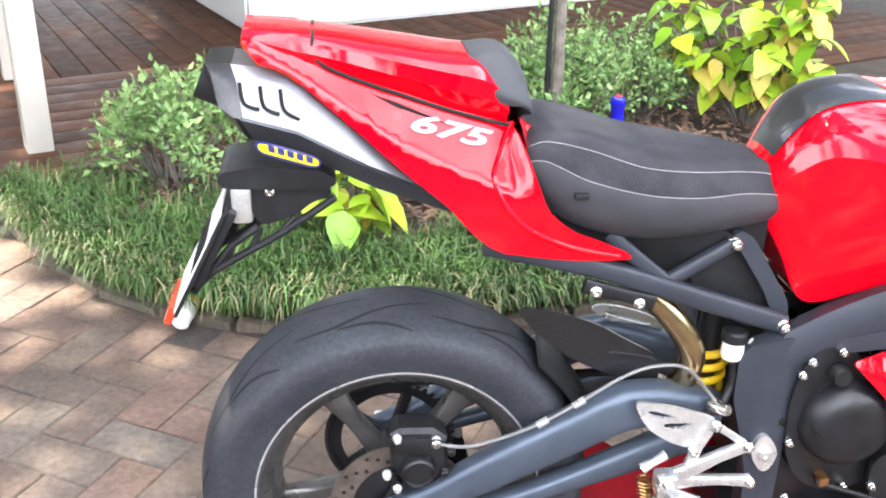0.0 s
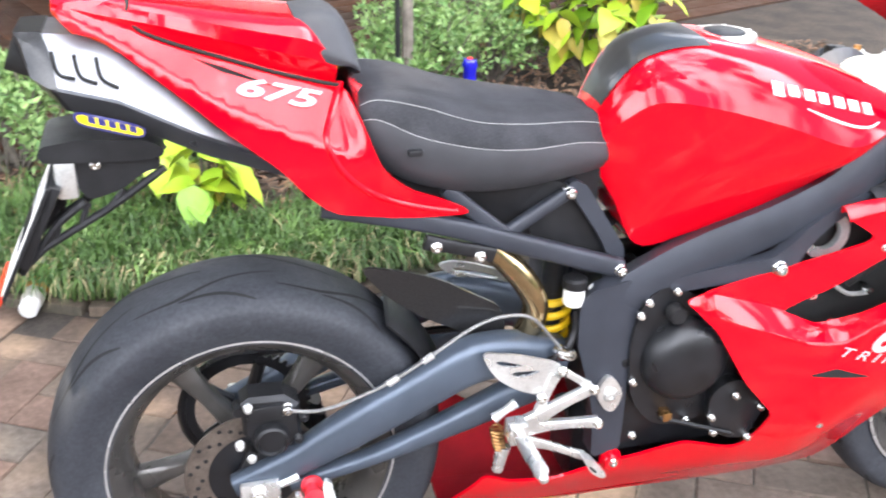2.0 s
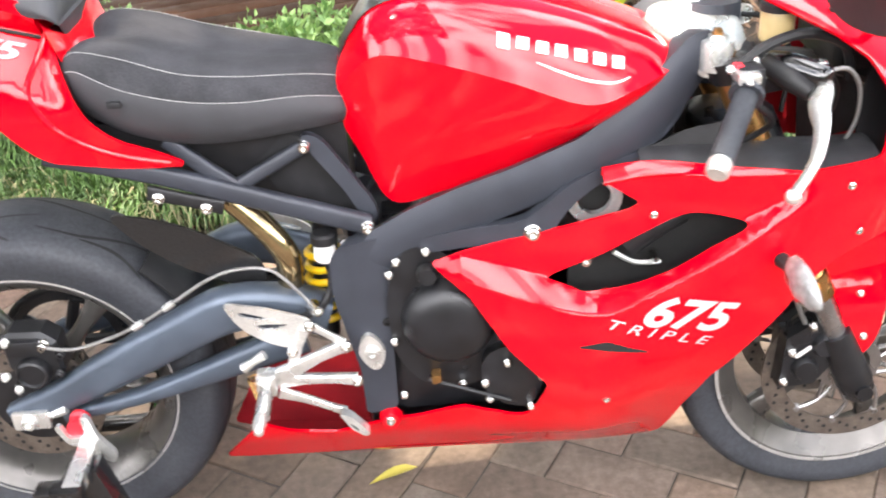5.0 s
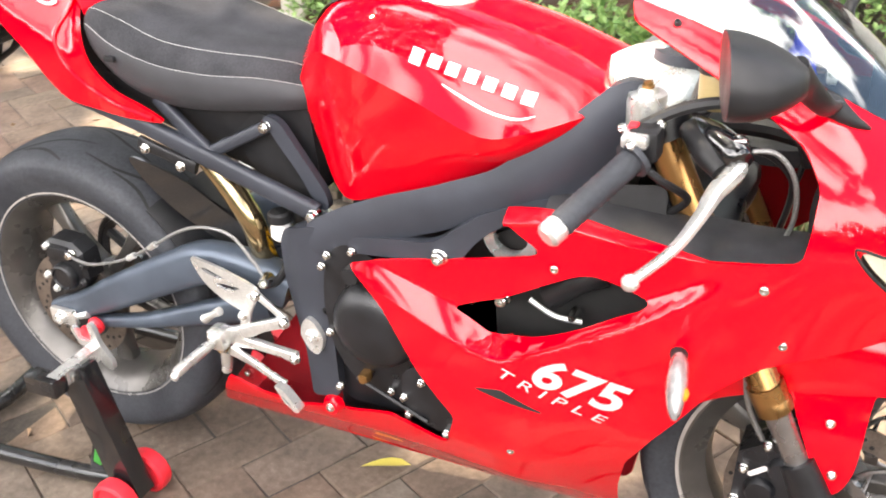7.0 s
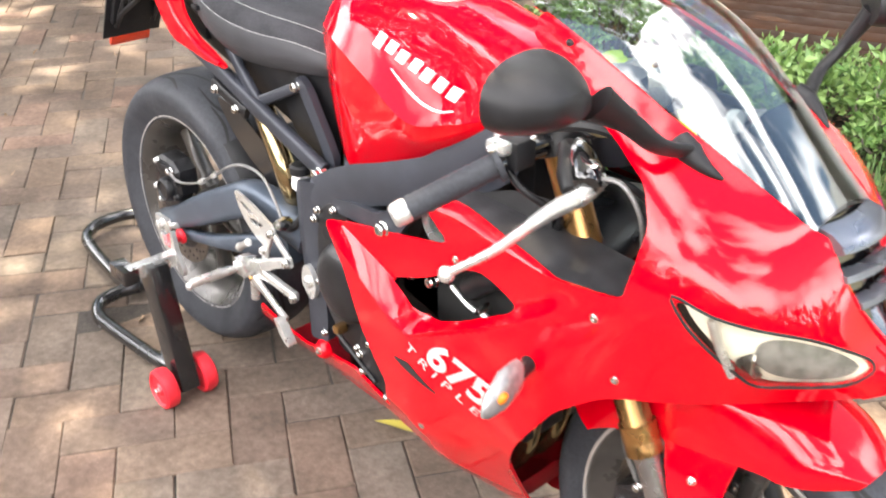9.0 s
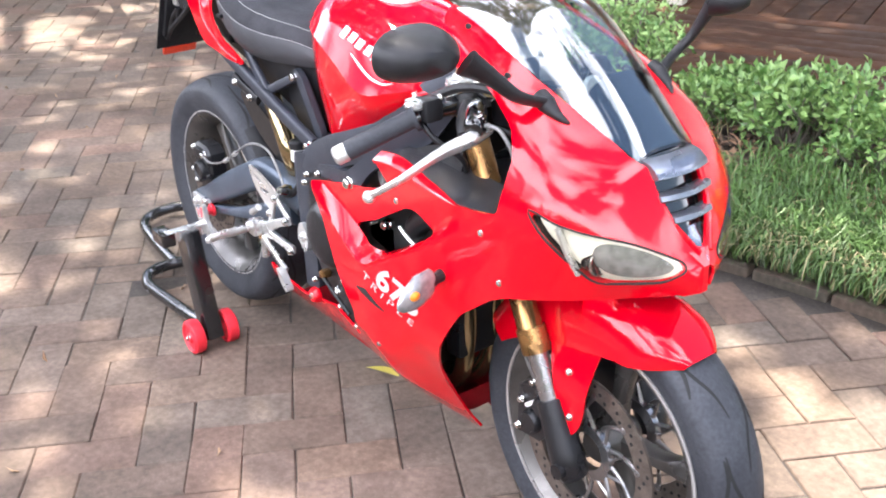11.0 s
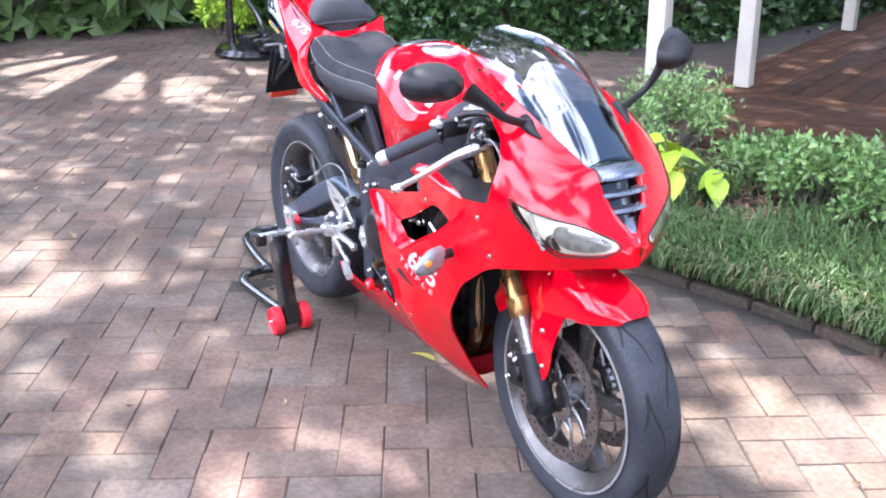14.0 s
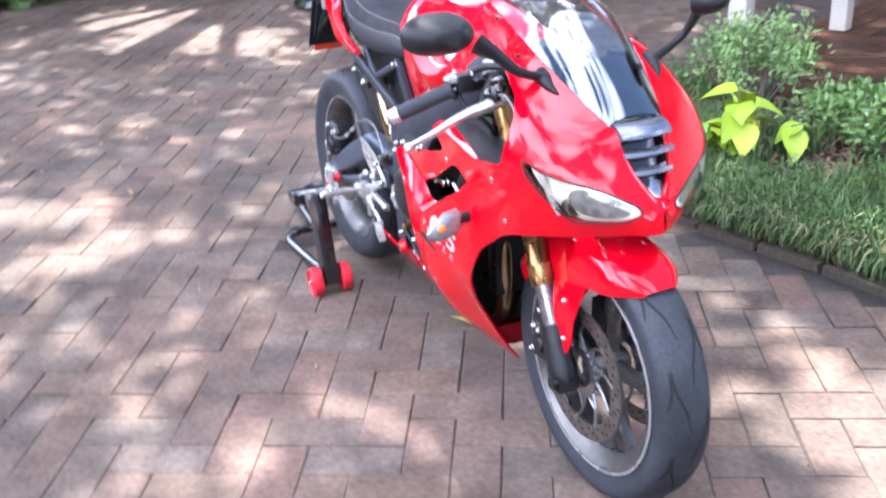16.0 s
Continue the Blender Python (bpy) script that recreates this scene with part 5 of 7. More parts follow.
for row in zip(*lines):
    c = chain([(0, v.y, v.z) for v in row], 8)
    zz = [v.z for v in c]
    nose_tab.append((row[0].x, zz[0], zz[-1], [(zz[0] - q) / (zz[0] - zz[-1]) for q in zz], [v.y for v in c]))
nose_xs = [q[0] for q in nose_tab]


def nose_depth(x, z):
    i = min(max(int(np.searchsorted(nose_xs, x)) - 1, 0), len(nose_tab) - 2)
    a, b = nose_tab[i], nose_tab[i + 1]
    k = min(1, max(0, (x - a[0]) / (b[0] - a[0])))
    t = (a[1] + (b[1] - a[1]) * k - z) / ((a[1] - a[2]) + ((b[1] - b[2]) - (a[1] - a[2])) * k)

    def over(q, r):
        if t < 0:
            return r[0] + t * (r[2] - r[0]) / (q[2] - q[0])
        return float(np.interp(t, q, r)) if t <= 1 else r[-1] + (t - 1) * (r[-1] - r[-3]) / (q[-1] - q[-3])
    return over(a[3], a[4]) * (1 - k) + over(b[3], b[4]) * k


def body_depth(x, z):
    """Side fairing and nose as one flowing form."""
    w = 1.0 if z > 0.80 else smoothstep(1.19, 1.31, x)
    if w >= 1:
        return nose_depth(x, z)
    return fair_depth(x, z) if w <= 0 else fair_depth(x, z) * (1 - w) + nose_depth(x, z) * w


def far_body(x, z):
    """The far side swells a little more towards the nose, as the machine is turned."""
    return body_depth(x, z) * (1 + 0.2 * smoothstep(1.12, 1.32, x))


BODY = [(0.931, 0.735), (1.002, 0.746), (1.113, 0.740), (1.22, 0.744), (1.316, 0.762), (1.322, 0.80), (1.324, 0.85), (1.30, 0.89), (1.25, 0.925), (1.16, 0.972), (1.083, 1.012), (1.075, 1.034), (1.16, 1.004), (1.25, 0.966), (1.32, 0.93), (1.37, 0.902), (1.42, 0.874), (1.472, 0.842), (1.50, 0.792), (1.535, 0.73), (1.557, 0.70), (1.555, 0.657), (1.465, 0.637), (1.38, 0.622), (1.32, 0.612), (1.285, 0.596), (1.225, 0.549), (1.155, 0.45), (1.112, 0.37), (1.088, 0.27), (1.078, 0.20), (1.07, 0.152), (1.03, 0.142), (0.96, 0.142), (0.794, 0.140), (0.587, 0.143), (0.32, 0.158), (0.283, 0.165), (0.33, 0.24), (0.37, 0.30), (0.42, 0.27), (0.498, 0.257), (0.579, 0.288), (0.64, 0.30), (0.713, 0.33), (0.80, 0.302), (0.82, 0.308), (0.849, 0.390), (0.788, 0.461), (0.730, 0.558), (0.673, 0.616), (0.76, 0.637), (0.875, 0.663), (0.973, 0.690), (0.985, 0.70), (0.948, 0.724)]
HOLE = [(0.842, 0.575), (0.876, 0.592), (0.927, 0.613), (1.001, 0.656), (1.045, 0.680), (1.076, 0.682), (1.136, 0.668), (1.14, 0.661), (1.09, 0.631), (1.042, 0.602), (0.99, 0.574), (0.945, 0.553), (0.905, 0.550), (0.868, 0.560)]
LAMP = [(1.371, 0.785), (1.413, 0.769), (1.454, 0.757), (1.497, 0.743), (1.53, 0.72), (1.542, 0.708), (1.546, 0.696), (1.532, 0.684), (1.514, 0.679), (1.487, 0.675), (1.454, 0.672), (1.438, 0.692), (1.412, 0.727), (1.387, 0.757)]
band = lambda x: ramp(x) * (1.0 - 0.45 * smoothstep(0.88, 1.0, x))
SCREWS = [(1.005, 0.678), (0.942, 0.356), (1.307, 0.637), (1.279, 0.719)]
for s in (-1, 1):
    form = body_depth if s < 0 else far_body
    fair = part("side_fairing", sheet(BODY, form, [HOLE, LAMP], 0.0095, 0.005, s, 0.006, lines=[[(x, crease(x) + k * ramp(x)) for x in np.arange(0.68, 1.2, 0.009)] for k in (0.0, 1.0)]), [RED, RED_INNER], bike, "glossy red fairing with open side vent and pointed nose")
    true_normals(fair, form, s)
    part("vent_lip", tube([(x, s * (fair_depth(x, crease(x)) - 0.0005), crease(x) + 0.0005) for x in np.arange(0.74, 1.18, 0.02)], [0.0006] + [0.0018] * 20 + [0.0006], 8, 4), RED, fair)
    bands = [chain([(x, s * (fair_depth(x, crease(x) + t * band(x)) + 0.003 - 0.0012 * abs(2 * t - 1)), crease(x) + t * band(x)) for x in np.arange(0.72, 1.17, 0.05)], 5) for t in (0.0, 0.12, 0.5, 0.88, 1.0)]
    part("vent_chamfer", skin([list(q) for q in zip(*bands)], False, False), RED, fair, "", 35)
    top = chain([(0.931, 0, 0.735), (1.002, 0, 0.746), (1.113, 0, 0.740), (1.21, 0, 0.743)], 6)
    rows = []
    for i, q in enumerate(top):
        g = 1.0 - 0.85 * (i / (len(top) - 1)) ** 2
        rows.append([Vector((q.x, s * (fair_depth(q.x, q.z) + dy * g), q.z + dz * g)) for dy, dz in ((0.001, -0.006), (0.003, -0.001), (0.0015, 0.002), (-0.018, 0.014), (-0.021, 0.0135), (-0.022, 0.0))])
    part("wing_edge", skin(rows, False, False), RED, fair, "", 35)
    part("vent_slot", sheet([(0.891, 0.471), (0.936, 0.483), (1.003, 0.459), (0.945, 0.465)], lambda x, z: fair_depth(x, z) + 0.002, (), 0.02, 0.002, s, 0.004), RECESS_BLACK, fair)
    for x, z in SCREWS:
        part("screw", bolt((x, s * (form(x, z) + 0.0005), z), 0.0058, 0.0025, (0, s, 0)), CHROME, fair)
    # Sheet added to close the vent; near-black stands in for its shaded depth.
    part("vent_inner", slab([(0.80, 0.52), (0.86, 0.66), (1.0, 0.735), (1.19, 0.735), (1.185, 0.60), (1.08, 0.50), (0.93, 0.49)], s * 0.115, s * 0.11, 0.01), RECESS_BLACK, fair, "near-black sheet added behind the vent for its shaded depth")
    part("vent_duct", tube([(0.98, s * 0.125, 0.60), (1.02, s * 0.13, 0.635), (1.06, s * 0.125, 0.655)], 0.022, 12), BLACK, fair)
    part("vent_rod", tube([(0.955, s * 0.145, 0.598), (0.99, s * 0.14, 0.575), (1.03, s * 0.135, 0.57)], 0.004, 6), ALU, fair)
    for x, z in ((0.868, 0.580), (0.912, 0.588), (1.02, 0.585)):
        part("vent_bolt", bolt((x, s * 0.142, z), 0.011 if x > 0.9 and x < 1 else 0.007, 0.012, (0, s, 0)), CHROME, fair)
    rows = []
    for x, zo, yi, zi in ((0.985, 0.752, 0.125, 0.772), (1.05, 0.751, 0.12, 0.772), (1.113, 0.748, 0.115, 0.770), (1.18, 0.744, 0.115, 0.764), (1.25, 0.747, 0.12, 0.762), (1.318, 0.760, 0.13, 0.768)):
        yo = form(x, zo) - 0.006
        rows.append([Vector((x, s * (yo + (yi - yo) * t), zo - 0.003 + (zi - zo) * t + 0.006 * math.sin(math.pi * t))) for t in (0, 0.15, 0.4, 0.7, 1.0)] + [Vector((x, s * yi, zi - 0.03))])
    part("inner_ledge", skin(rows, False, False), LEDGE, fair, "black inner fairing ledge", 50)
    for w, org, wide, ang, tall in (("675", (0.986, 0.511), 0.138, -10, 0.88), ("TRIPLE", (0.936, 0.508), 0.163, -16, 0.7)):
        word = lettering(w if w == "675" else "T R I P L E", wide, 0.3 if s < 0 else -0.3, 0.03 if w == "675" else 0.0)
        if s > 0:
            for v in word.verts:
                v.co.x = wide - v.co.x
        part("fairing_lettering", on_sheet(word, org, ang, fair_depth, 0.002, s, tall), SILVER_DECAL, fair, "silver lettering")
    ind = part("indicator_stem", tube([(1.182, s * 0.205, 0.613), (1.19, s * 0.235, 0.612), (1.195, s * 0.255, 0.611)], [0.014, 0.010, 0.012], 10), BLACK, fair, "black indicator stem")
    part("indicator", skin([[Vector((1.192 + ox + lx * 0.7, s * (0.240 + 0.088 * t), 0.612 + lz - 0.016 * t)) for lx, lz in ((r * math.cos(a), r * 1.5 * math.sin(a)) for a in (k * math.pi / 6 for k in range(12)))] for t, r, ox in ((0, 0.011, 0), (0.15, 0.019, 0.002), (0.5, 0.021, 0.006), (0.85, 0.013, 0.012), (1.0, 0.004, 0.016))]), INDICATOR, ind, "clear pointed indicator lens", 60)
    part("bulb", ball((1.207, s * 0.295, 0.606), (0.010, 0.012, 0.010), 10), AMBER, ind, "amber bulb")
    lamp = part("headlamp_bowl", sheet([(x * 0.985 + 1.46 * 0.015, z * 0.985 + 0.715 * 0.015) for x, z in LAMP], lambda x, z: form(x, z) - 0.015, (), 0.012, 0.003, s, 0.01), LAMP_INSIDE, fair, "headlamp with bright reflector")
    lens = part("lens", sheet(LAMP, lambda x, z: form(x, z) + 0.0015, (), 0.010, 0.0025, s, 0.006), CLEAR, lamp, "clear headlamp lens")
    lens.visible_shadow = False
    yb = form(1.455, 0.705) - 0.022
    part("low_beam", sheet([(1.462, 0.745), (1.50, 0.734), (1.53, 0.712), (1.537, 0.696), (1.51, 0.686), (1.475, 0.684), (1.455, 0.70), (1.452, 0.725)], lambda x, z: form(x, z) - 0.011, (), 0.012, 0.003, s, 0.01), INDICATOR, lamp, "grey mirror-bright low beam")
    part("projector", lathe([(0, 0.004), (0.018, 0.004), (0.022, 0.010), (0.022, 0.03), (0, 0.03)], (1.425, s * yb, 0.706), 'x', 20, False), GLOSS_BLACK, lamp, "dark projector lens")
    part("projector_ring", lathe([(0.020, 0.028), (0.023, 0.028), (0.023, 0.031), (0.020, 0.031)], (1.425, s * yb, 0.706), 'x', 24), CHROME, lamp)
    part("divider", tube([(1.412, s * (form(1.412, 0.765) - 0.006), 0.762), (1.425, s * (form(1.425, 0.72) - 0.006), 0.72), (1.432, s * (form(1.432, 0.69) - 0.006), 0.685)], 0.006, 8, 4), ALU, lamp)
    part("lamp_rim", tube([(x, s * (form(x, z) + 0.0002), z) for x, z in LAMP], 0.0020, 6, 3, True), RECESS_BLACK, lamp)
    for x, z in ((1.133, 1.006), (1.248, 0.952)):
        part("screen_bolt", bolt((x, s * (form(x, z) + 0.001), z), 0.005, 0.004, (0, s * 0.6, 0.8)), BLACK, fair)
    part("inner_nose", sheet([(1.31, 0.80), (1.33, 0.87), (1.42, 0.85), (1.48, 0.76), (1.44, 0.68), (1.32, 0.64)], lambda x, z: nose_depth(x, z) * 0.6, (), 0.03, 0.003, s, 0.01), BLACK, fair)
# Floor added so that bright paving does not show through the open belly.
part("belly_pan", skin([[Vector((x, y * w, z)) for y, z in ((-1.0, zz), (-0.5, zz - 0.008), (0.5, zz - 0.008), (1.0, zz), (0.5, zz - 0.002), (-0.5, zz - 0.002))] for x, zz, w in ((0.32, 0.168, fair_depth(0.32, 0.168)), (0.5, 0.160, fair_depth(0.5, 0.16)), (0.8, 0.160, fair_depth(0.8, 0.16)), (0.96, 0.160, fair_depth(0.96, 0.16)), (1.04, 0.19, fair_depth(1.04, 0.19)), (1.07, 0.26, fair_depth(1.07, 0.26) * 0.96))]), RED_INNER, bike, "dark red floor added to close the belly fairing")
beak = part("beak", skin([[Vector((x, y, z)) for y, z in ((-w, zt), (w, zt), (w * 1.2, zb), (-w * 1.2, zb))] for x, w, zt, zb in ((1.515, 0.03, 0.728, 0.648), (1.54, 0.022, 0.722, 0.650), (1.557, 0.006, 0.70, 0.656))]), RED, bike, "red nose point", 20)

# -- intake --
ink = part("intake_grille", skin([[Vector((x - 0.018, -w, z)), Vector((x - 0.012, 0, z + 0.004)), Vector((x - 0.018, w, z)), Vector((x - 0.05, w, z - 0.03)), Vector((x - 0.05, -w, z - 0.03))] for x, w, z in ((1.468, 0.062, 0.85), (1.485, 0.056, 0.815), (1.51, 0.042, 0.768), (1.54, 0.018, 0.722))]), GLOSS_BLACK, bike, "black ram-air intake with silver slats")
ink_y = 0.010
for x, w, z in ((1.492, 0.056, 0.796), (1.505, 0.042, 0.764)):
    part("slat", skin([[Vector((x + 0.012 - 3.2 * y * y + dx, ink_y + y, z + 0.004 + dz)) for dx, dz in ((-0.02, -0.006), (-0.014, 0.006), (0.004, 0.005), (0.007, -0.002), (0.0, -0.008))] for y in np.linspace(-w, w, 11)]), SLAT, ink, "silver intake slat", 50)
part("intake_tip", skin([[Vector((x, ink_y - w, z)), Vector((x + 0.008, ink_y, z + 0.004)), Vector((x, ink_y + w, z)), Vector((x - 0.012, ink_y, z - 0.012))] for x, w, z in ((1.506, 0.034, 0.745), (1.522, 0.026, 0.728), (1.546, 0.006, 0.702))]), SLAT, ink, "silver foot of the intake")
part("intake_brow", skin([[Vector((x - 3.0 * y * y, ink_y + y, z)) for x, z in ((1.462, 0.852), (1.482, 0.848), (1.497, 0.838), (1.500, 0.830), (1.494, 0.826), (1.468, 0.836))] for y in np.linspace(-0.056, 0.056, 13)]), SLAT, ink, "silver brow over the intake", 50)
for s in (-1, 1):
    part("intake_edge", tube([(1.466, s * 0.060 + ink_y, 0.838), (1.49, s * 0.052 + ink_y, 0.80), (1.515, s * 0.038 + ink_y, 0.758), (1.542, s * 0.012 + ink_y, 0.715)], [0.0045, 0.004, 0.0045, 0.006], 8, 5), RED, ink)

# -- screen --
SCR = [(1.06, 0.102, 1.036, 0.046), (1.16, 0.104, 1.004, 0.066), (1.25, 0.104, 0.968, 0.070), (1.33, 0.09, 0.926, 0.054), (1.40, 0.073, 0.886, 0.032), (1.458, 0.056, 0.852, 0.010)]
rows = []
edge = chain([(x, w, z) for x, w, z, _ in SCR], 6)
rise = chain([(q[3], 0, 0) for q in SCR], 6)
for e, h in zip(edge, rise):
    rows.append([Vector((e.x - 0.012 * (1 - u * u) * (1 if e.x < 1.2 else 0.3), e.y * u * (1.0 if u < 0 else 1.17), e.z + h.x * (1 - abs(u) ** (2.4 if u < 0 else 3.2)))) for u in np.linspace(-1, 1, 33)])
scr = part("windscreen", skin(rows, False, False), SCREEN, bike, "lightly tinted curved windscreen", 60)
scr.visible_shadow = False
md = scr.modifiers.new("thickness", 'SOLIDIFY')
md.thickness = 0.003
part("screen_base", skin([[v + Vector((0, 0, -0.006)) for v in r] for r in rows[20:]], False, False), GLOSS_BLACK, bike, "black band at the foot of the screen", 60)
part("instrument_panel", block((1.28, -0.08, 0.84), (1.36, 0.08, 0.90), 0.015, None), BLACK, bike, "black instrument panel behind the screen")
part("tachometer", lathe([(0, 0.0), (0.013, 0.0), (0.015, 0.003), (0.015, 0.012), (0, 0.012)], (1.30, -0.005, 0.925), 'x', 28, False), WHITE, bike, "pale round dial")
part("nose_stay", tube([(1.14, 0, 0.84), (1.25, 0, 0.84), (1.38, 0, 0.80), (1.47, 0, 0.72)], 0.016, 10), BLACK, bike)

# -- mirrors --
for s in (-1, 1):
    foot = [(1.362, 0.897), (1.342, 0.907), (1.320, 0.920), (1.303, 0.932)]
    base = part("mirror_base", tube([(x, s * (nose_depth(x, z) * (1.0 if s < 0 else 1.2) + 0.001), z) for x, z in foot], [0.002, 0.009, 0.016, 0.012], 12), BLACK, bike, "black mirror foot on the nose")
    part("mirror_stalk", tube([(1.322, s * (nose_depth(1.322, 0.920) - 0.002), 0.920), (1.315, s * 0.166, 0.941), (1.296, s * 0.200, 0.972), (1.278, s * 0.235, 0.998)] if s < 0 else [(1.320, s * nose_depth(1.320, 0.920) * 1.2, 0.920), (1.30, s * 0.20, 0.94), (1.31, s * 0.228, 0.968), (1.335, s * 0.24, 1.02)], [0.011, 0.012, 0.015, 0.026] if s < 0 else [0.012, 0.010, 0.010, 0.016], 14, flat=0.62 if s < 0 else 0.8), BLACK, base)
    c = Vector((1.256, -0.292, 1.014)) if s < 0 else Vector((1.352, 0.258, 1.045))
    shell = bmesh.new()
    rings = []
    for i in range(12):
        t = i / 11
        r = math.sin(math.pi * (0.06 + 0.44 * t)) ** 0.6
        ring = []
        for a in (k * math.pi / 14 for k in range(28)):
            w, h = math.copysign(abs(math.cos(a)) ** 0.8, math.cos(a)), math.copysign(abs(math.sin(a)) ** 0.85, math.sin(a))
            slim = 1.0 - 0.22 * max(0, w * -s) ** 2
            ring.append(c + Vector((0.045 - 0.078 * t, 0, 0)) + Matrix.Rotation(radians(14 if s < 0 else 35), 3, 'Z') @ Vector((0, 0.086 * r * w, 0.041 * r * h * slim - 0.006 * w * -s)))
        rings.append(ring)
    skin(rings, True, True, shell)
    part("mirror_shell", shell, BLACK, base, "matt black mirror housing", 50)

# -- front end --
fork_dir = Vector((-0.425, 0, 0.905)).normalized()
for s in (-1, 1):
    foot = Vector((1.385, s * 0.106, 0.295))
    leg = part("fork_upper", tube([foot + fork_dir * 0.195, foot + fork_dir * 0.215, foot + fork_dir * 0.22, foot + fork_dir * 0.655], [0.026, 0.026, 0.0225, 0.0225], 24, 0), GOLD, bike, "gold anodised fork tube")
    part("fork_collar", tube([foot + fork_dir * 0.195, foot + fork_dir * 0.24], 0.026, 24, 0), GOLD, leg)
    part("fork_slider", tube([foot + fork_dir * 0.06, foot + fork_dir * 0.2], 0.0185, 20, 0), STANCHION, leg, "polished steel fork stanchion")
    part("fork_bottom", tube([foot + fork_dir * -0.035 + Vector((0, s * -0.004, 0)), foot, foot + fork_dir * 0.05, foot + fork_dir * 0.11], [0.026, 0.032, 0.029, 0.026], 16, 4), ENGINE, leg, "black fork bottom casting")
    part("axle_clamp", lathe([(0, 0), (0.014, 0), (0.014, s * 0.012), (0, s * 0.012)], (1.393, s * 0.13, 0.285), 'y', 12, False), ENGINE, leg)
    calp = part("front_caliper", skin([[Vector((1.31 + dx, s * yy, 0.345 + dz)) for dx, dz in ((-0.055, -0.06), (0.005, -0.055), (0.045, 0.0), (0.05, 0.055), (0.0, 0.075), (-0.05, 0.04))] for yy in (0.045, 0.052, 0.098, 0.108)]), ENGINE, leg, "black four-piston front caliper", 25)
    for k in range(2):
        p = Vector((1.295 + 0.03 * k, s * 0.108, 0.325 + 0.045 * k))
        part("piston_bulge", lathe([(0, s * 0.012), (0.018, s * 0.012), (0.022, s * 0.006), (0.023, 0), (0, 0)], p, 'y', 20, False), ENGINE, calp)
    for p in ((1.262, 0.30), (1.345, 0.40), (1.30, 0.41), (1.27, 0.36)):
        part("bolt", bolt((p[0], s * 0.112, p[1]), 0.007, 0.006, (0, s, 0)), CHROME, calp)
    part("caliper_bar", sheet([(1.275, 0.352), (1.30, 0.372), (1.305, 0.366), (1.28, 0.346)], lambda x, z: 0.1105, (), 0.02, 0.001, s, 0.002), WHITE_DECAL, calp)
    part("front_hose", tube([(1.29, s * 0.10, 0.41), (1.265, s * 0.105, 0.47), (1.25, s * 0.10, 0.56), (1.20, s * 0.08, 0.68)], 0.0045, 8), BRAID, bike)
for z, name in ((0.902, "top_yoke"), (0.745, "lower_yoke")):
    t = (z - 0.295) / fork_dir.z
    x = 1.385 + fork_dir.x * t
    yk = bmesh.new()
    limb_pts = [(x + 0.004, -0.112, z - 0.022), (x + 0.004, -0.09, z - 0.016), (x - 0.008, -0.05, z), (x - 0.012, 0, z + 0.004), (x - 0.008, 0.05, z), (x + 0.004, 0.09, z - 0.016), (x + 0.004, 0.112, z - 0.022)]
    rr = []
    for (px, py, pz), w in zip(limb_pts, (0.032, 0.046, 0.060, 0.070, 0.060, 0.046, 0.032)):
        rr.append([Vector((px + w * math.copysign(abs(math.cos(a)) ** 0.6, math.cos(a)), py, pz + 0.024 * math.copysign(abs(math.sin(a)) ** 0.6, math.sin(a)))) for a in (k * math.pi / 8 for k in range(16))])
    skin(rr, True, True, yk)
    y = part(name, yk, ALU if z > 0.9 else ENGINE, bike, "bright cast top yoke" if z > 0.9 else "dark lower yoke")
    if z > 0.9:
        for s in (-1, 1):
            part("fork_cap", lathe([(0, 0.03), (0.012, 0.03), (0.014, 0.024), (0.024, 0.022), (0.026, 0.012), (0.026, -0.02), (0, -0.02)], (x, s * 0.106, z - 0.012), 'z', 20, False), ALU, y)
            part("cap_screw", bolt((x, s * 0.106, z + 0.02), 0.008, 0.005, (0, 0, 1)), GOLD, y)
            part("pinch_bolt", bolt((x - 0.034, s * 0.106, z - 0.018), 0.006, 0.006, (-1, 0, 0)), CHROME, y)
        part("stem_nut", lathe([(0, 0.03), (0.014, 0.03), (0.022, 0.022), (0.024, 0.01), (0.024, -0.01), (0, -0.01)], (x - 0.012, 0, z + 0.01), 'z', 6, False), ALU, y)
        part("ignition_barrel", lathe([(0, 0.02), (0.02, 0.02), (0.022, 0.016), (0.022, -0.03), (0, -0.03)], (x + 0.035, 0, z + 0.01), 'z', 20, False), BLACK, y)
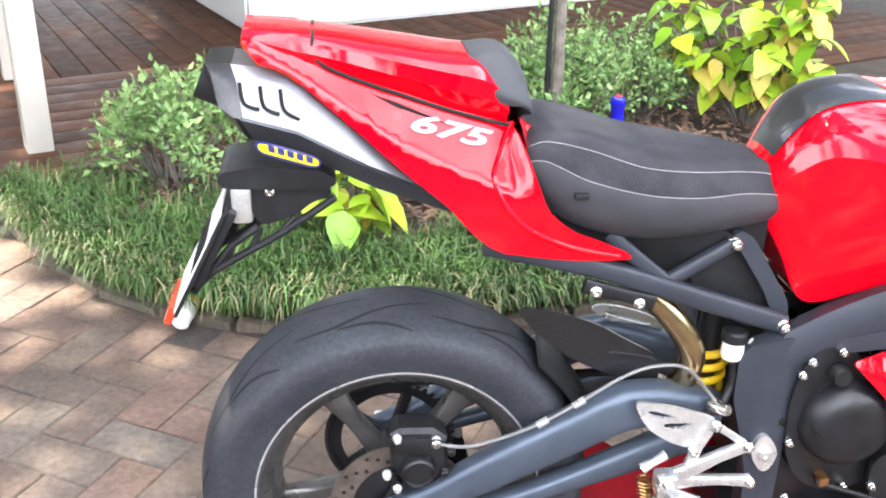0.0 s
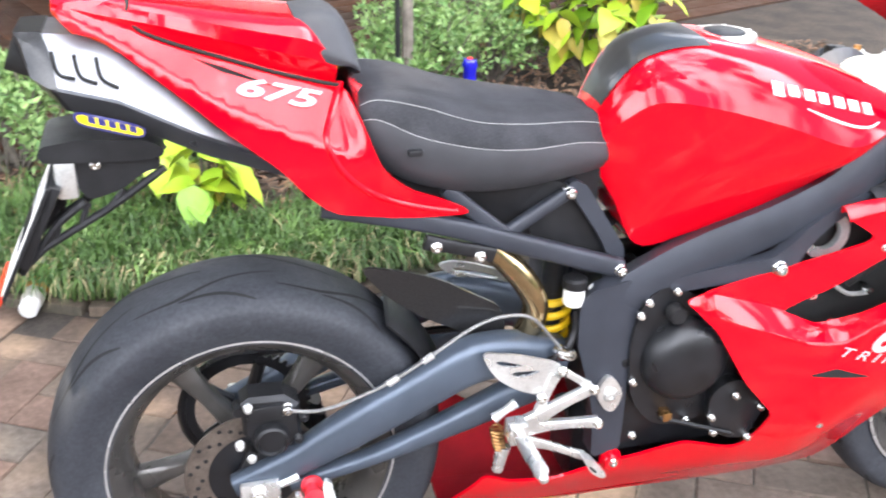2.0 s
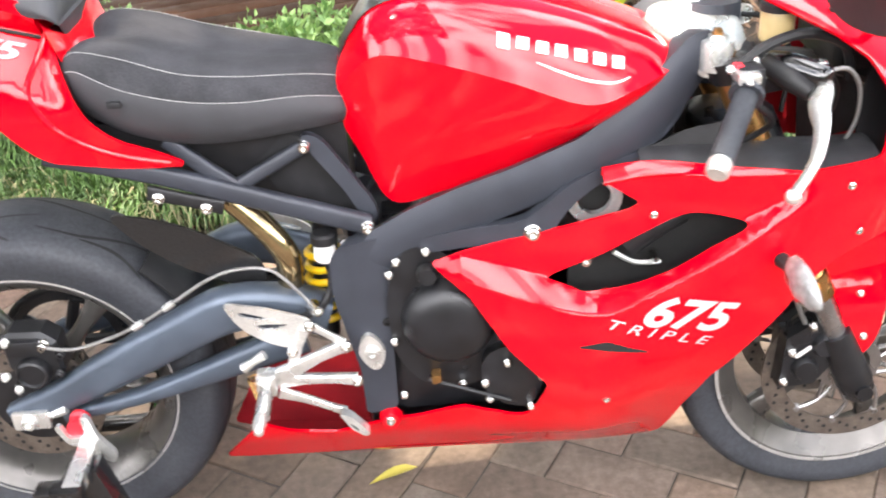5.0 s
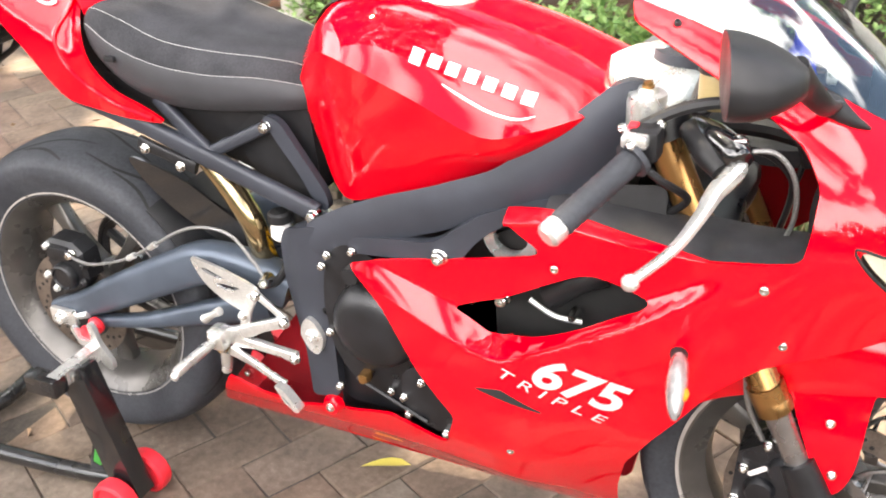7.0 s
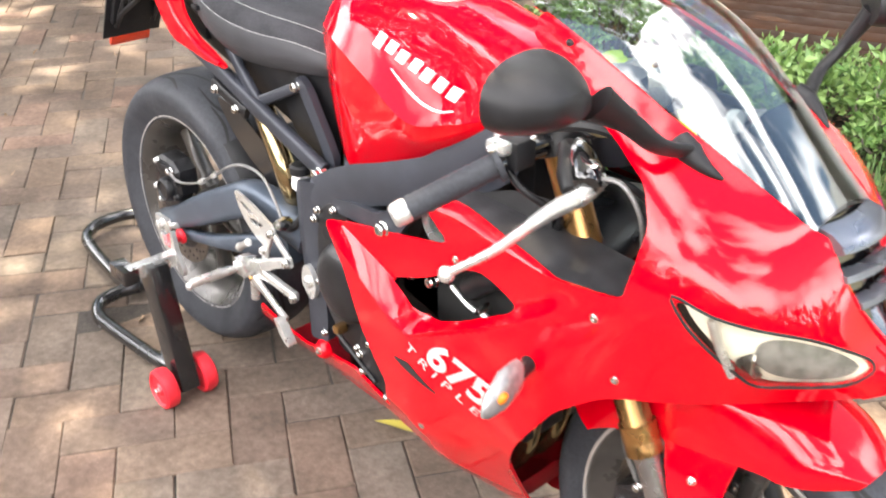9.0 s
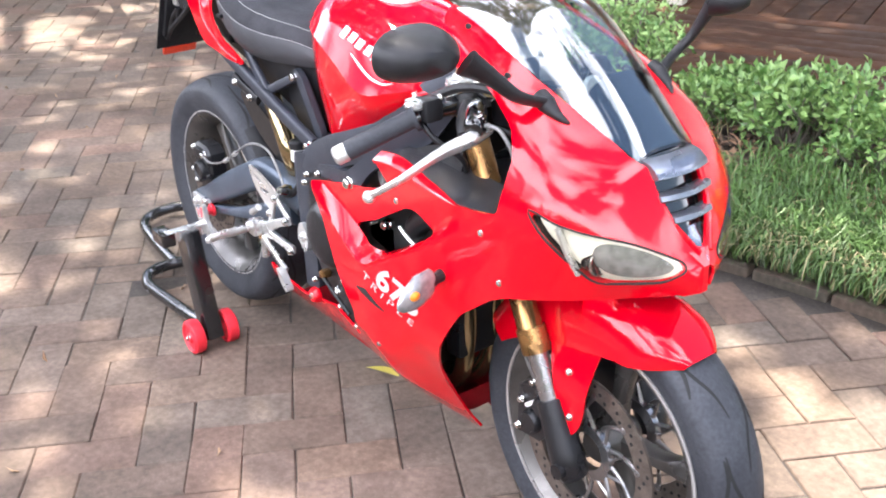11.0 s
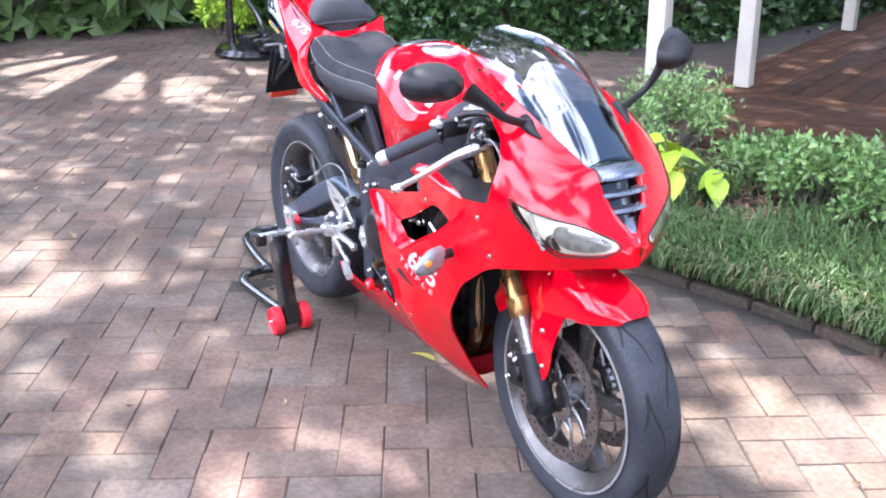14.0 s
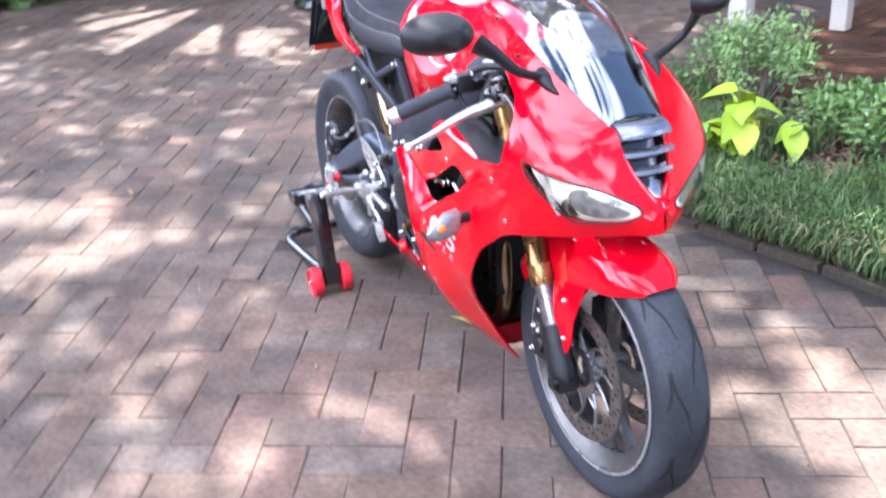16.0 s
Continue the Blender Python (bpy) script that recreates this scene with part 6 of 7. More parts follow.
for s in (-1, 1):
    clip = part("clip_on", tube([(1.125, s * 0.106, 0.875), (1.12, s * 0.16, 0.872), (1.112, s * 0.21, 0.868), (1.056, s * 0.308, 0.819)], [0.013, 0.012, 0.012, 0.012], 12, 3), GLOSS_BLACK, bike, "black clip-on handlebar")
    part("clip_clamp", tube([Vector((1.128, s * 0.106, 0.86)), Vector((1.115, s * 0.106, 0.89))], 0.036, 20, 0), ENGINE, clip)
    a, b = Vector((1.113, s * 0.213, 0.869)), Vector((1.056, s * 0.310, 0.819))
    d = (b - a).normalized()
    rib = []
    for k in range(25):
        rib.append(0.0160 + (0.0009 if k % 2 else 0))
    part("hand_grip", tube([a + d * (b - a).length * k / 24 for k in range(25)], rib, 16, 0), RUBBER, clip, "black ribbed rubber grip")
    part("grip_flange", tube([a - d * 0.004, a + d * 0.004], 0.024, 16, 0), RUBBER, clip)
    part("bar_end", tube([b, b + d * 0.004, b + d * 0.020, b + d * 0.024], [0.0145, 0.0165, 0.016, 0.012], 16, 0), ALU, clip, "silver bar-end weight")
    part("switch_box", block((1.102, s * 0.19 - 0.018, 0.862), (1.14, s * 0.19 + 0.018, 0.902), 0.007), BLACK, clip, "black switch housing")
    part("switch_button", block((1.10, s * 0.19 - 0.007, 0.892), (1.112, s * 0.19 + 0.007, 0.905), 0.002), STAND_RED if s < 0 else BLACK, clip)
    mc = part("brake_master" if s < 0 else "clutch_perch", tube([(1.16, s * 0.135, 0.885), (1.19, s * 0.165, 0.868), (1.212, s * 0.185, 0.855)], [0.014, 0.018, 0.013], 12), BLACK, clip)
    part("lever", tube([(1.222, s * 0.148, 0.862), (1.225, s * 0.185, 0.855), (1.212, s * 0.222, 0.843), (1.205, s * 0.255, 0.83), (1.185, s * 0.295, 0.803), (1.150, s * 0.328, 0.775)], [0.016, 0.020, 0.016, 0.012, 0.010, 0.0095], 10, 6, flat=0.65), ALU, clip, "polished alloy lever")
    part("lever_ball", ball((1.147, s * 0.331, 0.772), (0.011, 0.011, 0.011), 12), ALU, clip)
    part("control_cable", tube([(1.215, s * 0.15, 0.865), (1.255, s * 0.13, 0.86), (1.285, s * 0.1, 0.81), (1.27, s * 0.07, 0.72)], 0.0045, 8), BLACK, clip)
part("master_cylinder", tube([(1.165, -0.125, 0.886), (1.195, -0.150, 0.882), (1.228, -0.178, 0.874), (1.236, -0.186, 0.872)], [0.012, 0.019, 0.019, 0.012], 14, 3), GLOSS_BLACK, bike, "black brake master cylinder")
part("lever_pivot", bolt((1.226, -0.170, 0.888), 0.012, 0.006, (0, -0.2, 1)), CHROME, bike)
part("brake_hose", tube([(1.236, -0.172, 0.878), (1.268, -0.165, 0.878), (1.292, -0.158, 0.845), (1.296, -0.150, 0.79), (1.28, -0.135, 0.735)], 0.0034, 8), BRAID, bike, "grey braided front brake hose")
part("wiring_loom", tube([(1.11, -0.175, 0.895), (1.16, -0.155, 0.918), (1.22, -0.135, 0.922), (1.28, -0.12, 0.895), (1.30, -0.1, 0.84)], 0.008, 8), BLACK, bike, "black sheathed wiring")
part("throttle_cable", tube([(1.10, -0.195, 0.872), (1.14, -0.20, 0.842), (1.17, -0.16, 0.80), (1.13, -0.12, 0.75)], 0.005, 8), BLACK, bike)
part("switch_cap", block((1.098, -0.222, 0.884), (1.130, -0.182, 0.900), 0.005), ALU, bike, "silver switch cover")
for x, y, z, r in ((1.094, -0.196, 0.900, 0.006), (1.112, -0.226, 0.892, 0.005), (1.135, -0.176, 0.902, 0.005)):
    part("switch_screw", bolt((x, y, z), r, 0.004, (-0.3, -0.3, 0.9)), CHROME, bike)
part("infill_panel", sheet([(0.955, 0.728), (0.99, 0.762), (1.06, 0.79), (1.14, 0.80), (1.14, 0.745), (1.05, 0.735)], lambda x, z: 0.145 - 0.25 * (z - 0.74), (), 0.03, 0.004, -1, 0.01), BLACK, bike, "dark infill panel behind the fairing edge")
fl = part("fluid_reservoir", lathe([(0, -0.02), (0.02, -0.02), (0.024, -0.015), (0.024, 0.02), (0.022, 0.026), (0, 0.026)], (1.185, -0.10, 0.922), 'z', 20, False), CUP, bike, "translucent brown brake fluid cup")
part("reservoir_lid", lathe([(0, 0.026), (0.026, 0.026), (0.026, 0.036), (0, 0.038)], (1.185, -0.10, 0.922), 'z', 20, False), BLACK, fl)
part("cup_bracket", tube([(1.15, -0.106, 0.90), (1.17, -0.104, 0.895), (1.185, -0.10, 0.91)], 0.006, 8), BLACK, fl)

# -- front mudguard --
mg = bmesh.new()
rings = []
for k in range(0, 46):
    deg = 54.5 + k * 2.05
    ang = radians(deg)
    t = k / 45
    r0 = 0.308 + 0.008 * min(1, t / 0.2)
    drop = float(np.interp(deg, [54, 60, 68, 78, 90, 105, 125, 147], [0.012, 0.042, 0.072, 0.092, 0.108, 0.112, 0.10, 0.07]))
    wide = 0.084 * (1 - 0.55 * max(0, 0.14 - t) ** 2 / 0.0196)
    ring = []
    for u in np.linspace(-1, 1, 25):
        rr = r0 - drop * abs(u) ** 3.2 + 0.002
        yy = wide * math.sin(u * 1.42) / math.sin(1.42)
        ring.append(FRONT + Vector((rr * math.cos(ang), yy, rr * math.sin(ang))))
    rings.append(ring)
skin(rings, False, False, mg)
guard = part("front_mudguard", mg, RED, bike, "glossy red front mudguard", 60)
md = guard.modifiers.new("thickness", 'SOLIDIFY')
md.thickness = 0.004
for s in (-1, 1):
    wing_form = lambda x, z: 0.078 + 0.030 * smoothstep(0.535, 0.42, z) - 0.10 * max(0, x - 1.40)
    wing = part("mudguard_wing", sheet([(1.300, 0.530), (1.35, 0.555), (1.40, 0.552), (1.432, 0.53), (1.422, 0.498), (1.419, 0.44), (1.414, 0.38), (1.392, 0.340), (1.372, 0.352), (1.345, 0.43), (1.318, 0.49)], wing_form, (), 0.012, 0.004, s, 0.014), RED, guard, "red mudguard side wing")
    true_normals(wing, wing_form, s)
    for p in ((1.375, 0.462), (1.388, 0.382)):
        part("screw", bolt((p[0], s * (wing_form(*p) + 0.001), p[1]), 0.0065, 0.004, (0, s, 0)), CHROME, guard)

# ---- the paved yard and the garden ----
KERB_LINE = [(-2.6, 4.2), (-1.75, 2.95), (-1.40, 2.30), (-1.22, 1.97), (-0.95, 1.56), (-0.73, 1.325), (-0.50, 1.175), (-0.28, 1.10), (0.0, 1.065), (0.30, 1.06), (0.54, 1.11), (0.80, 1.175), (1.04, 1.215), (1.30, 1.245), (1.8, 1.27), (2.6, 1.22), (4.0, 1.0), (7.0, 0.4)]
kerb_pts = chain([(x, y, 0) for x, y in KERB_LINE], 10)


def kerb_y(x):
    return float(np.interp(x, [p.x for p in kerb_pts], [p.y for p in kerb_pts]))


gm = bmesh.new()
bmesh.ops.create_grid(gm, x_segments=2, y_segments=2, size=400)
for v in gm.verts:
    v.co.z = -0.0045
solid("ground", gm, SAND, "sandy ground under and around the paving", "ground", kind="structure")

bed = bmesh.new()
row = [[bed.verts.new((p.x, p.y + 0.02 + d, 0.035 + 0.006 * min(1, d))) for p in kerb_pts] for d in (0.0, 0.15, 0.5, 1.2, 2.4, 3.6)]
for a, b in zip(row, row[1:]):
    for k in range(len(a) - 1):
        bed.faces.new((a[k], a[k + 1], b[k + 1], b[k]))
solid("garden_bed", bed, SOIL, "dark soil of the garden bed", "soil", kind="structure")

kerb = thing("kerb", (0.3, 1.06, 0), "low kerb of weathered bricks along the garden bed", "kerb", kind="structure")
acc, last = 0.0, kerb_pts[0]
dense = [kerb_pts[0]]
for a, b in zip(kerb_pts, kerb_pts[1:]):
    n = max(1, int((b - a).length / 0.01))
    dense += [a + (b - a) * (k + 1) / n for k in range(n)]
i = 0
km = None
while i < len(dense) - 2:
    j = i
    acc = 0
    while j < len(dense) - 1 and acc < 0.235:
        acc += (dense[j + 1] - dense[j]).length
        j += 1
    if acc < 0.2:
        break
    mid, d = (dense[i] + dense[j]) / 2, (dense[j] - dense[i]).normalized()
    if km is None:
        b = block((-0.113, -0.032, -0.05), (0.113, 0.032, 0.042), 0.007)
        km = finish(b, "kerb_brick", KERB)
    ob = new("brick", km)
    ob.parent = kerb
    ob.matrix_parent_inverse = kerb.matrix_world.inverted()
    ob.matrix_world = pose(mid.x - d.y * 0.03, mid.y + d.x * 0.03, random.uniform(-0.024, -0.014), random.uniform(-2, 2), random.uniform(-1, 1), math.degrees(math.atan2(d.y, d.x)) + random.uniform(-1, 1))
    i = j

# -- deck, posts and house --
D0, D1 = Vector((-1.62, 1.98, 0)), Vector((3.9, 4.25, 0))
dv = (D1 - D0).normalized()
dn = Vector((-dv.y, dv.x, 0))
deck = thing("deck", D0, "oiled red-brown timber deck beside the garden", "deck", kind="structure")
bw = 0.14


def plank(p, q, w, z=0.055, t=0.03):
    d = (q - p).normalized()
    m = Matrix(((d.x, -d.y, 0, (p.x + q.x) / 2), (d.y, d.x, 0, (p.y + q.y) / 2), (0, 0, 1, z - t / 2), (0, 0, 0, 1)))
    h = (q - p).length / 2
    return part("plank", block((-h, -w / 2, -t / 2), (h, w / 2, t / 2), 0.004, m), DECK, deck)


for k in range(10):
    a = D0 + dn * (0.07 + k * 0.145)
    for s0, s1 in ((0.42, 2.42 + 0.37 * (k % 3)), (2.425 + 0.37 * (k % 3), 5.95)):
        plank(a + dv * s0, a + dv * s1, bw)
part("fascia", block((0.42, -0.012, -0.1), ((D1 - D0).length, 0.0, 0.04), 0.003, Matrix.Translation(D0) @ Matrix.Rotation(math.atan2(dv.y, dv.x), 4, 'Z')), DECK, deck)
inner = D0 + dn * 1.46
for k in range(37):
    p = inner + dv * (0.50 + k * 0.145)
    plank(p, p + dn * (4.6 if k < 11 else 1.3), bw, 0.052)
house = Vector((-0.52, 4.60, 0))
for name, a, b in (("wall_south", house, house + dv * 6.5), ("wall_west", house, house + dn * 3.0)):
    d = (b - a).normalized()
    L = (b - a).length
    w = thing(name, a, "white painted weatherboard house wall", "wall", kind="structure")
    rot = Matrix.Translation(a) @ Matrix.Rotation(math.atan2(d.y, d.x), 4, 'Z')
    out = -1 if name == "wall_south" else 1
    part("wall_core", block((0, 0.0 if out < 0 else -0.14, 0.0), (L, 0.14 if out < 0 else 0.0, 2.6), 0.0, rot), WALL, w)
    for k in range(14):
        y0 = -0.012 if out < 0 else -0.004
        part("weatherboard", block((0, out * 0.020 if out < 0 else 0.002, 0.07 + 0.18 * k), (L, -0.002 if out < 0 else 0.02, 0.07 + 0.18 * k + 0.176), 0.005, rot), WALL, w)
for i, (x, y) in enumerate(((-1.22, 2.56), (-1.60, 3.66), (-2.75, 6.1))):
    p = thing("veranda_post", (x, y, 0.055), "white painted square timber post on the deck", "post", "veranda posts")
    part("post_shaft", block((x - 0.05, y - 0.05, 0.055), (x + 0.05, y + 0.05, 2.6), 0.006, Matrix.Translation((x, y, 0)) @ Matrix.Rotation(radians(22), 4, 'Z') @ Matrix.Translation((-x, -y, 0))), POST, p)

roof = bmesh.new()
block((0.1, -0.35, 2.6), (7.5, 7.0, 2.72), 0.01, Matrix.Translation(D0) @ Matrix.Rotation(math.atan2(dv.y, dv.x), 4, 'Z') @ Matrix.Translation((0.3, 0.2, 0)), roof)
solid("ceiling", roof, WALL, "white boarded veranda ceiling over the deck", "ceiling", kind="structure")

# -- umbrella stand far back --
us = thing("umbrella_stand", (-4.75, 1.55, 0), "black round parasol stand with a thin pole on the paving", "umbrella stand")
part("base", lathe([(0, 0.0), (0.34, 0.0), (0.35, 0.03), (0.32, 0.07), (0.15, 0.09), (0.06, 0.11), (0, 0.11)], (-4.75, 1.55, 0), 'z', 32, False), STAND_BLACK, us, "heavy black round base")
part("pole", tube([(-4.95, 1.4, 0.03), (-4.95, 1.4, 2.3)], 0.03, 12, 0), STAND_BLACK, us)
part("arm", tube([(-4.95, 1.4, 0.62), (-4.75, 1.55, 0.32), (-4.7, 1.6, 0.12)], 0.02, 8, 4), STAND_BLACK, us)
ub = bmesh.new()
for k in range(3):
    block((-4.9 + 0.22 * k, 1.42, 0.09), (-4.72 + 0.22 * k, 1.75, 0.16), 0.02, None, ub)
part("weight_slab", ub, STAND_BLACK, us)

# -- paddock stand --
ps = thing("paddock_stand", (0.0, 0, 0), "black tubular paddock stand with red castors holding up the rear wheel", "paddock stand")
for s in (-1, 1):
    tilt = Matrix.Translation((0.165, s * 0.226, 0.05)) @ Matrix.Rotation(radians(-14), 4, 'Y')
    arm = part("upright", block((-0.03, -0.022, -0.02), (0.03, 0.022, 0.272), 0.003, tilt), STAND_BLACK, ps, "black box-section upright")
    hd = part("lift_head", block((0.045, s * 0.245 - 0.055, 0.29), (0.115, s * 0.245 - 0.02, 0.325), 0.004) if s < 0 else block((0.045, s * 0.245 + 0.02, 0.29), (0.115, s * 0.245 + 0.055, 0.325), 0.004), STAND_BLACK, ps)
    part("head_tube", tube([(0.10, s * 0.285, 0.312), (0.10, s * 0.17, 0.312)], 0.019, 4, 0), ALU, ps, "plated square cross tube")
    part("bobbin_hook", slab([(0.05, 0.355), (0.068, 0.318), (0.095, 0.315), (0.118, 0.285), (0.135, 0.275), (0.14, 0.295), (0.115, 0.335), (0.108, 0.375), (0.095, 0.375), (0.098, 0.335), (0.07, 0.332), (0.06, 0.36)], s * 0.168, s * 0.178, 0.005), ALU, ps, "silver bobbin hook")
    part("pivot_bolt", bolt((0.105, s * 0.252, 0.305), 0.010, 0.008, (0, s, 0)), CHROME, ps)
    for o in (-0.047, 0.047):
        cst = part("castor", lathe([(0, -0.017), (0.012, -0.017), (0.016, -0.012), (0.034, -0.011), (0.038, -0.017), (0.045, -0.013), (0.047, 0), (0.045, 0.013), (0.038, 0.017), (0.034, 0.011), (0.016, 0.012), (0.012, 0.017), (0, 0.017)], (0.165, s * 0.226 + o, 0.047), 'y', 32, False), STAND_RED, ps, "red plastic castor wheel")
        part("axle_nut", bolt((0.165, s * 0.226 + o + math.copysign(0.016, o), 0.047), 0.008, 0.006, (0, math.copysign(1, o), 0)), CHROME, cst)
    part("gusset", block((-0.02, s * 0.222 - 0.004, 0.05), (0.012, s * 0.222 + 0.004, 0.20), 0.002, Matrix.Translation((0.06, 0, 0)) @ Matrix.Rotation(radians(20), 4, 'Y')), STAND_BLACK, ps)
    tag = part("green_label", block((-0.012, s * 0.222 - 0.006, 0.08), (0.006, s * 0.222 + 0.006, 0.13), 0.001, Matrix.Translation((0.06, 0, 0)) @ Matrix.Rotation(radians(20), 4, 'Y')), GREEN_TAG, ps)
part("base_tube", tube([(0.15, -0.226, 0.055), (0.04, -0.228, 0.04), (-0.17, -0.238, 0.032), (-0.24, -0.236, 0.032), (-0.295, -0.205, 0.032), (-0.31, -0.15, 0.032), (-0.30, -0.085, 0.034), (-0.31, 0.0, 0.034), (-0.30, 0.085, 0.034), (-0.31, 0.15, 0.032), (-0.295, 0.205, 0.032), (-0.24, 0.236, 0.032), (-0.17, 0.238, 0.032), (0.04, 0.228, 0.04), (0.15, 0.226, 0.055)], 0.017, 14, 6), STAND_BLACK, ps, "bent black base tube")
part("handle_loop", tube([(-0.30, -0.118, 0.034), (-0.42, -0.11, 0.032), (-0.60, -0.088, 0.032), (-0.675, -0.06, 0.032), (-0.715, 0.0, 0.032), (-0.712, 0.08, 0.032), (-0.66, 0.13, 0.032), (-0.5, 0.14, 0.032), (-0.30, 0.118, 0.034)], 0.017, 14, 6), STAND_BLACK, ps, "bent black handle loop")

# -- small things on the ground --
can = thing("spray_can", (-0.5, 1.2, 0.03), "orange and white spray can with white cap on the kerb", "can")
can_m = Matrix.Translation((-0.512, 1.115, 0.032)) @ (Vector((0.045, 0.19, 0.05)).to_track_quat('Z', 'Y').to_matrix().to_4x4())
for nm, mat, prof in (("cap", WHITE, [(0, 0), (0.022, 0), (0.025, 0.004), (0.026, 0.035), (0, 0.035)]), ("can_body", CAN_WHITE, [(0, 0.034), (0.027, 0.034), (0.029, 0.042), (0.029, 0.19), (0.024, 0.2), (0, 0.2)]), ("orange_band", AMBER, [(0.0285, 0.075), (0.0297, 0.075), (0.0297, 0.16), (0.0285, 0.16)])):
    cb = lathe(prof, (0, 0, 0), 'z', 24, nm == "orange_band")
    bmesh.ops.transform(cb, matrix=can_m, verts=cb.verts)
    part(nm, cb, mat, can)
bird = bmesh.new()
prof = [(0, 0.0), (0.03, 0.0), (0.04, 0.01), (0.055, 0.05), (0.05, 0.09), (0.03, 0.13), (0.02, 0.17), (0.022, 0.20), (0.026, 0.215), (0.02, 0.235), (0, 0.24)]
lathe(prof, (1.03, 2.30, 0.045), 'z', 20, False, bird)
bmesh.ops.scale(bird, vec=(1.25, 1.25, 1.12), space=Matrix.Translation((-1.03, -2.30, -0.045)), verts=bird.verts)
ball((0.965, 2.29, 0.13), (0.065, 0.03, 0.03), 12, bird)
statue = solid("garden_ornament", bird, BLUE_GLAZE, "glazed cobalt blue ceramic bird ornament with red top", "ornament")
part("red_crest", ball((1.03, 2.30, 0.306), (0.015, 0.015, 0.012), 10), STAND_RED, statue)

# ---- plants ----
def leaf_mesh(name, mat, long, wide, curl=0.25, fold=0.2):
    """One pointed leaf with a folded midrib, growing along +x."""
    bm = bmesh.new()
    rows = []
    for i in range(6):
        t = i / 5
        w = wide * 0.5 * math.sin(math.pi * (0.06 + 0.94 * t) ** 0.8) if 0 < i < 5 else wide * (0.04 if i == 0 else 0.01)
        z = -curl * long * t * t
        rows.append([bm.verts.new((long * t, y, z + fold * abs(y))) for y in (-w, 0, w)])
    for a, b in zip(rows, rows[1:]):
        for k in range(2):
            bm.faces.new((a[k], a[k + 1], b[k + 1], b[k]))
    return finish(bm, name, mat, 80)


def scatter_leaves(name, mat, spots, size, wide=0.45, curl=0.2, parent=None, rng=None, label="", category="", kind=""):
    """Many small leaves in one mesh: spots are (place, outward direction)."""
    rng = rng or np.random.default_rng(3)
    vs, fs = [], []
    for p, d in spots:
        L = size * rng.uniform(0.65, 1.3)
        d = Vector(d) + Vector(rng.normal(0, 0.55, 3))
        d.normalize()
        sd = d.cross(Vector(rng.normal(0, 1, 3))).normalized()
        up = sd.cross(d)
        w = L * wide * 0.5
        p = Vector(p)
        n = len(vs)
        vs += [p, p + d * L * 0.4 + sd * w + up * w * 0.35, p + d * L * 0.45 - up * 0.02 * L, p + d * L * 0.4 - sd * w + up * w * 0.35, p + d * L - up * L * curl]
        fs += [(n, n + 1, n + 2), (n, n + 2, n + 3), (n + 1, n + 4, n + 2), (n + 2, n + 4, n + 3)]
    me = bpy.data.meshes.new(name)
    me.from_pydata([tuple(v) for v in vs], [], fs)
    me.materials.append(mat)
    ob = new(name, me)
    if parent:
        ob.parent = parent
        ob.matrix_parent_inverse = parent.matrix_world.inverted()
    return tagged(ob, label, category, kind=kind)


def shrub(place, width, height, stems, leaves, mat, size, label, seed, name="shrub", lean=(0, 0)):
    """Forking woody stems with rosettes of small leaves at and along their ends."""
    rng = np.random.default_rng(seed)
    x, y, z = place
    t = thing(name, place, label, "shrub")
    spots = []
    for k in range(stems):
        a = rng.uniform(0, 2 * math.pi)
        r = width * 0.5 * math.sqrt(rng.uniform(0.02, 1))
        top = Vector((x + r * math.cos(a) + lean[0], y + r * math.sin(a) + lean[1], z + height * rng.uniform(0.45, 1.0) * (1 - 0.45 * (r / (width * 0.5)) ** 2)))
        base = Vector((x + 0.06 * math.cos(a), y + 0.06 * math.sin(a), z))
        mid = base.lerp(top, 0.5) + Vector((rng.normal(0, 0.03), rng.normal(0, 0.03), 0.03))
        part("stem", tube([base, mid, top], [0.007, 0.005, 0.002], 5, 3), BARK, t)
        path = chain([base, mid, top], 6)
        for _ in range(leaves):
            u = rng.uniform(0.35, 1) ** 0.6
            c = path[min(int(u * (len(path) - 1)), len(path) - 1)]
            d = Vector(rng.normal(0, 1, 3)) + Vector((0, 0, 0.5))
            tw = c + d.normalized() * rng.uniform(0.0, 0.075)
            spots.append((tw, d))
    scatter_leaves("foliage", mat, spots, size, 0.58, 0.1, t, rng)
    return t


shrub((-0.64, 2.16, 0.05), 0.60, 0.52, 30, 75, LEAF_PALE, 0.031, "pale green variegated shrub at the deck's edge", 5)
shrub((0.86, 2.64, 0.05), 0.55, 0.58, 52, 60, LEAF_PALE, 0.031, "dense pale green small-leaved shrub", 6)
shrub((1.28, 2.86, 0.05), 0.6, 0.5, 44, 60, LEAF_PALE, 0.031, "dense pale green small-leaved shrub", 7)
shrub((-0.02, 2.15, 0.05), 0.5, 0.26, 40, 45, LEAF_SMALL, 0.034, "mid-green spreading small-leaved shrub", 8)
shrub((0.32, 2.10, 0.05), 0.5, 0.34, 44, 45, LEAF_SMALL, 0.036, "mid-green spreading small-leaved shrub", 9)
shrub((0.66, 2.10, 0.05), 0.46, 0.38, 40, 45, LEAF_SMALL, 0.036, "mid-green spreading small-leaved shrub beside a young tree", 10)
shrub((-7.9, 0.25, 0.0), 1.5, 1.3, 60, 60, LEAF_BIG, 0.075, "bright yellow-green bushy shrub before the ivy bank", 61)
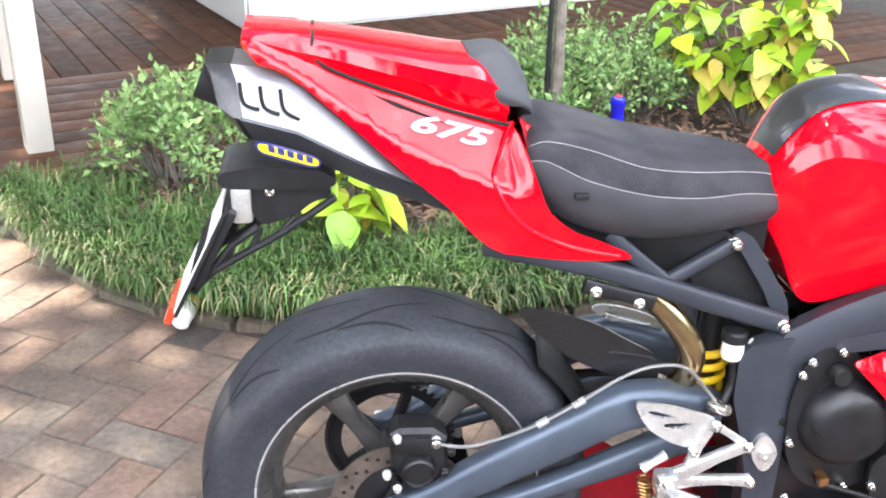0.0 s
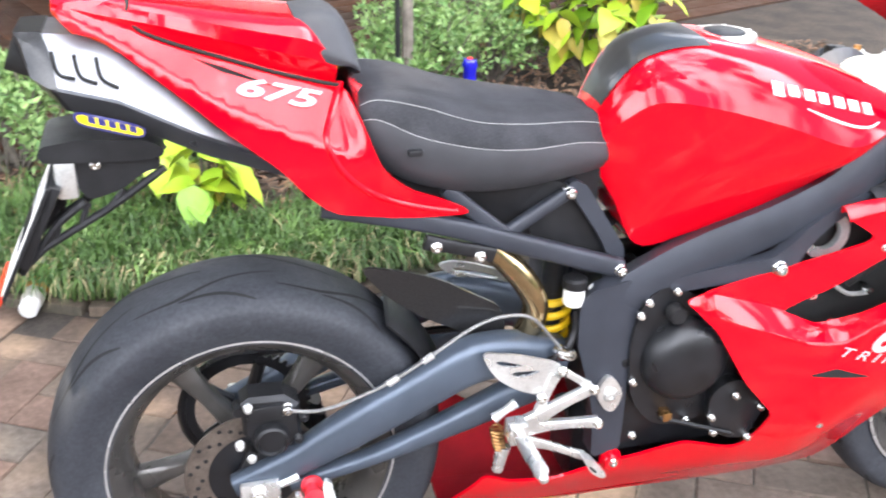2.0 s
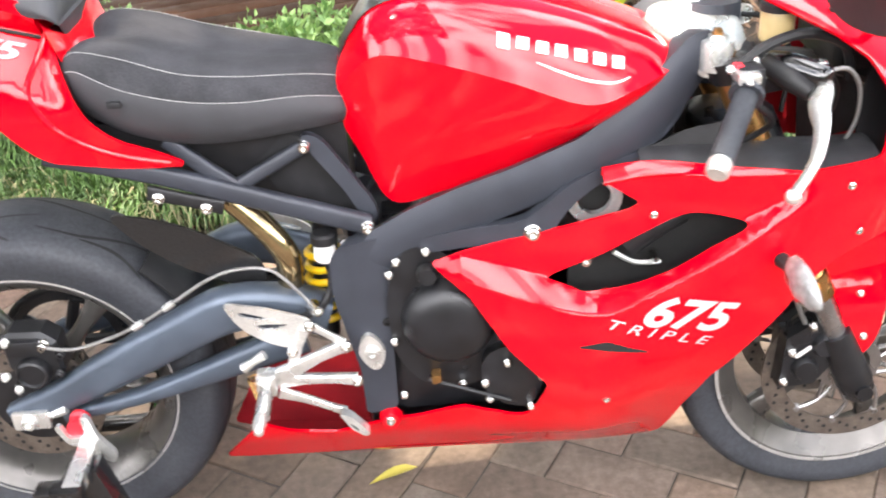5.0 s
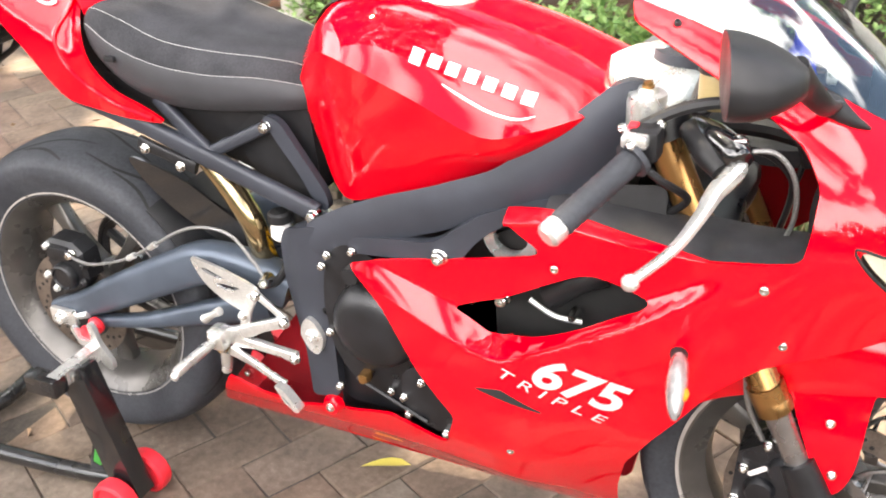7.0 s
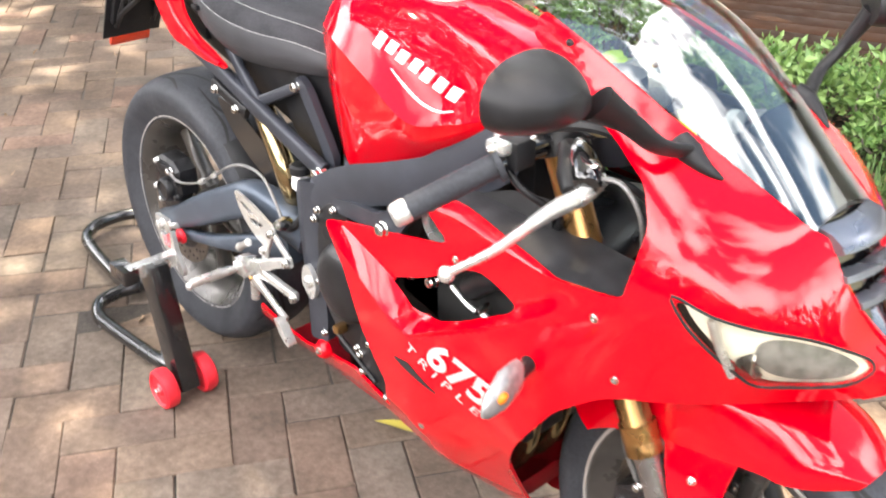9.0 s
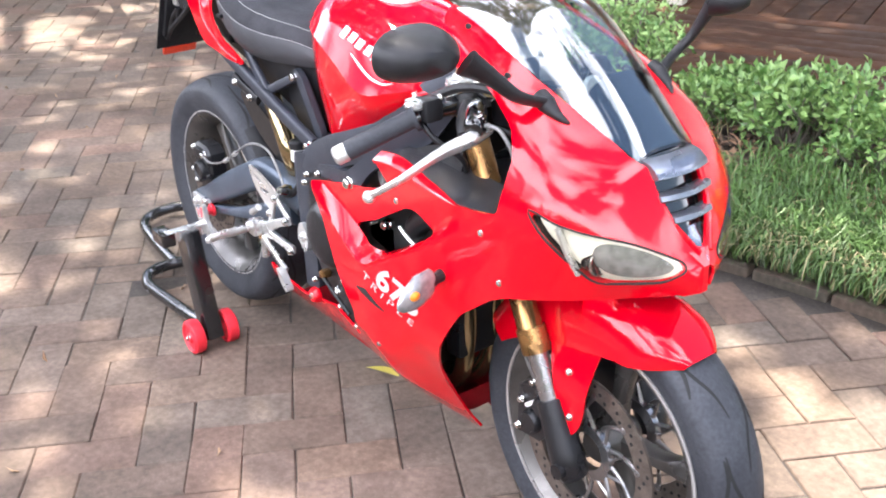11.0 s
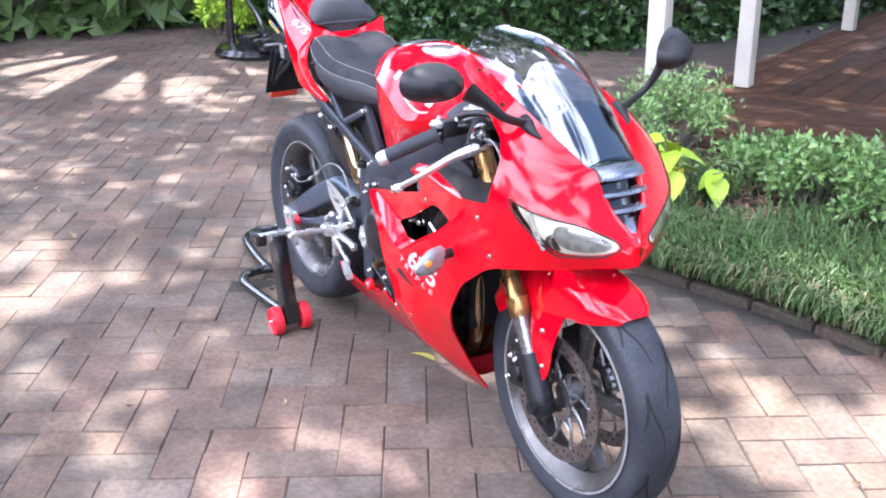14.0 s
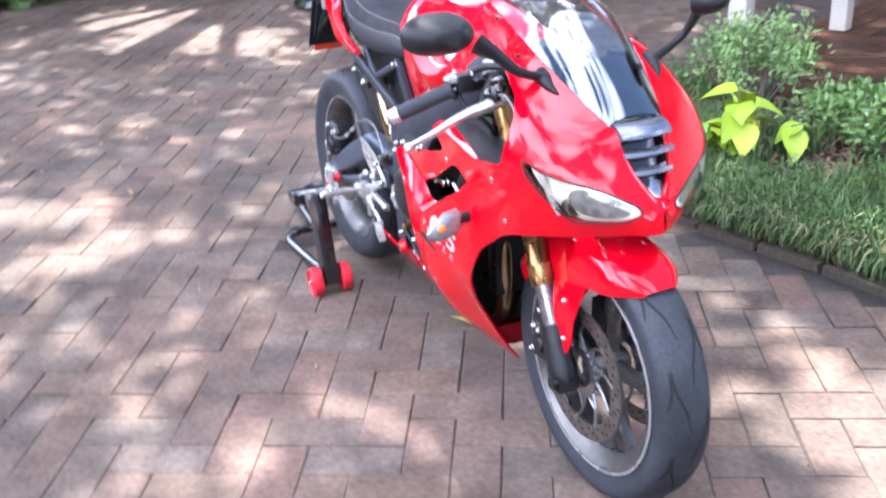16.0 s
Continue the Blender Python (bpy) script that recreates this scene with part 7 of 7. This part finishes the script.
shrub((-5.75, 1.62, 0.0), 0.5, 0.5, 30, 45, LEAF_BIG, 0.06, "small bright green shrub before the ivy bank", 62)

big_leaf = leaf_mesh("leaf", LEAF_BIG, 0.13, 0.095, 0.3, 0.25)
old_leaf = leaf_mesh("leaf", LEAF_YELLOW, 0.12, 0.085, 0.45, 0.3)


def hydrangea(place, width, height, stems, per, seed, label, yellow=0.25, size=1.0):
    rng = np.random.default_rng(seed)
    t = thing("hydrangea", place, label, "plant")
    for k in range(stems):
        a = rng.uniform(0, 2 * math.pi)
        r = width * 0.5 * math.sqrt(rng.uniform(0.05, 1))
        base = Vector(place) + Vector((0.04 * math.cos(a), 0.04 * math.sin(a), 0))
        top = Vector(place) + Vector((r * math.cos(a), r * math.sin(a), height * rng.uniform(0.45, 1)))
        part("stem", tube([base, base.lerp(top, 0.55) + Vector((0, 0, 0.04)), top], [0.006, 0.005, 0.003], 6, 3), BARK, t)
        path = chain([base, base.lerp(top, 0.55) + Vector((0, 0, 0.04)), top], 6)
        for j in range(per):
            u = 1 - 0.6 * (j // 2) / max(1, per // 2)
            c = path[int(u * (len(path) - 1))]
            old = rng.uniform() < yellow * (1.6 - u)
            ob = new("leaf", old_leaf if old else big_leaf)
            ob.parent = t
            ob.matrix_parent_inverse = t.matrix_world.inverted()
            yaw = math.degrees(a) + 180 * (j % 2) + 90 * (j // 2 % 2) + rng.normal(0, 25)
            sc = size * rng.uniform(0.6, 1.15)
            ob.matrix_world = Matrix.Translation(c) @ pose(0, 0, 0, rng.normal(0, 18), rng.uniform(-15, 45) + (25 if old else 0), yaw) @ Matrix.Scale(sc, 4)
    return t


hydrangea((1.74, 2.72, 0.05), 0.80, 0.68, 30, 9, 21, "yellow-green large-leaved hydrangea with some fading leaves", 0.3)
hydrangea((-0.02, 1.62, 0.05), 0.40, 0.30, 9, 5, 22, "low yellow-green large-leaved hydrangea in the grass", 0.12, 1.1)

tr = thing("young_tree", (0.735, 2.12, 0.05), "slim grey-barked young tree tied to a dark stake", "tree")
part("trunk", tube([(0.735, 2.12, 0.0), (0.74, 2.12, 0.5), (0.735, 2.13, 1.2), (0.745, 2.12, 2.4)], [0.026, 0.022, 0.02, 0.016], 10), BARK, tr)
part("stake", tube([(0.70, 2.10, 0.0), (0.70, 2.10, 0.95)], 0.010, 6, 0), BLACK, tr)
part("crown_limb", tube([(0.742, 2.12, 2.2), (0.9, 2.2, 2.7), (1.0, 2.2, 3.1)], [0.014, 0.01, 0.005], 8), BARK, tr)
rng = np.random.default_rng(31)
scatter_leaves("crown", TREE_LEAF, [(Vector((0.8, 2.15, 2.8)) + Vector(rng.normal(0, 0.3, 3)), rng.normal(0, 1, 3)) for _ in range(500)], 0.08, 0.5, 0.2, tr, rng)

# grass
rng = np.random.default_rng(11)
vs, fs, dry_v, dry_f = [], [], [], []
for _ in range(27000):
    x = rng.uniform(-1.75, 3.0)
    edge_y = kerb_y(x)
    off = abs(rng.normal(0, 0.42)) + 0.03 if rng.uniform() > 0.14 else rng.uniform(0.0, 0.1)
    if off > 0.95:
        continue
    y = edge_y + off
    if (x > 0.9 and off > 0.62) or (Vector((x, y, 0)) - D0).dot(dn) > -0.04:
        continue
    if noise.noise(Vector((x * 2.2, y * 2.2, 1.0))) < -0.28 and off > 0.3:
        continue
    z0 = 0.04
    L = rng.uniform(0.08, 0.19)
    a = rng.uniform(0, 2 * math.pi)
    if off < 0.14:
        a = rng.normal(-math.pi / 2, 0.7)
    lean = rng.uniform(0.25, 1.0)
    d = Vector((math.cos(a), math.sin(a), 0))
    s = Vector((-d.y, d.x, 0)) * rng.uniform(0.0016, 0.0032)
    tgt_v, tgt_f = (dry_v, dry_f) if rng.uniform() < (0.22 if off < 0.12 else 0.05) else (vs, fs)
    n = len(tgt_v)
    p = Vector((x, y, z0))
    pts = [p, p + d * L * lean * 0.25 + Vector((0, 0, L * 0.55)), p + d * L * lean * 0.62 + Vector((0, 0, L * (0.85 - 0.3 * lean))), p + d * L * lean + Vector((0, 0, L * (0.95 - 0.75 * lean)))]
    for q, k in zip(pts[:3], (1, 0.9, 0.7)):
        tgt_v += [q - s * k, q + s * k]
    tgt_v.append(pts[3])
    tgt_f += [(n, n + 1, n + 3, n + 2), (n + 2, n + 3, n + 5, n + 4), (n + 4, n + 5, n + 6)]
for nm, v, f_, mat, lb in (("grass", vs, fs, GRASS, "green mondo grass spilling over the kerb"), ("dry_grass", dry_v, dry_f, GRASS_DRY, "dry straw-coloured blades among the grass")):
    me = bpy.data.meshes.new(nm)
    me.from_pydata([tuple(q) for q in v], [], f_)
    me.materials.append(mat)
    tagged(new(nm, me), lb, "grass", kind="stuff")

# bark chips and leaf litter
vs, fs = [], []
for _ in range(5200):
    x = rng.uniform(-1.2, 3.2)
    y = kerb_y(x) + rng.uniform(0.35, 2.0)
    if (Vector((x, y, 0)) - D0).dot(dn) > -0.05:
        continue
    p = Vector((x, y, 0.062 + rng.uniform(0, 0.012)))
    m = Euler((rng.normal(0, 0.35), rng.normal(0, 0.35), rng.uniform(0, 6.3))).to_matrix()
    l, w = rng.uniform(0.012, 0.035), rng.uniform(0.004, 0.012)
    n = len(vs)
    vs += [p + m @ Vector(c) for c in ((-l, -w, 0), (l, -w * 0.6, 0), (l * 0.9, w, 0.002), (-l * 0.8, w, 0), (0, 0, 0.008))]
    fs += [(n, n + 1, n + 4), (n + 1, n + 2, n + 4), (n + 2, n + 3, n + 4), (n + 3, n, n + 4)]
me = bpy.data.meshes.new("bark_mulch")
me.from_pydata([tuple(q) for q in vs], [], fs)
me.materials.append(MULCH)
tagged(new("bark_mulch", me), "brown bark chips between the shrubs", "mulch", kind="stuff")
litter = [(Vector((x, y, (0.07 if y > kerb_y(x) else 0.004))), (rng.normal(), rng.normal(), 0.2)) for x, y in zip(rng.uniform(-4, 3, 260), rng.uniform(-2.2, 2.3, 260)) if y > kerb_y(x) or rng.uniform() < 0.45]
scatter_leaves("fallen_leaves", DEAD_LEAF, litter, 0.03, 0.5, 0.2, None, rng, "fallen brown leaves on paving and grass", "leaves", "stuff")
for (x, y), turn in (((0.93, 0.28), 40), ((0.62, 0.06), 200)):
    lf = new("fallen_leaf", leaf_mesh("fallen_leaf", LEAF_YELLOW, 0.10, 0.03, 0.15, 0.4))
    lf.matrix_world = pose(x, y, 0.012, 8, -6, turn)
    tagged(lf, "curled yellow leaf lying on the paving", "leaf", "fallen yellow leaves")

# ivy bank behind
rng = np.random.default_rng(17)
bank_line = [(-11.0, -3.0), (-8.6, -0.8), (-7.6, 0.6), (-6.4, 1.7), (-5.0, 2.5), (-3.9, 3.2), (-3.3, 4.4), (-3.4, 6.5), (-3.6, 9.5)]
bank_pts = chain([(x, y, 0) for x, y in bank_line], 8)
bank = thing("ivy_bank", (-5.0, 2.9, 0), "dark glossy ivy and shrub bank behind the yard", "hedge")
bm = bmesh.new()
rows = []
for i, p in enumerate(bank_pts):
    d = (bank_pts[min(i + 1, len(bank_pts) - 1)] - bank_pts[max(i - 1, 0)]).normalized()
    nrm = Vector((-d.y, d.x, 0))
    rows.append([bm.verts.new(p + nrm * (0.25 + o + 0.12 * noise.noise(p * 1.3 + Vector((0, 0, z * 2)))) + Vector((0, 0, z))) for z, o in ((-0.02, 0), (0.35, 0.05), (0.8, 0.2), (1.4, 0.45), (2.2, 0.8), (3.2, 1.3), (3.4, 3.0))])
for a, b in zip(rows, rows[1:]):
    for k in range(len(a) - 1):
        bm.faces.new((a[k], a[k + 1], b[k + 1], b[k]))
part("woody_mass", bm, SOIL, bank)
spots = []
for _ in range(30000):
    i = rng.integers(1, len(bank_pts) - 1)
    p = bank_pts[i].lerp(bank_pts[i + 1 if i + 1 < len(bank_pts) else i], rng.uniform())
    d = (bank_pts[i + 1] - bank_pts[i - 1]).normalized()
    nrm = Vector((-d.y, d.x, 0))
    h = 3.1 * rng.uniform() ** 1.7
    q = p + nrm * (0.22 + 0.32 * h - abs(rng.normal(0, 0.16))) + Vector((0, 0, h))
    spots.append((q, -nrm + Vector((0, 0, 0.2))))
ivy = scatter_leaves("ivy_leaves", IVY, spots, 0.09, 0.75, 0.25, bank, rng)

# an overhanging tree that dapples the light, out of view
rng = np.random.default_rng(29)
canopy = thing("overhanging_tree", (-10.2, 3.0, 0), "tall broad-crowned shade tree behind the ivy bank", "tree")
part("trunk", tube([(-10.2, 3.0, 0), (-10.1, 2.8, 3.0), (-9.4, 2.0, 6.0), (-8.4, 1.0, 8.6)], [0.36, 0.28, 0.2, 0.06], 14), BARK, canopy)
for k in range(9):
    a = k * 0.7
    part("limb", tube([(-9.4, 2.0, 6.0), (-8.6 + 2.5 * math.cos(a), 1.0 + 2.2 * math.sin(a), 8.2), (-8.2 + 6.0 * math.cos(a), 0.2 + 4.6 * math.sin(a), 9.1)], [0.09, 0.05, 0.012], 8), BARK, canopy)
spots = []
# thin and thick spots of the crown, by the place that they light or shade
GAPS = [(1.55, 0.62, 0.0, 0.45, 0.25, 1.6), (1.08, 0.80, 0.0, 0.2, 0.08, 1.2), (-1.9, 0.15, 0.0, 1.0, 0.45, -0.4), (-0.3, -1.0, 0.0, 0.6, 0.3, 0.25), (-4.9, 0.2, 0.0, 1.1, 0.4, 1.2), (-6.3, 0.2, 0.0, 0.8, 0.5, 1.2), (-3.0, 0.5, 0.0, 0.5, 0.12, 0.35), (-1.25, 0.0, 0.0, 0.4, 0.14, 0.3), (-0.8, -0.75, 0.0, 0.45, 0.2, 0.45),
        (-0.82, 0.74, 0.0, 0.2, 0.12, 0.7), (-0.48, 0.58, 0.0, 0.16, 0.1, 0.6), (-0.97, 1.43, 0.0, 0.2, 0.1, 0.6), (0.0, 0.0, 1.06, 0.2, 0.14, 0.9), (0.84, 0.0, 0.95, 0.2, 0.16, 0.9), (1.13, -0.02, 0.86, 0.22, 0.2, 1.1), (1.2, 1.65, 0.1, 0.5, 0.3, 0.4), (1.74, 2.7, 0.5, 0.6, 0.4, 1.0), (3.3, 2.6, 0.0, 1.1, 1.0, 1.2), (-1.12, 2.95, 0.05, 0.12, 0.25, 1.1), (-0.5, 4.2, 0.05, 1.6, 1.3, -0.9), (-1.6, 3.0, 0.05, 0.5, 0.9, -0.6), (2.4, -0.6, 0.0, 1.0, 0.7, -0.3), (2.2, 1.6, 0.1, 0.7, 0.4, -0.4),
        (1.35, -0.1, 0.7, 0.2, 0.4, -0.5), (0.45, 0.0, 0.8, 0.22, 0.4, -0.5), (0.4, 0.1, 0.25, 0.5, 0.35, -1.5), (0.62, -0.88, 0.0, 0.4, 0.2, 0.25), (0.2, 2.0, 0.1, 0.9, 0.5, -0.3)]
shift = lambda z: (sun_dir.x / sun_dir.z * z, sun_dir.y / sun_dir.z * z)
GAPS = [(x - shift(z)[0], y - shift(z)[1], rx, ry, k) for x, y, z, rx, ry, k in GAPS]
sx, sy = shift(9.0)
for _ in range(80000):
    x, y = rng.uniform(-10.3, 5.2), rng.uniform(-6.6, 7.2)
    g = 0.4 * noise.noise(Vector((x * 0.6, y * 0.6, 3.0))) + 0.9 * noise.noise(Vector((x * 2.1, y * 2.1, 8.0))) + 0.3 * noise.noise(Vector((x * 5.5, y * 5.5, 5.0)))
    if g < CANOPY_GAP + sum(k * math.exp(-((x - cx) / rx) ** 2 - ((y - cy) / ry) ** 2) for cx, cy, rx, ry, k in GAPS):
        continue
    spots.append((Vector((x + sx, y + sy, 9.0 + 0.35 * noise.noise(Vector((x * 0.4, y * 0.4, 1.0))) + rng.normal(0, 0.08))), (rng.normal(), rng.normal(), -0.3)))
scatter_leaves("crown", TREE_LEAF, spots, 0.19, 0.6, 0.2, canopy, rng)

# an unseen hedge, added behind the camera's way so the paint mirrors dark green
hedge = thing("hedge", (0.7, -7.0, 0), "unseen dark green hedge added for the paint to mirror", "hedge")
rng = np.random.default_rng(53)
spots = []
for _ in range(11000):
    a = radians(rng.uniform(150, 372))
    z = 2.6 * rng.uniform(0, 1)
    r = 7.4 + 0.5 * noise.noise(Vector((a * 4, z * 0.9, 2.0))) + rng.normal(0, 0.12)
    top = 1.9 + 0.5 * noise.noise(Vector((a * 5, 0.0, 7.0)))
    if z > top:
        continue
    spots.append((Vector((0.7 + r * math.cos(a), 0.0 + r * math.sin(a), z)), (-math.cos(a) + rng.normal(0, 0.5), -math.sin(a) + rng.normal(0, 0.5), rng.normal(0, 0.5))))
scatter_leaves("leaves", TREE_LEAF, spots, 0.3, 0.6, 0.2, hedge, rng)
core = []
for k in range(48):
    a = radians(150 + 222 * k / 47)
    core.append([Vector((0.7 + r * math.cos(a), r * math.sin(a), z)) for r, z in ((7.7, 0.0), (7.7, 1.5), (8.0, 1.6), (8.2, 0.0))])
part("core", skin(core), BARK, hedge, "dark core of the unseen hedge")

# ---- herringbone paving ----
BL, BWD, BH = 0.2312, 0.1142, 0.05      # brick
PITCH = 0.117                            # half a brick's length with its joint
ANG = radians(61)
ca, sa = math.cos(ANG), math.sin(ANG)


def brick_form(jitter):
    r = random.Random(jitter)
    L, W = BL / 2 + r.uniform(-0.0015, 0.0015), BWD / 2 + r.uniform(-0.0012, 0.0012)
    e = 0.0022 + r.uniform(0, 0.0018)
    low = [(-L, -W, -BH), (L, -W, -BH), (L, W, -BH), (-L, W, -BH)]
    mid = [(x, y, -e) for x, y, _ in low]
    top = [(x - math.copysign(e, x), y - math.copysign(e, y), r.uniform(-0.001, 0.001)) for x, y, _ in low]
    return low + mid + top, [(0, 1, 5, 4), (1, 2, 6, 5), (2, 3, 7, 6), (3, 0, 4, 7), (4, 5, 9, 8), (5, 6, 10, 9), (6, 7, 11, 10), (7, 4, 8, 11), (8, 9, 10, 11)]


forms = []
for k in range(6):
    v, f_ = brick_form(k)
    me = bpy.data.meshes.new("brick")
    me.from_pydata(v, [], f_)
    me.materials.append(BRICK)
    forms.append(me)
paving = thing("paving", (0.6, -0.3, 0), "herringbone paving of weathered red-brown clay bricks", "paving", kind="structure")
r = random.Random(4)
far_v, far_f = [], []
picked = 0
# a 90-degree herringbone: lying bricks step one unit right for each row up, standing bricks fill beside them
cells = []
for j in range(-130, 131):
    for i in range(-40, 41):
        u = j % 4 + 4 * i
        cells.append((u + 1.0, -j - 0.5, 0))
        cells.append((u + 2.5, -j, 1))
for u, w, up in cells:
    lu, lw = u * PITCH, w * PITCH
    x, y = 0.631 + lu * ca - lw * sa, -0.648 + lu * sa + lw * ca
    if not (-9.5 < x < 5.5 and -4.6 < y < 4.0):
        continue
    if y > kerb_y(x) - 0.035 or (x < -1.9 and y > 4):
        continue
    tilt = (r.gauss(0, 0.35), r.gauss(0, 0.35), 61 + (90 if up else 0) + r.gauss(0, 0.5))
    m = pose(x, y, r.gauss(0, 0.0014), *tilt)
    if picked < 300 and -0.55 < x < 2.05 and -1.35 < y < 0.75:
        picked += 1
        ob = new("brick", forms[r.randrange(6)])
        ob.parent = paving
        ob.matrix_parent_inverse = paving.matrix_world.inverted()
        ob.matrix_world = m
    else:
        v, f_ = forms[r.randrange(6)], None
        n = len(far_v)
        far_v += [tuple(m @ q.co) for q in v.vertices]
        far_f += [tuple(n + k for k in p.vertices) for p in v.polygons]
me = bpy.data.meshes.new("paving_bricks")
me.from_pydata(far_v, [], far_f)
me.materials.append(BRICK)
ob = new("paving_bricks", me)
ob.parent = paving
ob.matrix_parent_inverse = paving.matrix_world.inverted()
tagged(ob, "", "", kind="stuff")
